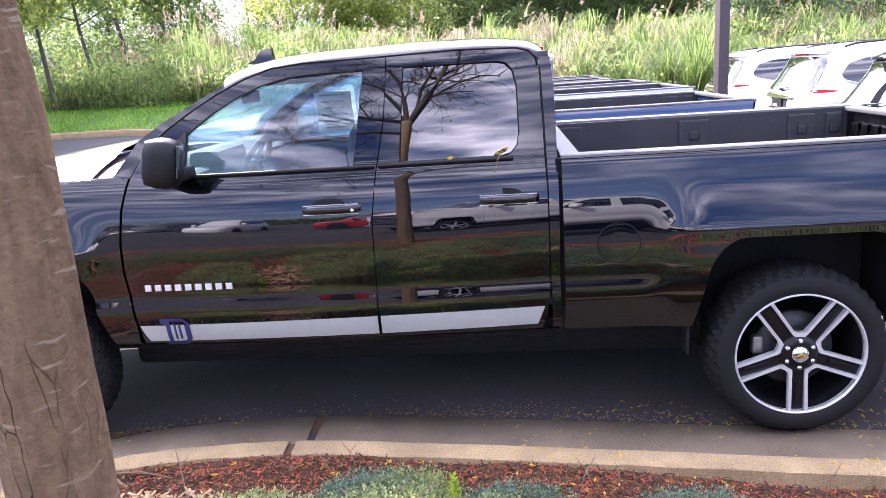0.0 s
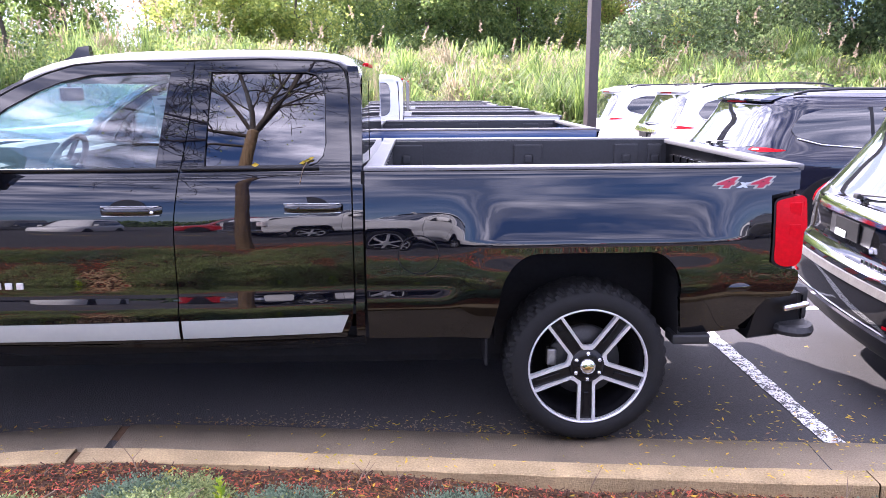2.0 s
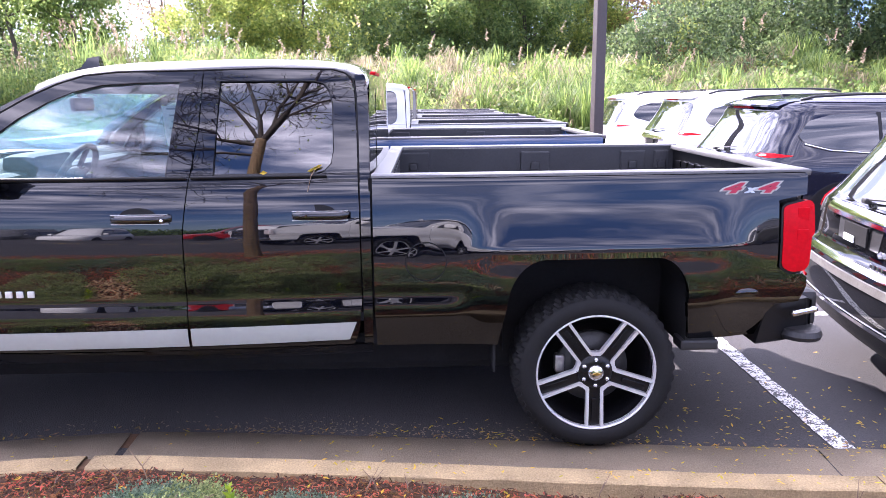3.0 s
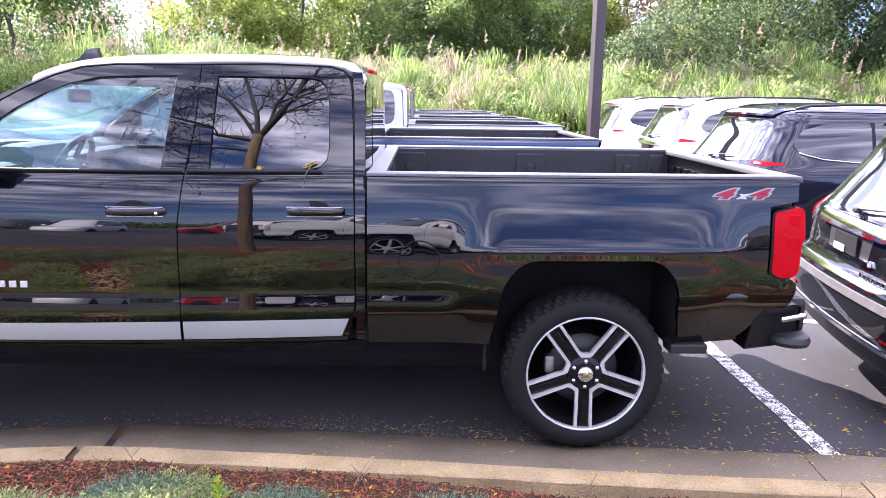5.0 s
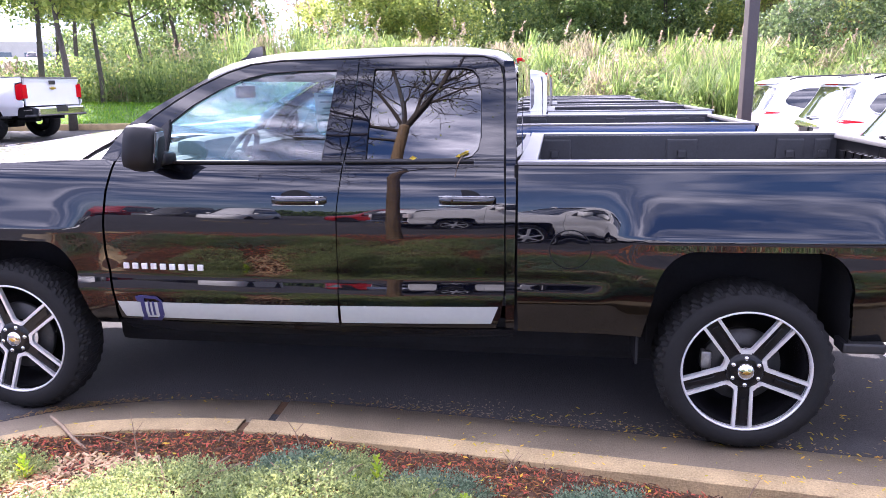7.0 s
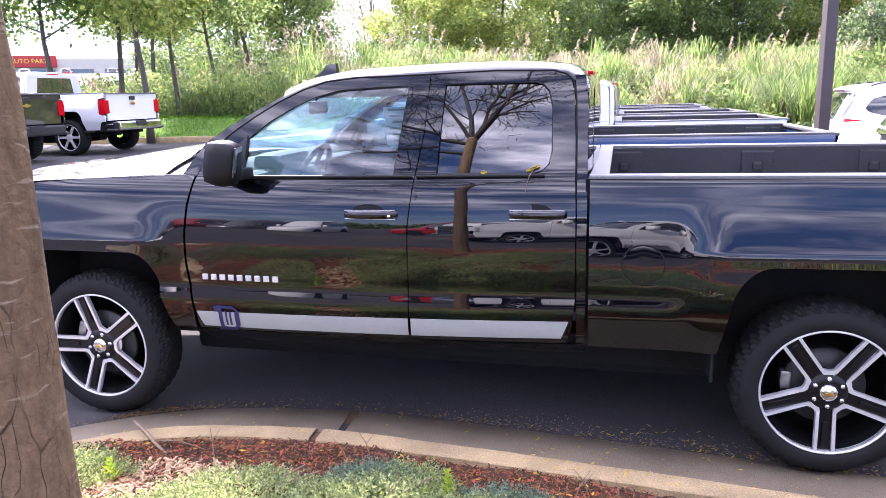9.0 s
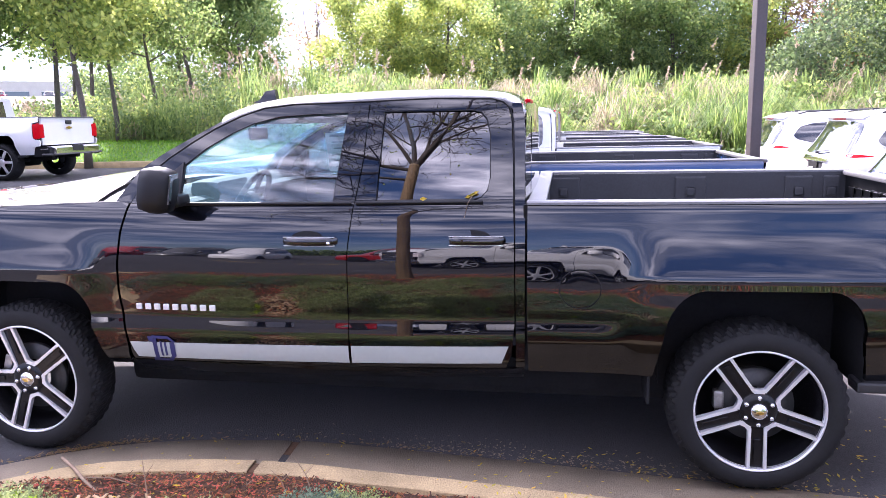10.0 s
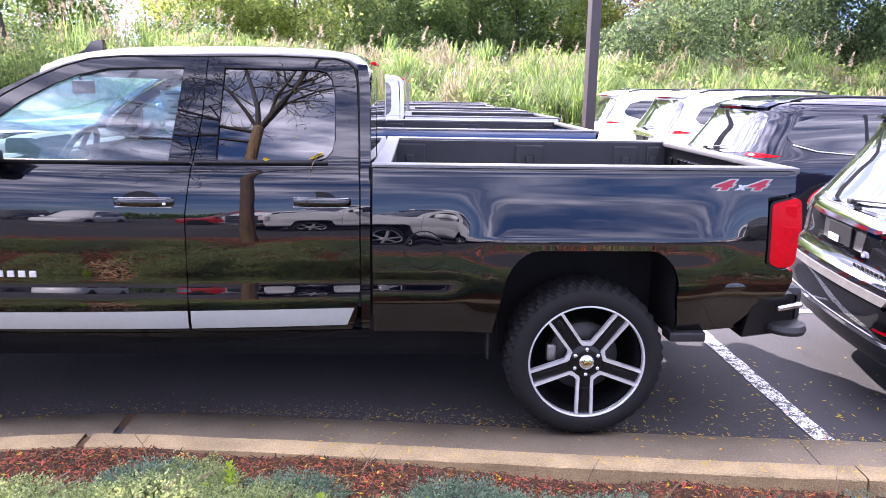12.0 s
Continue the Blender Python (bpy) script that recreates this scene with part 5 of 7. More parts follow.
        lo = rounded([(0.82, 1.095), (0.86, 1.088), (0.88, 1.098), (0.86, 1.11), (0.83, 1.112)] if slim else [(0.745, 1.0), (0.81, 0.965), (0.895, 0.965), (0.925, 1.06), (0.90, 1.12), (0.80, 1.10), (0.75, 1.05)], 0.012 if slim else 0.03)
        part("clear_lens" if slim else "red_lens", panel([(s * a, b) for a, b in lo], lambda y, z: suv_rear(y * SUV_W(z) / 0.99, z, 0.016), (0.02, 0, 0), step=(0.04, 0.04)), M_LAMPCLEAR if slim else M_LAMP, lm)
        bm = bmesh.new()
        box(bm, (3.45, s * 1.06, 1.14), (0.14, 0.20, 0.16), 0.045)
        part("wing_mirror", bm, pnt, t, smooth=True)
    # rear glass, spoiler, wiper
    rg = [(-0.78, 1.13), (-0.5, 1.095), (0, 1.085), (0.5, 1.095), (0.78, 1.13), (0.72, 1.34), (0.64, 1.54), (0.5, 1.565), (-0.5, 1.565), (-0.64, 1.54), (-0.72, 1.34)]
    part("rear_window", panel(rounded(rg, 0.05), lambda y, z: suv_rear(y, z, 0.005), (0.02, 0, 0), step=(0.1, 0.05)), M_SUVGLASS, t)
    bm = bmesh.new()
    prof = [(0.350, 1.612), (0.354, 1.632), (0.48, 1.676), (0.74, 1.705), (0.56, 1.66), (0.45, 1.61)]
    grid(bm, ramp(-1, 1, 14), range(7), lambda v, k: (prof[k % 6][0] + 0.13 * abs(v) ** 5, v * 0.62, prof[k % 6][1] - 0.015 * abs(v) ** 4))
    bmesh.ops.recalc_face_normals(bm, faces=bm.faces)
    sp = part("spoiler", bm, pnt, t, smooth=False)
    bm = bmesh.new()
    box(bm, (0.395, 0, 1.597), (0.02, 0.42, 0.018), 0.004)
    part("high_brake_lamp", bm, M_LAMP, sp)
    bm = bmesh.new()
    tube(bm, [(0.125, 0.05, 1.12), (0.13, -0.08, 1.135), (0.165, -0.40, 1.165)], [0.010, 0.007, 0.004], 6)
    box(bm, (0.12, 0.03, 1.115), (0.04, 0.06, 0.035), 0.012)
    part("rear_wiper", bm, M_PLASTIC, t)
    bm = bmesh.new()
    tube(bm, [(0.86, 0.0, 1.725), (0.72, 0.0, 1.91)], [0.006, 0.003], 6)
    box(bm, (0.88, 0, 1.735), (0.09, 0.05, 0.03), 0.01)
    part("aerial", bm, M_PLASTIC, t)
    if detail:
        bm = panel([(-0.48, 1.01), (-0.44, 1.075), (0.44, 1.075), (0.48, 1.01), (0.42, 0.995), (-0.42, 0.995)], lambda y, z: suv_rear(y, z, 0.03), (0.03, 0, 0))
        part("tailgate_garnish", bm, M_CHROME, t, "chrome trim over the plate recess")
        bm = panel([(-0.27, 0.85), (0.27, 0.85), (0.29, 0.985), (-0.29, 0.985)], lambda y, z: suv_rear(y, z, 0.004), (0.02, 0, 0))
        pr = part("plate_recess", bm, M_PLASTIC, t)
        bm = bmesh.new()
        box(bm, (0.068, 0.0, 0.92), (0.012, 0.31, 0.12), 0.004)
        part("plate_holder", bm, M_UNDER, pr)
        bm = bmesh.new()
        box(bm, (0.056, 0.06, 0.885), (0.006, 0.14, 0.04))
        part("paper_tag", bm, M_PAPER, pr)
        bm = panel([(-0.32, 0.835), (0.32, 0.835), (0.30, 0.865), (-0.30, 0.865)], lambda y, z: suv_rear(y, z, 0.022), (0.02, 0, 0))
        part("plate_trim", bm, M_CHROME, t)
        bm = panel([(-0.93, 0.735), (0.93, 0.735), (0.94, 0.768), (-0.94, 0.768)], lambda y, z: suv_rear(y, z, 0.012), (0.02, 0, 0), step=(0.08, 0.05))
        part("bumper_chrome", bm, M_CHROME, t)
        bm = panel([(-0.70, 0.655), (0.70, 0.655), (0.72, 0.70), (-0.72, 0.70)], lambda y, z: suv_rear(y, z, 0.014), (0.02, 0, 0), step=(0.05, 0.05))
        part("step_pad", bm, M_DISC, t, "ribbed metal step pad")
        bm = panel([(-0.92, 0.43), (0.92, 0.43), (0.93, 0.455), (-0.93, 0.455)], lambda y, z: suv_rear(y, z, 0.010), (0.02, 0, 0), step=(0.08, 0.05))
        part("lower_chrome", bm, M_CHROME, t)
        bm = panel([(-0.90, 0.27), (0.90, 0.27), (0.93, 0.425), (-0.93, 0.425)], lambda y, z: suv_rear(y, z, 0.004), (0.02, 0, 0), step=(0.08, 0.05))
        part("lower_valance", bm, M_PLASTIC, t)
        for s in (-1, 1):
            bm = panel([(s * a, b) for a, b in ((0.62, 0.50), (0.78, 0.504), (0.78, 0.519), (0.62, 0.515))], lambda y, z: suv_rear(y, z, 0.006), (0.02, 0, 0))
            part("reflector", bm, M_LAMP, t)
        for k in range(8):
            bm = bmesh.new()
            p = suv_rear(-0.30 - 0.048 * k, 0.775, 0.012)
            box(bm, (p[0], p[1], 0.79), (0.01, 0.036, 0.026), 0.003)
            part("badge_bar", bm, M_CHROME, t)
    return t


SUVS = "row of parked suvs"
LOW = Matrix.Diagonal((1, 1, 0.955, 1))
make_suv(pose(5.27, 0.88, 0.0, 0, 0, -9) @ LOW, M_BLACK_SUV, "glossy black suv with chrome trim parked behind the pickup", SUVS)
make_suv(pose(6.08, 5.12, 0.0, 0, 0, 2) @ LOW, M_NAVY, "dark blue suv parked in the facing row", SUVS, slim=True)
white_suv = make_suv(pose(6.40, 8.50, 0.0, 0, 0, 2), M_WHITE, "white suv parked in the facing row", SUVS, slim=True)
copy_thing(white_suv, pose(6.28, 11.8, 0))

# ---- trucks by the entrance, pole, shop ----
lawn_white = make_truck(pose(-12.7, 11.55, 0.64), M_WHITE, "white pickup truck with chrome rear bumper parked near the lawn", group="pickups by the lawn")
make_truck(pose(-12.8, 8.55, 0.64), M_BROWN, "dark olive pickup truck with black bumper beside a white one", bumper=M_PLASTIC, group="pickups by the lawn")

pole = thing("lamp_pole", "brown square steel lamp pole on a concrete base", "lamp pole", pose(5.42, 7.75, 0, 0, 0, 12))
bm = bmesh.new()
box(bm, (0, 0, 4.2), (0.15, 0.15, 7.4), 0.012)
part("shaft", bm, M_POLE, pole)
bm = bmesh.new()
lathe(bm, [(0.001, 0.62), (0.26, 0.62), (0.29, 0.58), (0.29, -0.02)], axis="z", seg=28)
part("concrete_base", bm, M_GUTTER, pole)
bm = bmesh.new()
box(bm, (0, 0, 0.64), (0.28, 0.28, 0.03), 0.005)
part("base_plate", bm, M_POLE, pole)
bm = bmesh.new()
tube(bm, [(0, 0, 7.8), (0.5, 0, 7.9)], 0.035)
box(bm, (0.75, 0, 7.92), (0.6, 0.32, 0.14), 0.03)
part("lamp_head", bm, M_POLE, pole)

# ---- lawn island and rough ground ----
bm = bmesh.new()
def lawn_edge(x):
    return 15.2 + 0.10 * (x + 8) + 0.012 * (x + 8) ** 2
grid(bm, ramp(-40, 2.0, 60), ramp(0, 1, 12), lambda x, v: (x, lawn_edge(x) + 14 * v, slope(x, 0) + 0.15 + 0.45 * smooth01(0.0, 0.32, v) + 0.05 * noise.noise((x * 0.6, v * 5, 2))))
solo("lawn", bm, M_LAWN, "bright green mown grass island", kind="structure", smooth=True)
bm = bmesh.new()
lk = [(0.0, -0.05), (-0.01, 0.13), (0.02, 0.16), (0.15, 0.16), (0.17, 0.1)]
grid(bm, ramp(-40, 2.0, 80), range(5), lambda x, k: (x, lawn_edge(x) - 0.16 + lk[k][0], slope(x, 0) + lk[k][1]))
solo("lawn_kerb", bm, M_KERB, "concrete kerb along the grass island", kind="structure", smooth=True)
def bank_rise(x):
    """The bank is lower towards the entrance."""
    return 1.65 - 1.05 * smooth01(-7, -15, x)


bm = bmesh.new()
grid(bm, ramp(-60, 70, 70), ramp(0, 1, 24), lambda x, v: (x, 19.3 + 60 * v, slope(x, 0) * smooth01(60, 20, v * 60) + 0.04 + bank_rise(x) * smooth01(0, 0.13, v) + 0.3 * noise.noise((x * 0.15, v * 6, 5)) * smooth01(0, 0.1, v)))
solo("bank", bm, M_MEADOW, "rough overgrown bank behind the car park", kind="structure", smooth=True)

# ---- the rise across the road, with a shop on it ----
bm = bmesh.new()
grid(bm, ramp(-240, -22, 60), ramp(34, 240, 60), lambda x, y: (x, y, 1.15 + 6.2 * smooth01(60, 150, math.hypot(x - 2.8, y + 3.2)) + 0.1 * noise.noise((x * 0.1, y * 0.1, 1))))
solo("far_rise", bm, M_MEADOW, "rough grassy rise across the road", kind="structure", smooth=True)
shop = thing("shop", "far shop with a red front and yellow sign letters", "shop", pose(-128, 141, 7.4, 0, 0, 42))
bm = bmesh.new()
box(bm, (14, 6, 2.0), (70, 12, 6.6))
part("wall", bm, M_WALL, shop)
bm = bmesh.new()
box(bm, (0, -0.3, 4.6), (10.5, 1.0, 2.6), 0.1)
part("red_front", bm, M_REDROOF, shop)
for k in range(7):
    bm = bmesh.new()
    box(bm, (-14 + 8.0 * k, -0.05, 1.6), (5.5, 0.2, 2.6))
    part("window", bm, M_SUVGLASS, shop)
letters("sign_letters", "AUTO PARTS", 1.0, pose(-4.2, -0.85, 4.2, 90, 0, 0), M_SIGNYELLOW, shop, 0.05)
# ---- plants ----
def soup(name, verts, faces, material, label, category="", kind="", smooth=False, parent=None, slots=None, group=""):
    me = bpy.data.meshes.new(name)
    me.from_pydata(verts, [], faces)
    for one in (material if isinstance(material, (list, tuple)) else [material]):
        me.materials.append(one)
    if slots is not None:
        me.polygons.foreach_set("material_index", slots)
    me.update()
    ob = new(name, me)
    if parent is not None:
        ob.parent = parent
    return tagged(ob, label, category, group, kind)


def blade(vs, fs, p, h, w, lean, az, rnd, droop=0.5):
    """One grass blade: a narrow strip that bends over."""
    d = Vector((math.cos(az), math.sin(az), 0))
    s = Vector((-d.y, d.x, 0)) * w / 2
    b = len(vs)
    p1 = p + Vector((0, 0, h * 0.55)) + d * lean * h * 0.35
    p2 = p + Vector((0, 0, h * (0.95 - droop * lean * 0.6))) + d * lean * h
    vs += [p - s, p + s, p1 + s * 0.9, p1 - s * 0.9, p2]
    fs += [(b, b + 1, b + 2, b + 3), (b + 3, b + 2, b + 4)]


def leaf(vs, fs, p, size, rnd, flat=0.0):
    """One leaf: a small kite, anyhow turned."""
    u = Vector((rnd.gauss(0, 1), rnd.gauss(0, 1), rnd.gauss(0, 1 - flat))).normalized()
    w = u.cross(Vector((rnd.gauss(0, 1), rnd.gauss(0, 1), rnd.gauss(0, 1)))).normalized()
    b = len(vs)
    vs += [p - u * size * 0.5, p + w * size * 0.30, p + u * size * 0.5, p - w * size * 0.30]
    fs.append((b, b + 1, b + 2, b + 3))


def make_tree(rnd, name, label, height, spread, leafmat, n_leaf, leaf_size, trunk_r=0.16, bark=None, clear=0.25, sparse=1.0, m=None, stems=1):
    t = thing(name, label, "tree", m)
    bm = bmesh.new()
    tips = []
    for st in range(stems):
        base = Vector((rnd.uniform(-0.25, 0.25) * (stems > 1), rnd.uniform(-0.25, 0.25) * (stems > 1), -0.1))
        lean = Vector((rnd.uniform(-0.06, 0.06), rnd.uniform(-0.06, 0.06), 1))
        pts = [base + Vector((lean.x * z + 0.08 * math.sin(z * 1.3 + st), lean.y * z + 0.06 * math.cos(z * 1.1 + st), z)) for z in [height * 0.92 * k / 7 for k in range(8)]]
        tube(bm, pts, [trunk_r * (1 - 0.85 * k / 7) * (1.25 if k == 0 else 1) for k in range(8)], 9)
        limbs = int(11 * sparse) if stems == 1 else 6
        for k in range(limbs):
            z = clear + (0.9 - clear) * (k + rnd.random()) / limbs
            o = pts[0].lerp(pts[-1], z)
            i = min(6, int(z * 7))
            o = pts[i].lerp(pts[i + 1], z * 7 - i)
            az = k * 2.4 + rnd.uniform(-0.5, 0.5)
            ln = spread * (1.05 - 0.6 * abs(z - 0.45)) * rnd.uniform(0.7, 1.1)
            up = rnd.uniform(0.25, 0.7)
            d = Vector((math.cos(az), math.sin(az), up))
            p1, p2 = o + d * ln * 0.5, o + d * ln + Vector((0, 0, ln * 0.1))
            r = trunk_r * (1 - 0.8 * z) * 0.5
            tube(bm, [o, p1 + Vector((rnd.uniform(-0.1, 0.1), rnd.uniform(-0.1, 0.1), 0)), p2], [r, r * 0.6, r * 0.15], 6)
            for j in range(3):
                q = o.lerp(p2, 0.4 + 0.2 * j)
                e = q + Vector((rnd.uniform(-1, 1), rnd.uniform(-1, 1), rnd.uniform(0.1, 0.9))) * ln * 0.32
                tube(bm, [q, e], [r * 0.4, r * 0.1], 5)
                tips.append((e, ln * 0.34))
            tips.append((p2, ln * 0.36))
            tips.append((p1, ln * 0.3))
    part("trunk", bm, bark or M_BARKFAR, t, smooth=True)
    vs, fs = [], []
    for k in range(n_leaf):
        c, r = rnd.choice(tips)
        p = c + Vector((rnd.gauss(0, 0.55), rnd.gauss(0, 0.55), rnd.gauss(0, 0.42))) * r
        leaf(vs, fs, p, leaf_size * rnd.uniform(0.6, 1.3), rnd)
    soup("crown", vs, fs, leafmat, "", parent=t)
    return t


rnd = random.Random(7)
EYE_AT = Vector((2.8, -3.2, 0))


def bearing(deg, dist, z=0.0):
    a = radians(deg)
    return Vector((EYE_AT.x + dist * math.sin(a), EYE_AT.y + dist * math.cos(a), z))


kinds = {
    "green": make_tree(rnd, "tree", "leafy green tree on the overgrown bank", 9.0, 2.6, L_TREE, 15000, 0.19, 0.15, clear=0.06, m=pose(*bearing(4, 43, 0.8))),
    "dark": make_tree(rnd, "tree", "dense dark green tree on the overgrown bank", 9.5, 2.9, L_TREEDARK, 16000, 0.19, 0.17, clear=0.04, m=pose(*bearing(26, 41, 0.8))),
    "yellow": make_tree(rnd, "tree", "yellow-green tree turning colour on the bank", 8.0, 2.4, L_YELLOW, 14000, 0.18, 0.14, clear=0.05, m=pose(*bearing(-13, 42, 0.8))),
    "bare": make_tree(rnd, "tree", "thin half-bare tree with several stems and russet leaves", 9.0, 1.9, L_BROWN, 1500, 0.20, 0.13, clear=0.2, m=pose(*bearing(17.5, 43, 0.8)), stems=4),
    "street": make_tree(rnd, "tree", "young tree with a thin trunk on the lawn", 7.0, 2.2, L_YELLOW, 12000, 0.16, 0.10, clear=0.43, m=pose(*bearing(-35.5, 22, 0.7))),
    "street_green": make_tree(rnd, "tree", "young green tree with a slim trunk on the lawn", 7.4, 2.3, L_TREE, 12500, 0.16, 0.10, clear=0.43, m=pose(*bearing(-41.2, 25, 0.7))),
}
spots = [("street_green", -37, 26, 1.0), ("street", -33.5, 27, 0.95), ("street_green", -30.6, 31, 1.0), ("street_green", -47, 27, 1.0), ("street_green", -35.8, 48, 1.5), ("street_green", -47.5, 46, 1.5), ("street", -34.5, 44, 1.4), ("street_green", -28, 44, 1.5), ("street_green", -24.8, 42, 1.45), ("street_green", -49, 44, 1.5), ("green", -24, 36, 0.95), ("green", -29, 40, 1.0), ("dark", -33, 46, 1.0),
         ("bare", -18.5, 40, 1.0), ("yellow", -16, 36, 1.05), ("yellow", -9.5, 31, 1.0), ("green", -6, 34, 1.05), ("yellow", -2.5, 38, 1.1), ("green", 0.5, 31, 0.85), ("dark", 2.5, 37, 1.1), ("green", 7.5, 32, 1.0), ("dark", 10.5, 36, 1.0), ("yellow", 12.5, 33, 0.8), ("bare", 15, 35, 1.05), ("yellow", 20.5, 36, 0.75),
         ("green", 22.5, 34, 0.95), ("dark", 29.5, 29, 1.0), ("dark", 23.5, 38, 1.1), ("green", 33, 32, 1.0), ("dark", 36.5, 30, 1.05), ("green", 40, 34, 1.1), ("dark", 44, 31, 1.0), ("dark", 19.0, 45, 0.9), ("green", 49, 36, 1.0), ("dark", -11.5, 42, 1.0), ("dark", -4, 44, 1.1), ("dark", 6, 45, 1.1), ("green", 13.5, 46, 0.9)]
for kind, deg, dist, sc in spots:
    dist *= 1.0 if kind.startswith("street") else 1.32
    sc *= 1.0 if kind.startswith("street") else 1.12
    p = bearing(deg + rnd.uniform(-0.4, 0.4), dist, 1.0)
    copy_thing(kinds[kind], Matrix.LocRotScale(p, Euler((0, 0, rnd.uniform(0, 6.28))), (sc * rnd.uniform(0.9, 1.1), sc * rnd.uniform(0.9, 1.1), sc * rnd.uniform(0.92, 1.12))))

# undergrowth at the foot of the trees
for name, material, count, seed in (("undergrowth", L_TREE, 22000, 3), ("undergrowth", L_YELLOW, 18000, 4)):
    r2 = random.Random(seed)
    vs, fs = [], []
    for k in range(count):
        x = r2.uniform(-13, 42)
        y = r2.uniform(26.5, 38) if x > -12 else r2.uniform(20, 30)
        hump = 1.5 + 1.3 * noise.noise((x * 0.35, y * 0.35, seed * 3.1))
        z = 1.4 + abs(r2.gauss(0, 0.45)) * hump
        leaf(vs, fs, Vector((x, y, z + (0.4 if x < -10 else 0))), r2.uniform(0.09, 0.19), r2)
    soup(name, vs, fs, material, "tangled shrubs and creepers under the trees", "undergrowth", "stuff")

# the thicket that closes the view behind the bank
for material, count, seed in ((L_TREEDARK, 80000, 81), (L_TREE, 42000, 82), (L_YELLOW, 12000, 83)):
    r2 = random.Random(seed)
    vs, fs = [], []
    while len(fs) < count:
        x, y = r2.uniform(-27, 52), r2.uniform(37, 45)
        if abs(math.degrees(math.atan2(x - 2.8, y + 3.2)) + 20.8) < 0.8:
            continue
        top = 4.6 + 2.6 * noise.noise((x * 0.16, 0, 3.3)) + 1.4 * noise.noise((x * 0.6, y * 0.3, 7.7))
        z = 1.6 + top * r2.random() ** 0.8
        c = Vector((x, y, z)) + Vector((0.5 * noise.noise((x, y, z)), 0.6 * noise.noise((y, z, x)), 0))
        leaf(vs, fs, c, r2.uniform(0.12, 0.24), r2)
    soup("thicket", vs, fs, material, "dense green thicket of trees behind the bank", "thicket", "stuff")

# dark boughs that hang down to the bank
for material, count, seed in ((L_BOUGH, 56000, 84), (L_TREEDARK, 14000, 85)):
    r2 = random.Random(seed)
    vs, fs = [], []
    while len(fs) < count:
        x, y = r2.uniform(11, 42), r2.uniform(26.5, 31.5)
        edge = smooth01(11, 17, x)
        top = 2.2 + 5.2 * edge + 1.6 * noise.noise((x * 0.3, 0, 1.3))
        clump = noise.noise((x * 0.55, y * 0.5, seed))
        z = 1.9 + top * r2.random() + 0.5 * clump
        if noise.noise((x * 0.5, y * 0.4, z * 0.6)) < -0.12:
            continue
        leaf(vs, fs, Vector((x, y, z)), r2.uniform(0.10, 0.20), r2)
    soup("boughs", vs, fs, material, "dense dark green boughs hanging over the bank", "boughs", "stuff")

# reeds and tall grass
def reed_field(name, material, count, seed, x0, x1, y0, y1, h0, h1, wide, label, keep=lambda x, y: True, lean=(0.1, 0.5)):
    r2 = random.Random(seed)
    vs, fs = [], []
    while len(fs) < count * 2:
        x, y = r2.uniform(x0, x1), r2.uniform(y0, y1)
        if not keep(x, y):
            continue
        z = slope(x, 0) + 0.04 + bank_rise(x) * smooth01(19.3, 27.1, y)
        hh = r2.uniform(h0, h1) * (1 - 0.28 * smooth01(-9, -14, x) - 0.5 * smooth01(8, 15, x)) * (0.75 + 0.45 * noise.noise((x * 0.4, y * 0.4, seed)))
        tuft = 2 * math.pi * noise.noise((x * 0.8, y * 0.8, seed + 9))
        az = tuft + r2.gauss(0, 0.9)
        base = Vector((x, y, z))
        if hh > 1.2:
            for j in range(3):
                blade(vs, fs, base + Vector((r2.uniform(-0.05, 0.05), r2.uniform(-0.05, 0.05), hh * (0.12 + 0.28 * j))), hh * r2.uniform(0.35, 0.62), wide, r2.uniform(*lean) * 1.6, az + j * 2.4 + r2.uniform(-0.5, 0.5), r2, 0.9)
            blade(vs, fs, base, hh, wide * 0.5, r2.uniform(*lean) * 0.4, az, r2)
        else:
            blade(vs, fs, base, hh, wide, r2.uniform(*lean), az, r2)
    soup(name, vs, fs, material, label, "reeds", "stuff")


reed_field("reeds", L_REED, 7000, 11, -24, 40, 21.5, 27.5, 1.2, 2.4, 0.021, "tall sunlit green reeds along the bank", keep=lambda x, y: x < 0 or noise.noise((x * 0.35, y * 0.35, 9)) > 0.12)
reed_field("reeds", L_REEDDRY, 3500, 12, -22, 40, 19.5, 24.5, 0.9, 2.0, 0.020, "dry tan reeds and grass among the green", keep=lambda x, y: noise.noise((x * 0.3, y * 0.3, 4)) > -0.05, lean=(0.3, 0.8))
reed_field("tall_grass", L_REED, 8000, 13, -10, 40, 19.2, 27, 0.35, 0.9, 0.02, "bright green grass and weeds on the bank", lean=(0.3, 0.8))
reed_field("reeds", L_TREE, 6000, 14, -26, -4, 19.0, 23.0, 1.6, 2.9, 0.024, "dense dark green reeds beside the lawn")
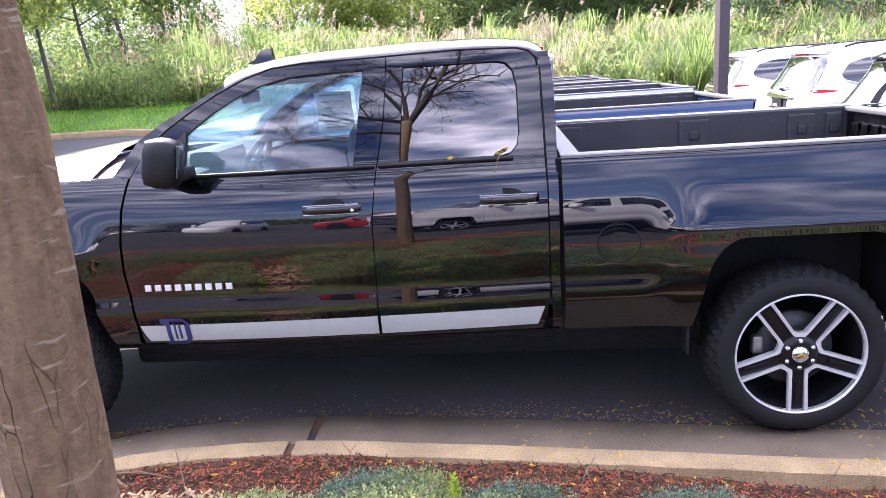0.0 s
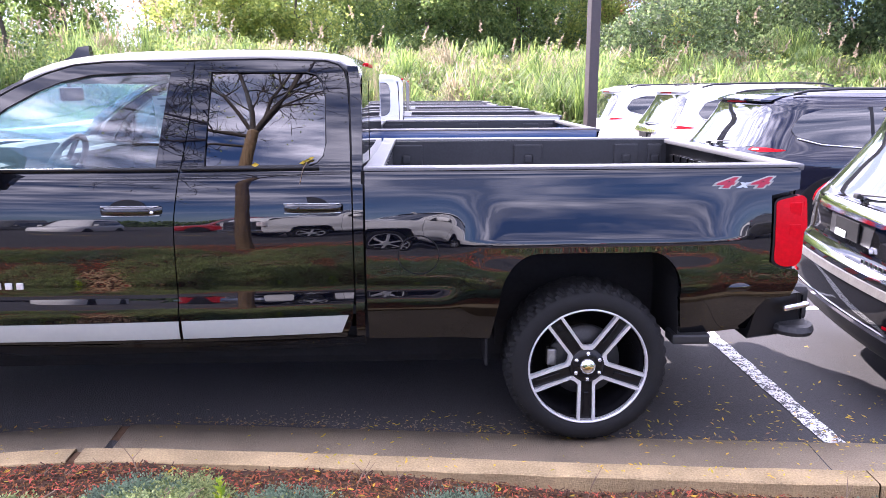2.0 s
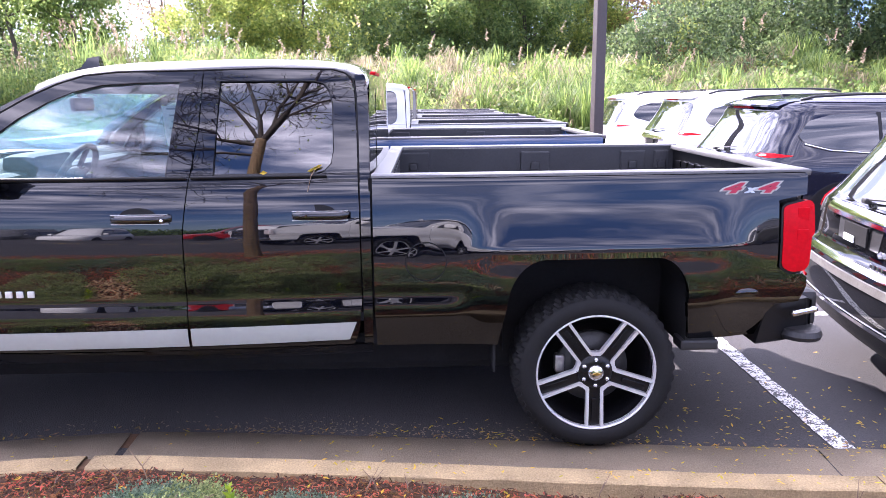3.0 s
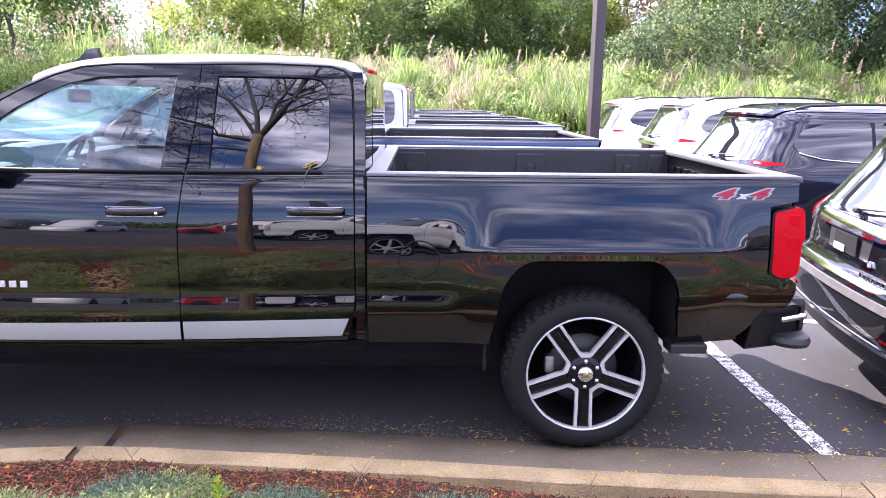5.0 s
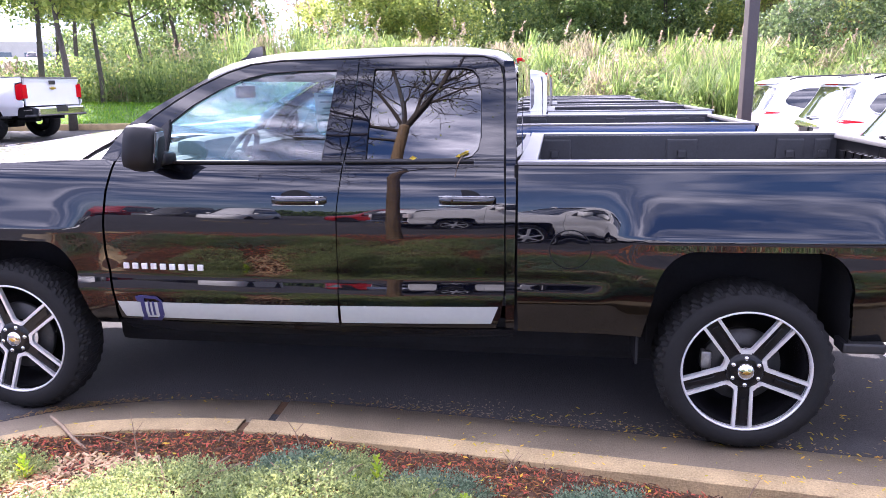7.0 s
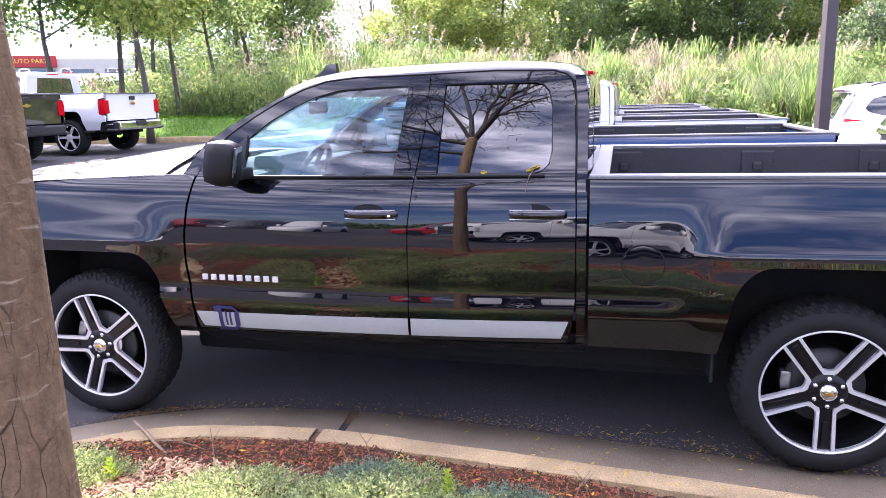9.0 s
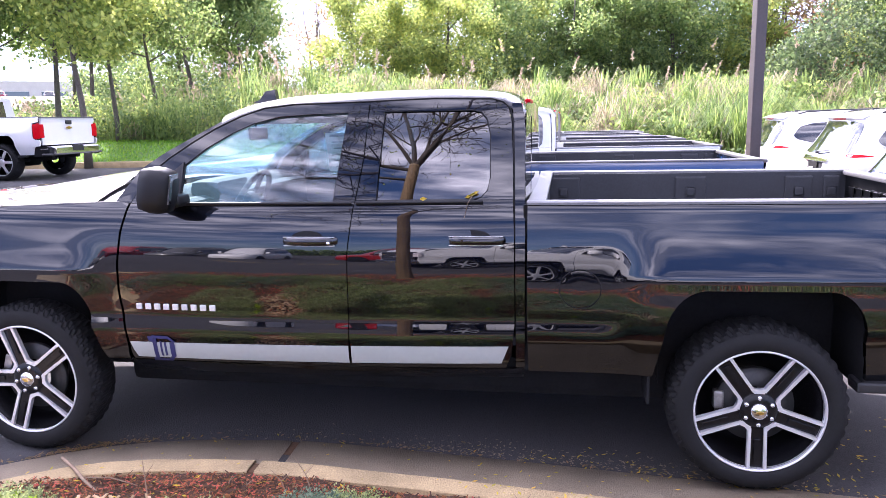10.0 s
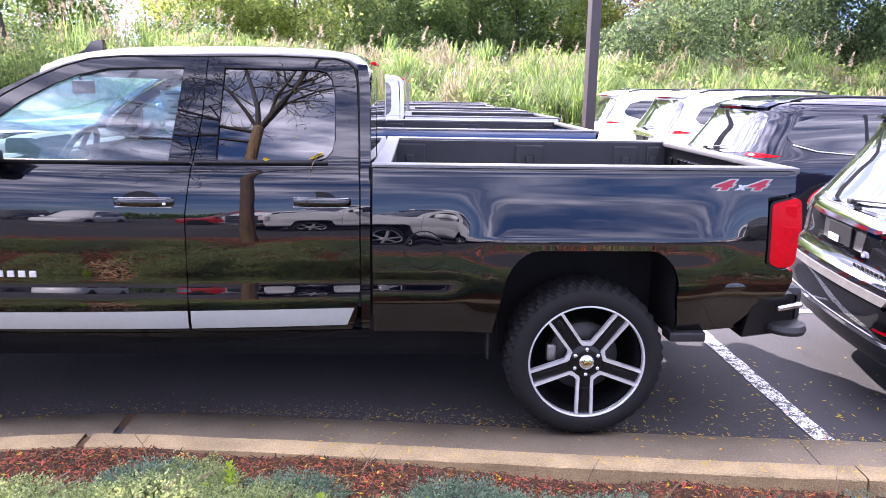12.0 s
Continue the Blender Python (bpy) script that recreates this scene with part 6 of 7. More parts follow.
# creepers and weeds in hummocks over the bank
for name, material, count, seed, cut in (("creepers", L_REED, 70000, 61, 0.0), ("creepers", L_TREE, 42000, 62, 0.05), ("creepers", L_YELLOW, 34000, 63, 0.1), ("creepers", L_TREEDARK, 24000, 67, 0.1)):
    r2 = random.Random(seed)
    vs, fs = [], []
    while len(fs) < count:
        x, y = r2.uniform(-24, 40), r2.uniform(19.2, 29)
        hump = noise.noise((x * 0.45, y * 0.45, seed * 1.7))
        if hump < cut - 0.15:
            continue
        z = slope(x, 0) + 0.04 + bank_rise(x) * smooth01(19.3, 27.1, y) + (0.25 + 2.1 * max(0.0, hump + 0.15)) * r2.random() ** 0.6
        leaf(vs, fs, Vector((x, y, z)), r2.uniform(0.09, 0.22), r2)
    soup(name, vs, fs, material, "bright leafy creepers and weeds over the bank", "creepers", "stuff")
r2 = random.Random(64)
for material, count, seed in ((L_TREE, 30000, 64), (L_TREEDARK, 16000, 65), (L_YELLOW, 9000, 66)):
    r2 = random.Random(seed)
    vs, fs = [], []
    while len(fs) < count:
        x, y = r2.uniform(-26, -3.5), r2.uniform(19.3, 25)
        hump = (1.7 + 1.9 * noise.noise((x * 0.5, y * 0.5, 8.0))) * (1 - 0.2 * smooth01(-9.5, -14, x))
        if hump < 0.5:
            continue
        z = slope(x, 0) + 0.1 + hump * r2.random() ** 0.7
        leaf(vs, fs, Vector((x, y, z)), r2.uniform(0.07, 0.18), r2)
    soup("hedge_shrubs", vs, fs, material, "dense leafy shrubs behind the lawn", "shrubs", "stuff")
# arching tufts of tall grass
for material, n_tuft, seed in ((L_REED, 520, 71), (L_REEDDRY, 240, 72)):
    r2 = random.Random(seed)
    vs, fs = [], []
    for k in range(n_tuft):
        x, y = r2.uniform(-16, 40), r2.uniform(19.6, 27.5)
        z = slope(x, 0) + 0.04 + bank_rise(x) * smooth01(19.3, 27.1, y)
        ln = r2.uniform(0.9, 2.2) * (0.75 + 0.6 * abs(noise.noise((x * 0.3, y * 0.3, 2))))
        side = r2.uniform(0, 6.28)
        for j in range(70):
            az = side + r2.gauss(0, 1.0)
            d = Vector((math.cos(az), math.sin(az), 0))
            s = Vector((-d.y, d.x, 0)) * 0.014
            up, out = ln * r2.uniform(0.6, 1.0), ln * r2.uniform(0.3, 0.85)
            p = Vector((x + r2.gauss(0, 0.12), y + r2.gauss(0, 0.12), z))
            q1, q2, q3 = p + d * out * 0.2 + Vector((0, 0, up * 0.65)), p + d * out * 0.55 + Vector((0, 0, up)), p + d * out + Vector((0, 0, up * 0.72))
            b = len(vs)
            vs += [p - s, p + s, q1 + s, q1 - s, q2 + s * 0.8, q2 - s * 0.8, q3]
            fs += [(b, b + 1, b + 2, b + 3), (b + 3, b + 2, b + 4, b + 5), (b + 5, b + 4, b + 6)]
    soup("grass_tufts", vs, fs, material, "arching tufts of tall grass on the bank", "grass", "stuff")
r2 = random.Random(5)
vs, fs = [], []
for k in range(150):
    x = r2.choice((r2.uniform(-22, 0), r2.uniform(-22, -4), r2.uniform(0, 38)))
    y = r2.uniform(20, 25)
    z = slope(x, 0) + bank_rise(x) * smooth01(19.3, 27.1, y) + r2.uniform(2.1, 3.1) * (1 - 0.45 * smooth01(-9, -14, x))
    az = r2.uniform(0, 6.28)
    for j in range(26):
        s = j / 26
        p = Vector((x, y, z + 0.42 * s)) + Vector((math.cos(az), math.sin(az), 0)) * 0.16 * s * s
        leaf(vs, fs, p + Vector((r2.gauss(0, 0.035), r2.gauss(0, 0.035), 0)) * (1.2 - s), 0.09, r2)
soup("reed_plumes", vs, fs, L_PLUME, "pale feathery reed plumes over the reeds", "reed plumes", "stuff")
r2 = random.Random(6)
vs, fs = [], []
while len(fs) < 60000:
    x, v = r2.uniform(-24, 0), r2.uniform(0, 0.42)
    y = lawn_edge(x) + 14 * v
    if y > 19.6:
        continue
    z = slope(x, 0) + 0.15 + 0.45 * smooth01(0.0, 0.32, v) + 0.05 * noise.noise((x * 0.6, v * 5, 2))
    blade(vs, fs, Vector((x, y, z)), r2.uniform(0.04, 0.10), 0.014, r2.uniform(0.2, 0.8), r2.uniform(0, 6.28), r2)
soup("lawn_grass", vs, fs, L_LAWN, "short bright lawn grass", "grass", "stuff")

# ---- the planting bed close by ----
r3 = random.Random(21)


def chip_field(name, material, count, seed, x0, x1, y0, y1, size, label, keep=lambda x, y: True):
    """Flat splinters of bark lying anyhow."""
    r = random.Random(seed)
    vs, fs = [], []
    while len(fs) < count * 5:
        x, y = r.uniform(x0, x1), r.uniform(y0, y1)
        if y > kerb_y(x) - 0.655 or not keep(x, y):
            continue
        c = Vector((x, y, bed_z(x, y) + r.uniform(0.002, 0.02)))
        ln, wd, th = r.uniform(0.5, 1.6) * size, r.uniform(0.18, 0.4) * size, 0.1 * size
        m3 = Euler((r.gauss(0, 0.35), r.gauss(0, 0.35), r.uniform(0, 6.28))).to_matrix()
        b = len(vs)
        for dx, dy, dz in ((-1, -0.6, 0), (0.9, -1, 0), (1, 0.7, 0), (-0.9, 1, 0), (-0.9, -0.5, 1), (0.8, -0.9, 1), (0.9, 0.6, 1), (-0.8, 0.9, 1)):
            vs.append(c + m3 @ Vector((dx * ln / 2, dy * wd / 2, dz * th)))
        fs += [(b + 4, b + 5, b + 6, b + 7), (b, b + 1, b + 5, b + 4), (b + 1, b + 2, b + 6, b + 5), (b + 2, b + 3, b + 7, b + 6), (b + 3, b, b + 4, b + 7)]
    soup(name, vs, fs, material, label, "mulch", "stuff")


chip_field("mulch_chips", M_CHIP, 30000, 31, -0.4, 5.6, -1.55, -0.2, 0.0175, "red-brown bark mulch chips in the bed")
chip_field("mulch_chips", M_SOIL, 15000, 32, -0.4, 5.6, -1.55, -0.2, 0.024, "dark rotted bark pieces in the bed")
# an oval of paler chips paints the sunlit patch on the mulch
chip_field("bark_shreds", M_STRAW, 1000, 33, 0.5, 1.5, -1.6, -0.55, 0.045, "bark shreds coloured paler for a sunlit patch of the bed", keep=lambda x, y: (x - 1.0) ** 2 / 0.10 + (y + 1.05) ** 2 / 0.12 < 1.3)
chip_field("mulch_chips", M_CHIP, 9000, 34, -1.5, 7, -2.95, -1.55, 0.034, "red-brown bark mulch chips in the bed")


def leaf_litter(name, material, count, seed, place, size, label):
    r = random.Random(seed)
    vs, fs = [], []
    for k in range(count):
        x, y, z = place(r)
        s = size * r.uniform(0.6, 1.4)
        a = r.uniform(0, 6.28)
        u, w = Vector((math.cos(a), math.sin(a), r.uniform(-0.25, 0.25))) * s / 2, Vector((-math.sin(a), math.cos(a), r.uniform(-0.2, 0.2))) * s * 0.17
        p = Vector((x, y, z + 0.004 + 0.12 * s))
        b = len(vs)
        vs += [p - u, p + w, p + u, p - w]
        fs.append((b, b + 1, b + 2, b + 3))
    soup(name, vs, fs, material, label, "leaves", "stuff")


def on_gutter(r):
    x = r.choice((r.uniform(0.2, 6.0), r.uniform(2.2, 6.0), r.gauss(4.9, 0.4)))
    off = r.choice((r.uniform(0.0, 0.48), r.uniform(0.53, 0.62), r.gauss(0.0, 0.05)))
    return (x, kerb_y(x) - off, 0.151 if off > 0.5 else 0.006)


def on_asphalt(r):
    x = r.choice((r.uniform(2.6, 7.0), r.uniform(3.8, 6.5)))
    return (x, kerb_y(x) + abs(r.gauss(0, 0.12 + 0.4 * smooth01(3.4, 4.2, x))), 0.0)


def on_bed(r):
    x = r.uniform(0.0, 5.5)
    y = kerb_y(x) - 0.66 - abs(r.gauss(0, 0.35))
    return (x, y, bed_z(x, y) + 0.012)


leaf_litter("fallen_leaves", L_FALLEN, 480, 41, on_gutter, 0.022, "small yellow fallen leaves on the gutter and kerb")
leaf_litter("fallen_leaves", L_FALLEN, 380, 42, on_asphalt, 0.026, "small yellow fallen leaves on the asphalt")
leaf_litter("fallen_leaves", L_FALLEN, 300, 43, on_bed, 0.027, "yellow and orange fallen leaves on the mulch")
leaf_litter("fallen_leaves", L_BROWN, 400, 44, on_bed, 0.028, "brown fallen leaves on the mulch")
leaf_litter("fallen_leaves", L_BROWN, 380, 46, lambda r: (lambda x: (x, kerb_y(x) + abs(r.gauss(0, 0.035)), 0.004))(r.choice((r.gauss(0.25, 0.18), r.uniform(0.0, 5.4)))), 0.030, "brown leaf debris along the gutter edge")
leaf_litter("grit", M_GUTTER, 520, 45, lambda r: (lambda x: (x, kerb_y(x) + 0.02 + abs(r.gauss(0, 0.09)), -0.003))(r.choice((r.gauss(2.2, 0.35), r.gauss(3.1, 0.4), r.uniform(0.2, 4.4)))), 0.020, "loose grit and broken asphalt along the gutter")


def juniper(x, y, rx, ry, h, material, count, seed, label):
    """A low spreading shrub: short twigs thick with tiny scale leaves."""
    r = random.Random(seed)
    t = thing("juniper_shrub", label, "shrub", pose(x, y, bed_z(x, y)), "low junipers in the bed")
    vs, fs = [], []
    bm = bmesh.new()
    for k in range(14):
        a = r.uniform(0, 6.28)
        e = Vector((rx * 0.85 * math.cos(a), ry * 0.85 * math.sin(a), h * r.uniform(0.2, 0.6)))
        tube(bm, [(0, 0, 0), e * 0.5 + Vector((0, 0, h * 0.2)), e], [0.007, 0.005, 0.002], 5)
    part("stem", bm, M_TWIG, t)
    n = count // 7
    for k in range(n):
        a, q = r.uniform(0, 6.28), math.sqrt(r.random())
        edge = 1 + 0.28 * noise.noise((math.cos(a) * 1.7 + seed, math.sin(a) * 1.7, 0.5))
        px, py = rx * q * edge * math.cos(a), ry * q * edge * math.sin(a)
        top = h * (1 - q ** 2.5) * (0.75 + 0.5 * noise.noise((px * 9 + seed, py * 9, 1))) + 0.01
        gz = bed_z(x + px, y + py) - bed_z(x, y)
        o = Vector((px, py, gz + top * r.uniform(0.35, 1.0)))
        az = a + r.gauss(0, 0.9)
        d = Vector((math.cos(az), math.sin(az), r.uniform(0.1, 0.9))).normalized()
        for j in range(9):
            p = o + d * 0.008 * j + Vector((r.gauss(0, 0.004), r.gauss(0, 0.004), r.gauss(0, 0.004)))
            b = len(vs)
            u = (d * 0.8 + Vector((r.gauss(0, 0.6), r.gauss(0, 0.6), r.gauss(0.2, 0.5)))).normalized() * 0.016 * (1.15 - 0.06 * j)
            w = u.cross(Vector((r.gauss(0, 1), r.gauss(0, 1), r.gauss(0, 1)))).normalized() * 0.0037
            vs += [p, p + u * 0.5 + w, p + u, p + u * 0.5 - w]
            fs.append((b, b + 1, b + 2, b + 3))
    soup("foliage", vs, fs, material, "", parent=t)
    return t


LIGHT, BLUE = "low juniper with pale green scaly foliage in the mulch", "low blue-green juniper with soft foliage in the mulch"
for i, (x, y, rx, ry, h, mt, cnt) in enumerate((
        (1.48, -1.12, 0.40, 0.30, 0.12, 0, 9500), (1.95, -1.05, 0.34, 0.28, 0.13, 0, 9000), (2.32, -1.10, 0.24, 0.24, 0.11, 0, 5500), (1.30, -1.45, 0.42, 0.30, 0.12, 0, 6000), (1.95, -1.45, 0.42, 0.30, 0.12, 0, 6000),
        (1.83, -0.80, 0.17, 0.13, 0.12, 1, 4200), (2.00, -0.76, 0.14, 0.12, 0.11, 0, 3000), (2.38, -0.84, 0.17, 0.09, 0.07, 1, 3000), (0.60, -1.00, 0.26, 0.20, 0.11, 0, 5500), (0.40, -1.25, 0.30, 0.24, 0.11, 0, 4000),
        (3.02, -0.92, 0.22, 0.15, 0.12, 1, 6000), (3.28, -1.02, 0.22, 0.14, 0.10, 1, 4500), (3.56, -0.97, 0.20, 0.12, 0.09, 1, 4500), (4.15, -1.02, 0.22, 0.14, 0.09, 1, 3500), (4.50, -1.00, 0.20, 0.12, 0.10, 1, 3500), (4.85, -1.08, 0.20, 0.14, 0.10, 0, 3000), (2.75, -1.20, 0.24, 0.18, 0.10, 0, 3500))):
    juniper(x, y, rx, ry, h, (L_JUNIPER, L_JUNIPERBLUE)[mt], cnt, 50 + i, (LIGHT, BLUE)[mt])

# low ground cover towards the drive
r6 = random.Random(3)
for i in range(26):
    x, y = -0.6 + 0.28 * i, r6.uniform(-2.05, -1.75)
    if abs(x - 1.79) + abs(y + 2.3) > 0.5:
        juniper(x, y, 0.36, 0.28, 0.15, (L_JUNIPERBLUE, L_TREEDARK, L_JUNIPER, L_TREE)[i % 4], 3600, 130 + i, "low spreading ground-cover juniper in the mulch")

for i in range(18):
    x, y = 2.9 + 0.26 * i, -1.42 - 0.3 * (i % 2)
    juniper(x, y, 0.34, 0.26, 0.12, (L_JUNIPERBLUE, L_TREEDARK, L_TREE)[i % 3], 3000, 230 + i, "low spreading ground-cover juniper in the mulch")

def weed(x, y, h, seed):
    r = random.Random(seed)
    t = thing("weed", "bright yellow-green weed sprout in the mulch", "weed", pose(x, y, bed_z(x, y)))
    bm = bmesh.new()
    tube(bm, [(0, 0, 0), (0.004, 0.002, h * 0.5), (0.0, 0.0, h)], [0.003, 0.0025, 0.001], 5)
    part("stem", bm, L_WEED, t)
    vs, fs = [], []
    for k in range(26):
        z = h * (0.1 + 0.9 * k / 26)
        a = k * 2.4
        ln = 0.055 * (1.1 - 0.75 * k / 26)
        d = Vector((math.cos(a), math.sin(a), 0.9)).normalized()
        s = Vector((-d.y, d.x, 0)).normalized() * 0.008
        b = len(vs)
        p = Vector((0, 0, z))
        vs += [p, p + d * ln * 0.5 + s, p + d * ln, p + d * ln * 0.5 - s]
        fs.append((b, b + 1, b + 2, b + 3))
    soup("leaves", vs, fs, L_WEED, "", parent=t)


for x, y, h, sd in ((2.16, -0.86, 0.15, 1), (2.08, -0.90, 0.07, 2), (0.83, -1.0, 0.11, 3), (0.66, -0.88, 0.08, 4), (2.86, -1.02, 0.09, 5), (2.50, -1.00, 0.08, 6), (2.02, -1.15, 0.05, 7)):
    weed(x, y, h, sd)

twig = thing("fallen_twig", "grey fallen twig lying across the kerb and mulch", "twig")
bm = bmesh.new()
tube(bm, [(0.44, -0.34, 0.165), (0.56, -0.43, 0.172), (0.68, -0.52, 0.16), (0.80, -0.60, 0.15), (0.86, -0.68, 0.13)], [0.009, 0.009, 0.008, 0.006, 0.004], 7)
part("stick", bm, M_TWIG, twig, smooth=True)
bm = bmesh.new()
tube(bm, [(0.66, -0.505, 0.165), (0.80, -0.50, 0.17), (0.95, -0.52, 0.15)], [0.004, 0.003, 0.002], 5)
part("side_shoot", bm, M_TWIG, twig, smooth=True)
r4 = random.Random(77)
for k in range(16):
    x = r4.uniform(0.9, 4.6)
    y = kerb_y(x) - 0.70 - abs(r4.gauss(0, 0.12))
    z = bed_z(x, y)
    st = thing("dry_stem", "thin dry bare stem standing in the mulch", "stem", pose(x, y, z), "dry stems in the bed")
    bm = bmesh.new()
    a, h = r4.uniform(0, 6.28), r4.uniform(0.06, 0.17)
    d = Vector((math.cos(a), math.sin(a), 0))
    tip = d * h * 0.5 + Vector((0, 0, h))
    tube(bm, [(0, 0, 0), d * h * 0.15 + Vector((0, 0, h * 0.5)), tip], [0.003, 0.0025, 0.001], 5)
    part("shoot", bm, M_TWIG, st)
    bm = bmesh.new()
    tube(bm, [d * h * 0.15 + Vector((0, 0, h * 0.5)), d * h * 0.1 + Vector((0.03, 0.02, h * 0.8))], [0.002, 0.001], 5)
    part("side_shoot", bm, M_TWIG, st)
cap = thing("valve_cap", "small round dark irrigation cap set in the mulch", "valve cap", pose(2.335, -0.70, bed_z(2.335, -0.70)))
bm = bmesh.new()
lathe(bm, [(0.001, 0.028), (0.026, 0.028), (0.032, 0.022), (0.033, -0.02)], axis="z", seg=24)
part("rim", bm, M_DISC, cap, smooth=True)
bm = bmesh.new()
lathe(bm, [(0.001, 0.0315), (0.018, 0.0315), (0.020, 0.028)], axis="z", seg=18)
part("lid", bm, M_PLASTIC, cap, smooth=True)

# leaves caught on the truck's window sill
for x, z, s in ((2.145, 1.352, 0.035),):
    vs, fs = [], []
    o = Vector((x, 1.0 + side_y(x, 1.33) - 0.016, z))
    vs += [o + Vector((-s / 2, 0, 0)), o + Vector((0, -0.004, 0.011)), o + Vector((s / 2, 0, 0.002)), o + Vector((0, -0.006, -0.008))]
    fs.append((0, 1, 2, 3))
    soup("fallen_leaf", vs, fs, L_FALLEN, "small yellow leaf caught on the window sill", "leaf")
sprig = thing("leaf_sprig", "yellow leaf with a long stalk stuck to the rear door", "leaf")
bm = bmesh.new()
tube(bm, [(2.335, 1.0 + side_y(2.335, 1.28) - 0.006, 1.265), (2.35, 1.0 + side_y(2.35, 1.33) - 0.018, 1.33), (2.375, 1.0 + side_y(2.37, 1.37) - 0.012, 1.372)], 0.0018, 5)
part("stalk", bm, M_TWIG, sprig)
vs, fs = [], []
for k, (dx, dz) in enumerate(((0.0, 0.0), (0.018, 0.008), (0.034, 0.016))):
    o = Vector((2.35 + dx, 1.0 + side_y(2.36, 1.36) - 0.018, 1.36 + dz))
    b = len(vs)
    vs += [o + Vector((-0.016, 0, -0.006)), o + Vector((0, 0, 0.007)), o + Vector((0.018, 0, 0.008)), o + Vector((0.004, 0, -0.006))]
    fs.append((b, b + 1, b + 2, b + 3))
soup("leaflets", vs, fs, L_FALLEN, "", parent=sprig)

# ---- the bare tree beside the camera ----
bare = thing("bare_tree", "nearly bare tree with grey-brown trunk in the mulch bed", "tree", pose(1.789, -2.299, 0.20))
bm = bmesh.new()
trunk = [(0.0, 0.0, -0.1), (0.0, 0.0, 0.05), (0.0, 0.0, 0.35), (0.0, 0.0, 0.9), (0.0, 0.0, 1.2), (-0.004, 0.0, 1.5), (-0.02, 0.0, 1.8), (-0.03, 0.01, 2.0), (0.01, 0.01, 2.25), (0.05, 0.0, 2.52)]
rad = [0.115, 0.086, 0.072, 0.067, 0.064, 0.063, 0.062, 0.066, 0.056, 0.052]
tube(bm, trunk, rad, 40)
bmesh.ops.subdivide_edges(bm, edges=[e for e in bm.edges if abs(e.verts[0].co.z - e.verts[1].co.z) > 0.1], cuts=10)
for v in bm.verts:
    c = Vector((v.co.x, v.co.y, 0))
    a = math.atan2(v.co.y, v.co.x)
    k = 0.006 * noise.noise((math.cos(a) * 2.6, math.sin(a) * 2.6, v.co.z * 1.7)) + 0.004 * noise.noise((math.cos(a) * 9, math.sin(a) * 9, v.co.z * 6))
    v.co += c.normalized() * k
part("trunk", bm, M_BARK, bare, smooth=True)
r5 = random.Random(12)
limb_bm = bmesh.new()
tips5 = []


def branch(p, d, ln, r, depth):
    n = 4
    pts, q = [p], p.copy()
    for k in range(n):
        d = (d + Vector((r5.gauss(0, 0.24), r5.gauss(0, 0.2), r5.gauss(0.02, 0.17)))).normalized()
        if q.y > -0.05:
            d.y = -abs(d.y)
        q = q + d * ln / n
        pts.append(q.copy())
    tube(limb_bm, pts, [r * (1 - 0.6 * k / n) for k in range(n + 1)], 8 if depth < 2 else 5, cap=False)
    if depth >= 3:
        tips5.append(q)
        return
    for k in range(5 if depth else 7):
        at = pts[r5.randint(1, n)]
        side = Vector((r5.gauss(0, 1), r5.gauss(0, 1), r5.gauss(0.2, 0.5))).normalized()
        branch(at, (d * 0.7 + side * 0.8).normalized(), ln * r5.uniform(0.4, 0.7), max(0.0035, r * r5.uniform(0.25, 0.45)), depth + 1)


for d, ln, r in (((0.74, -0.1, 0.66), 1.5, 0.036), ((-0.12, 0.0, 1.0), 1.1, 0.030), ((0.25, -0.4, 1.0), 1.2, 0.028), ((-0.45, -0.2, 0.8), 1.1, 0.022)):
    branch(Vector(trunk[-1]) - Vector((0, 0, 0.03)), Vector(d).normalized(), ln, r, 0)
for d, z, ln, r in (((-0.9, -0.15, 0.42), 2.46, 1.5, 0.020), ((-0.95, 0.1, 0.18), 2.34, 1.3, 0.014)):
    branch(Vector((0.03, 0.0, z)), Vector(d).normalized(), ln, r, 0)
part("limbs", limb_bm, M_LIMB, bare, smooth=True)
vs, fs = [], []
for k in range(500):
    leaf(vs, fs, r5.choice(tips5) + Vector((r5.gauss(0, 0.08), r5.gauss(0, 0.08), r5.gauss(0, 0.08))), 0.035, r5)
soup("last_leaves", vs, fs, L_YELLOW, "", parent=bare)

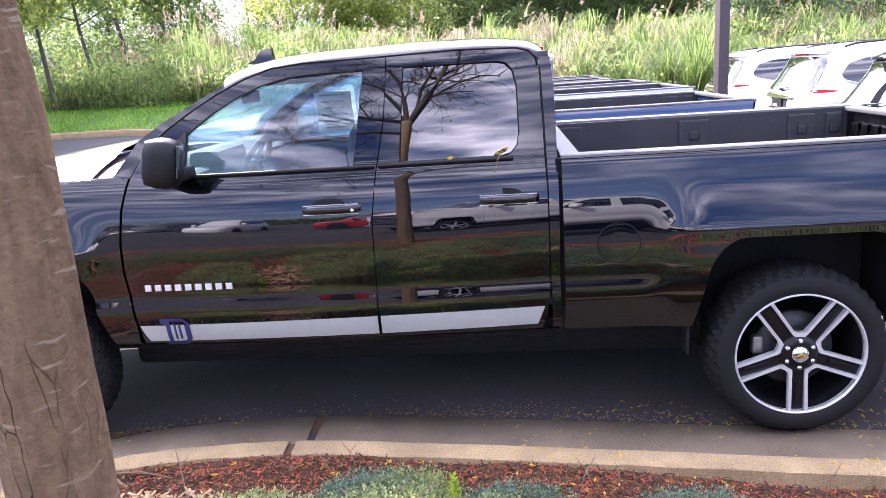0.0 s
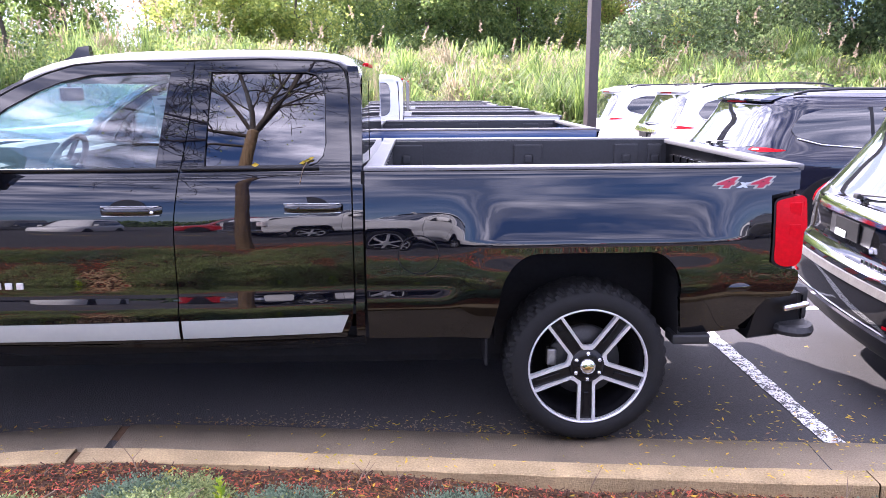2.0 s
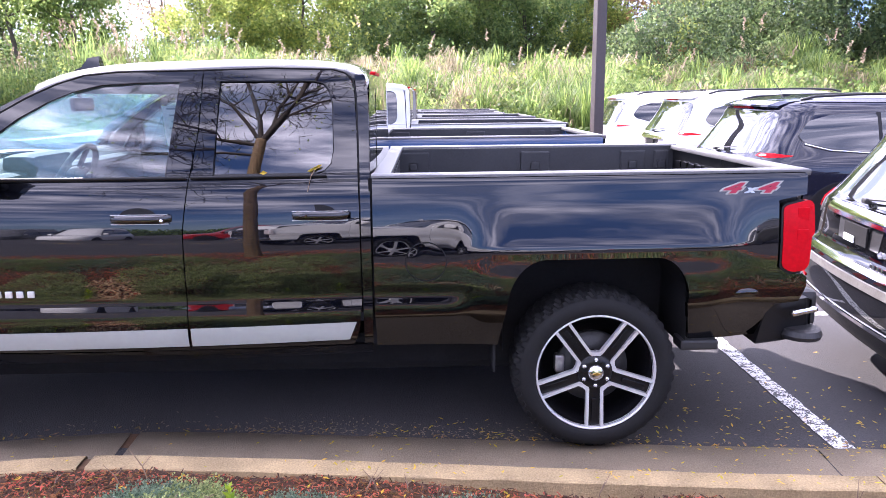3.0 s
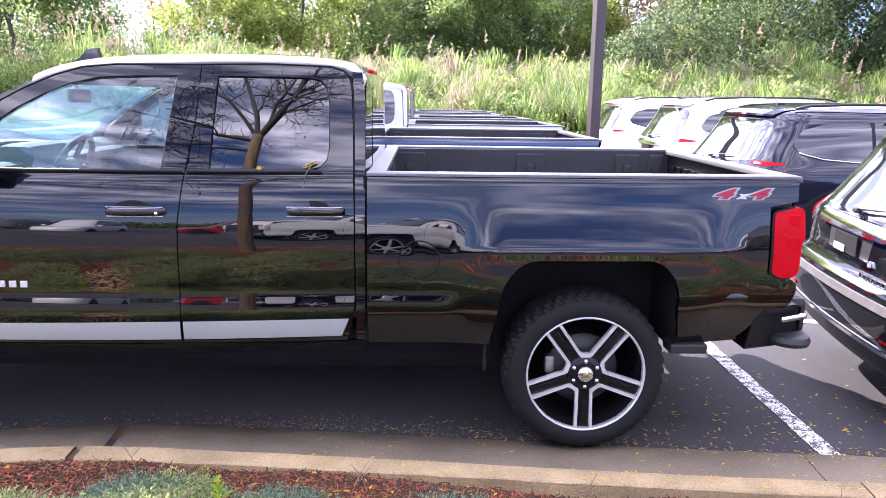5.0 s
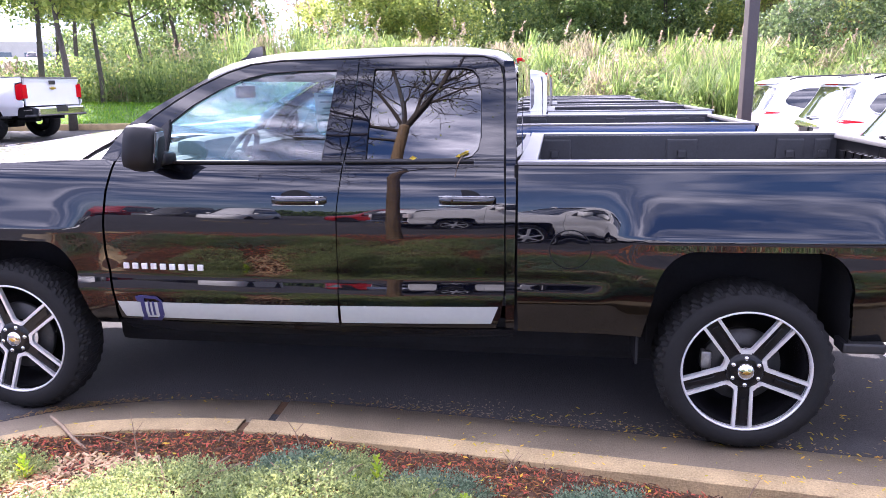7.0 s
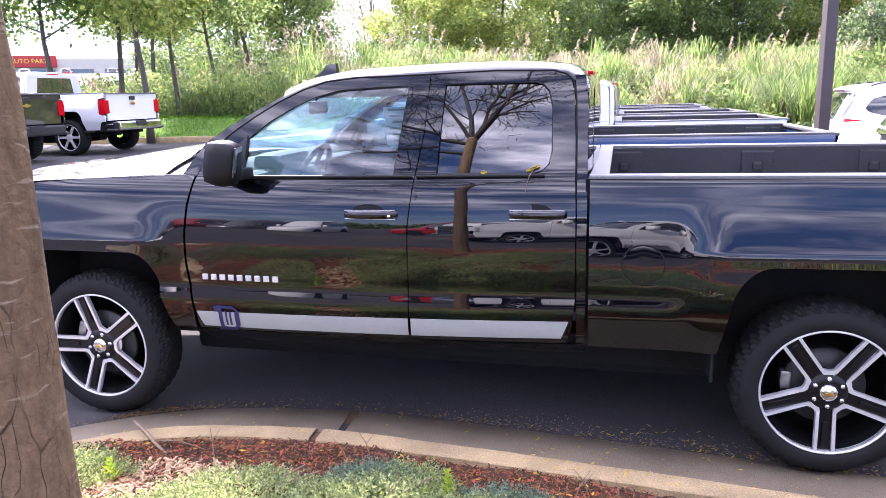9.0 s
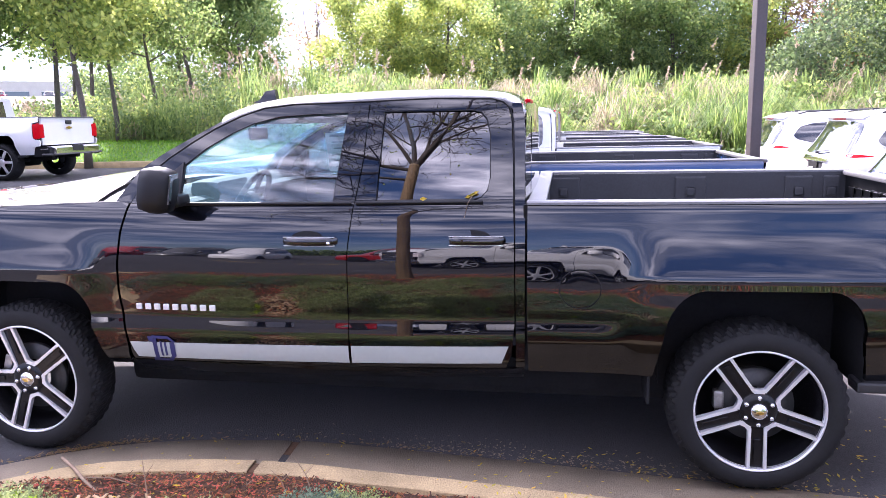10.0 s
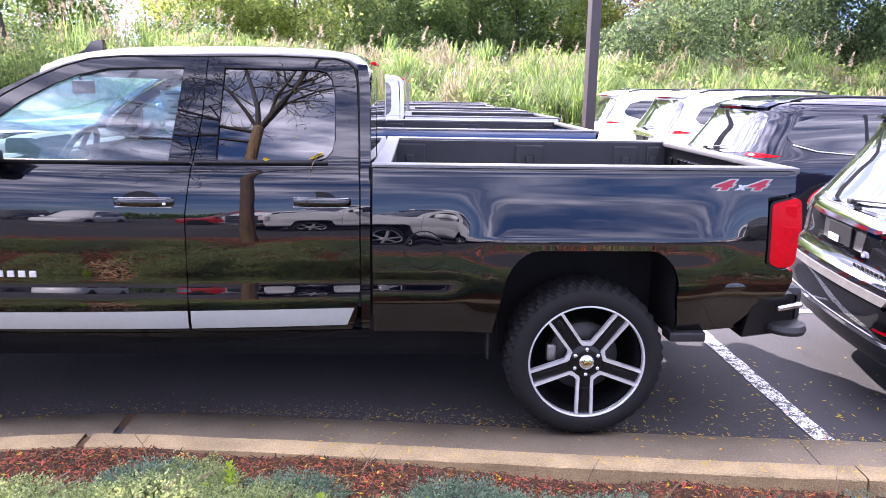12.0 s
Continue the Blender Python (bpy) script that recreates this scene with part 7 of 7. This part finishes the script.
# ---- behind the camera: road, parked vehicles, trees (seen mirrored in the paint) ----
bm = bmesh.new()
bk = [(0.0, -0.05), (0.0, 0.13), (0.02, 0.15), (0.14, 0.15), (0.16, 0.05)]
grid(bm, ramp(-2.3, 12, 30), range(5), lambda x, k: (x, BED_BACK - 0.14 + bk[k][0], bk[k][1]))
solo("road_kerb", bm, M_KERB, "concrete kerb between the bed and the road", kind="structure")
ACROSS = "vehicles parked across the road"
copy = copy_thing(lawn_white, pose(1.95, -7.6, 0, 0, 0, -30))
tagged(copy, "white pickup truck parked across the road", group=ACROSS)
red_suv = make_suv(pose(2.4, -17.5, 0, 0, 0, 176), M_RED, "red suv parked across the road", ACROSS, detail=False)
copy = copy_thing(white_suv, pose(13.0, -14.0, 0, 0, 0, 30))
tagged(copy, "white suv parked across the road", group=ACROSS)
grey_suv = make_suv(pose(8.6, -12.6, 0, 0, 0, 20), M_GREY, "grey suv parked across the road", ACROSS, detail=False)
for x, y, a, src, lab in ((-6.2, -19.5, 90, white_suv, "white suv parked across the road"), (-9.4, -20.0, 92, grey_suv, "grey suv parked across the road"), (-12.8, -20, 90, red_suv, "red suv parked across the road"), (14.6, -17, 88, red_suv, "red suv parked across the road"), (-16, -20.5, 90, white_suv, "white suv parked across the road")):
    tagged(copy_thing(src, pose(x, y, 0, 0, 0, a)), lab, group=ACROSS)
for x, y, a, src, lab in ((-108, 117, 130, white_suv, "white suv parked by the far shop"), (-103, 122, 128, red_suv, "red suv parked by the far shop"), (-97, 128, 131, grey_suv, "grey suv parked by the far shop"), (-113, 112, 130, grey_suv, "grey suv parked by the far shop"), (-91, 134, 129, white_suv, "white suv parked by the far shop")):
    tagged(copy_thing(src, pose(x, y, 7.34, 0, 0, a)), lab, group="vehicles by the far shop")
for material, count, seed in ((L_TREEDARK, 40000, 91), (L_TREE, 9000, 92)):
    r2 = random.Random(seed)
    vs, fs = [], []
    while len(fs) < count:
        x, y = r2.uniform(-70, 75), r2.uniform(-46, -41)
        top = 1.9 + 0.9 * noise.noise((x * 0.11, 0, 1.3)) + 0.6 * noise.noise((x * 0.5, y * 0.3, 5.7))
        leaf(vs, fs, Vector((x, y, top * r2.random() ** 0.8)), r2.uniform(0.3, 0.6), r2)
    soup("far_thicket", vs, fs, material, "dark green trees beyond the road", "thicket", "stuff")
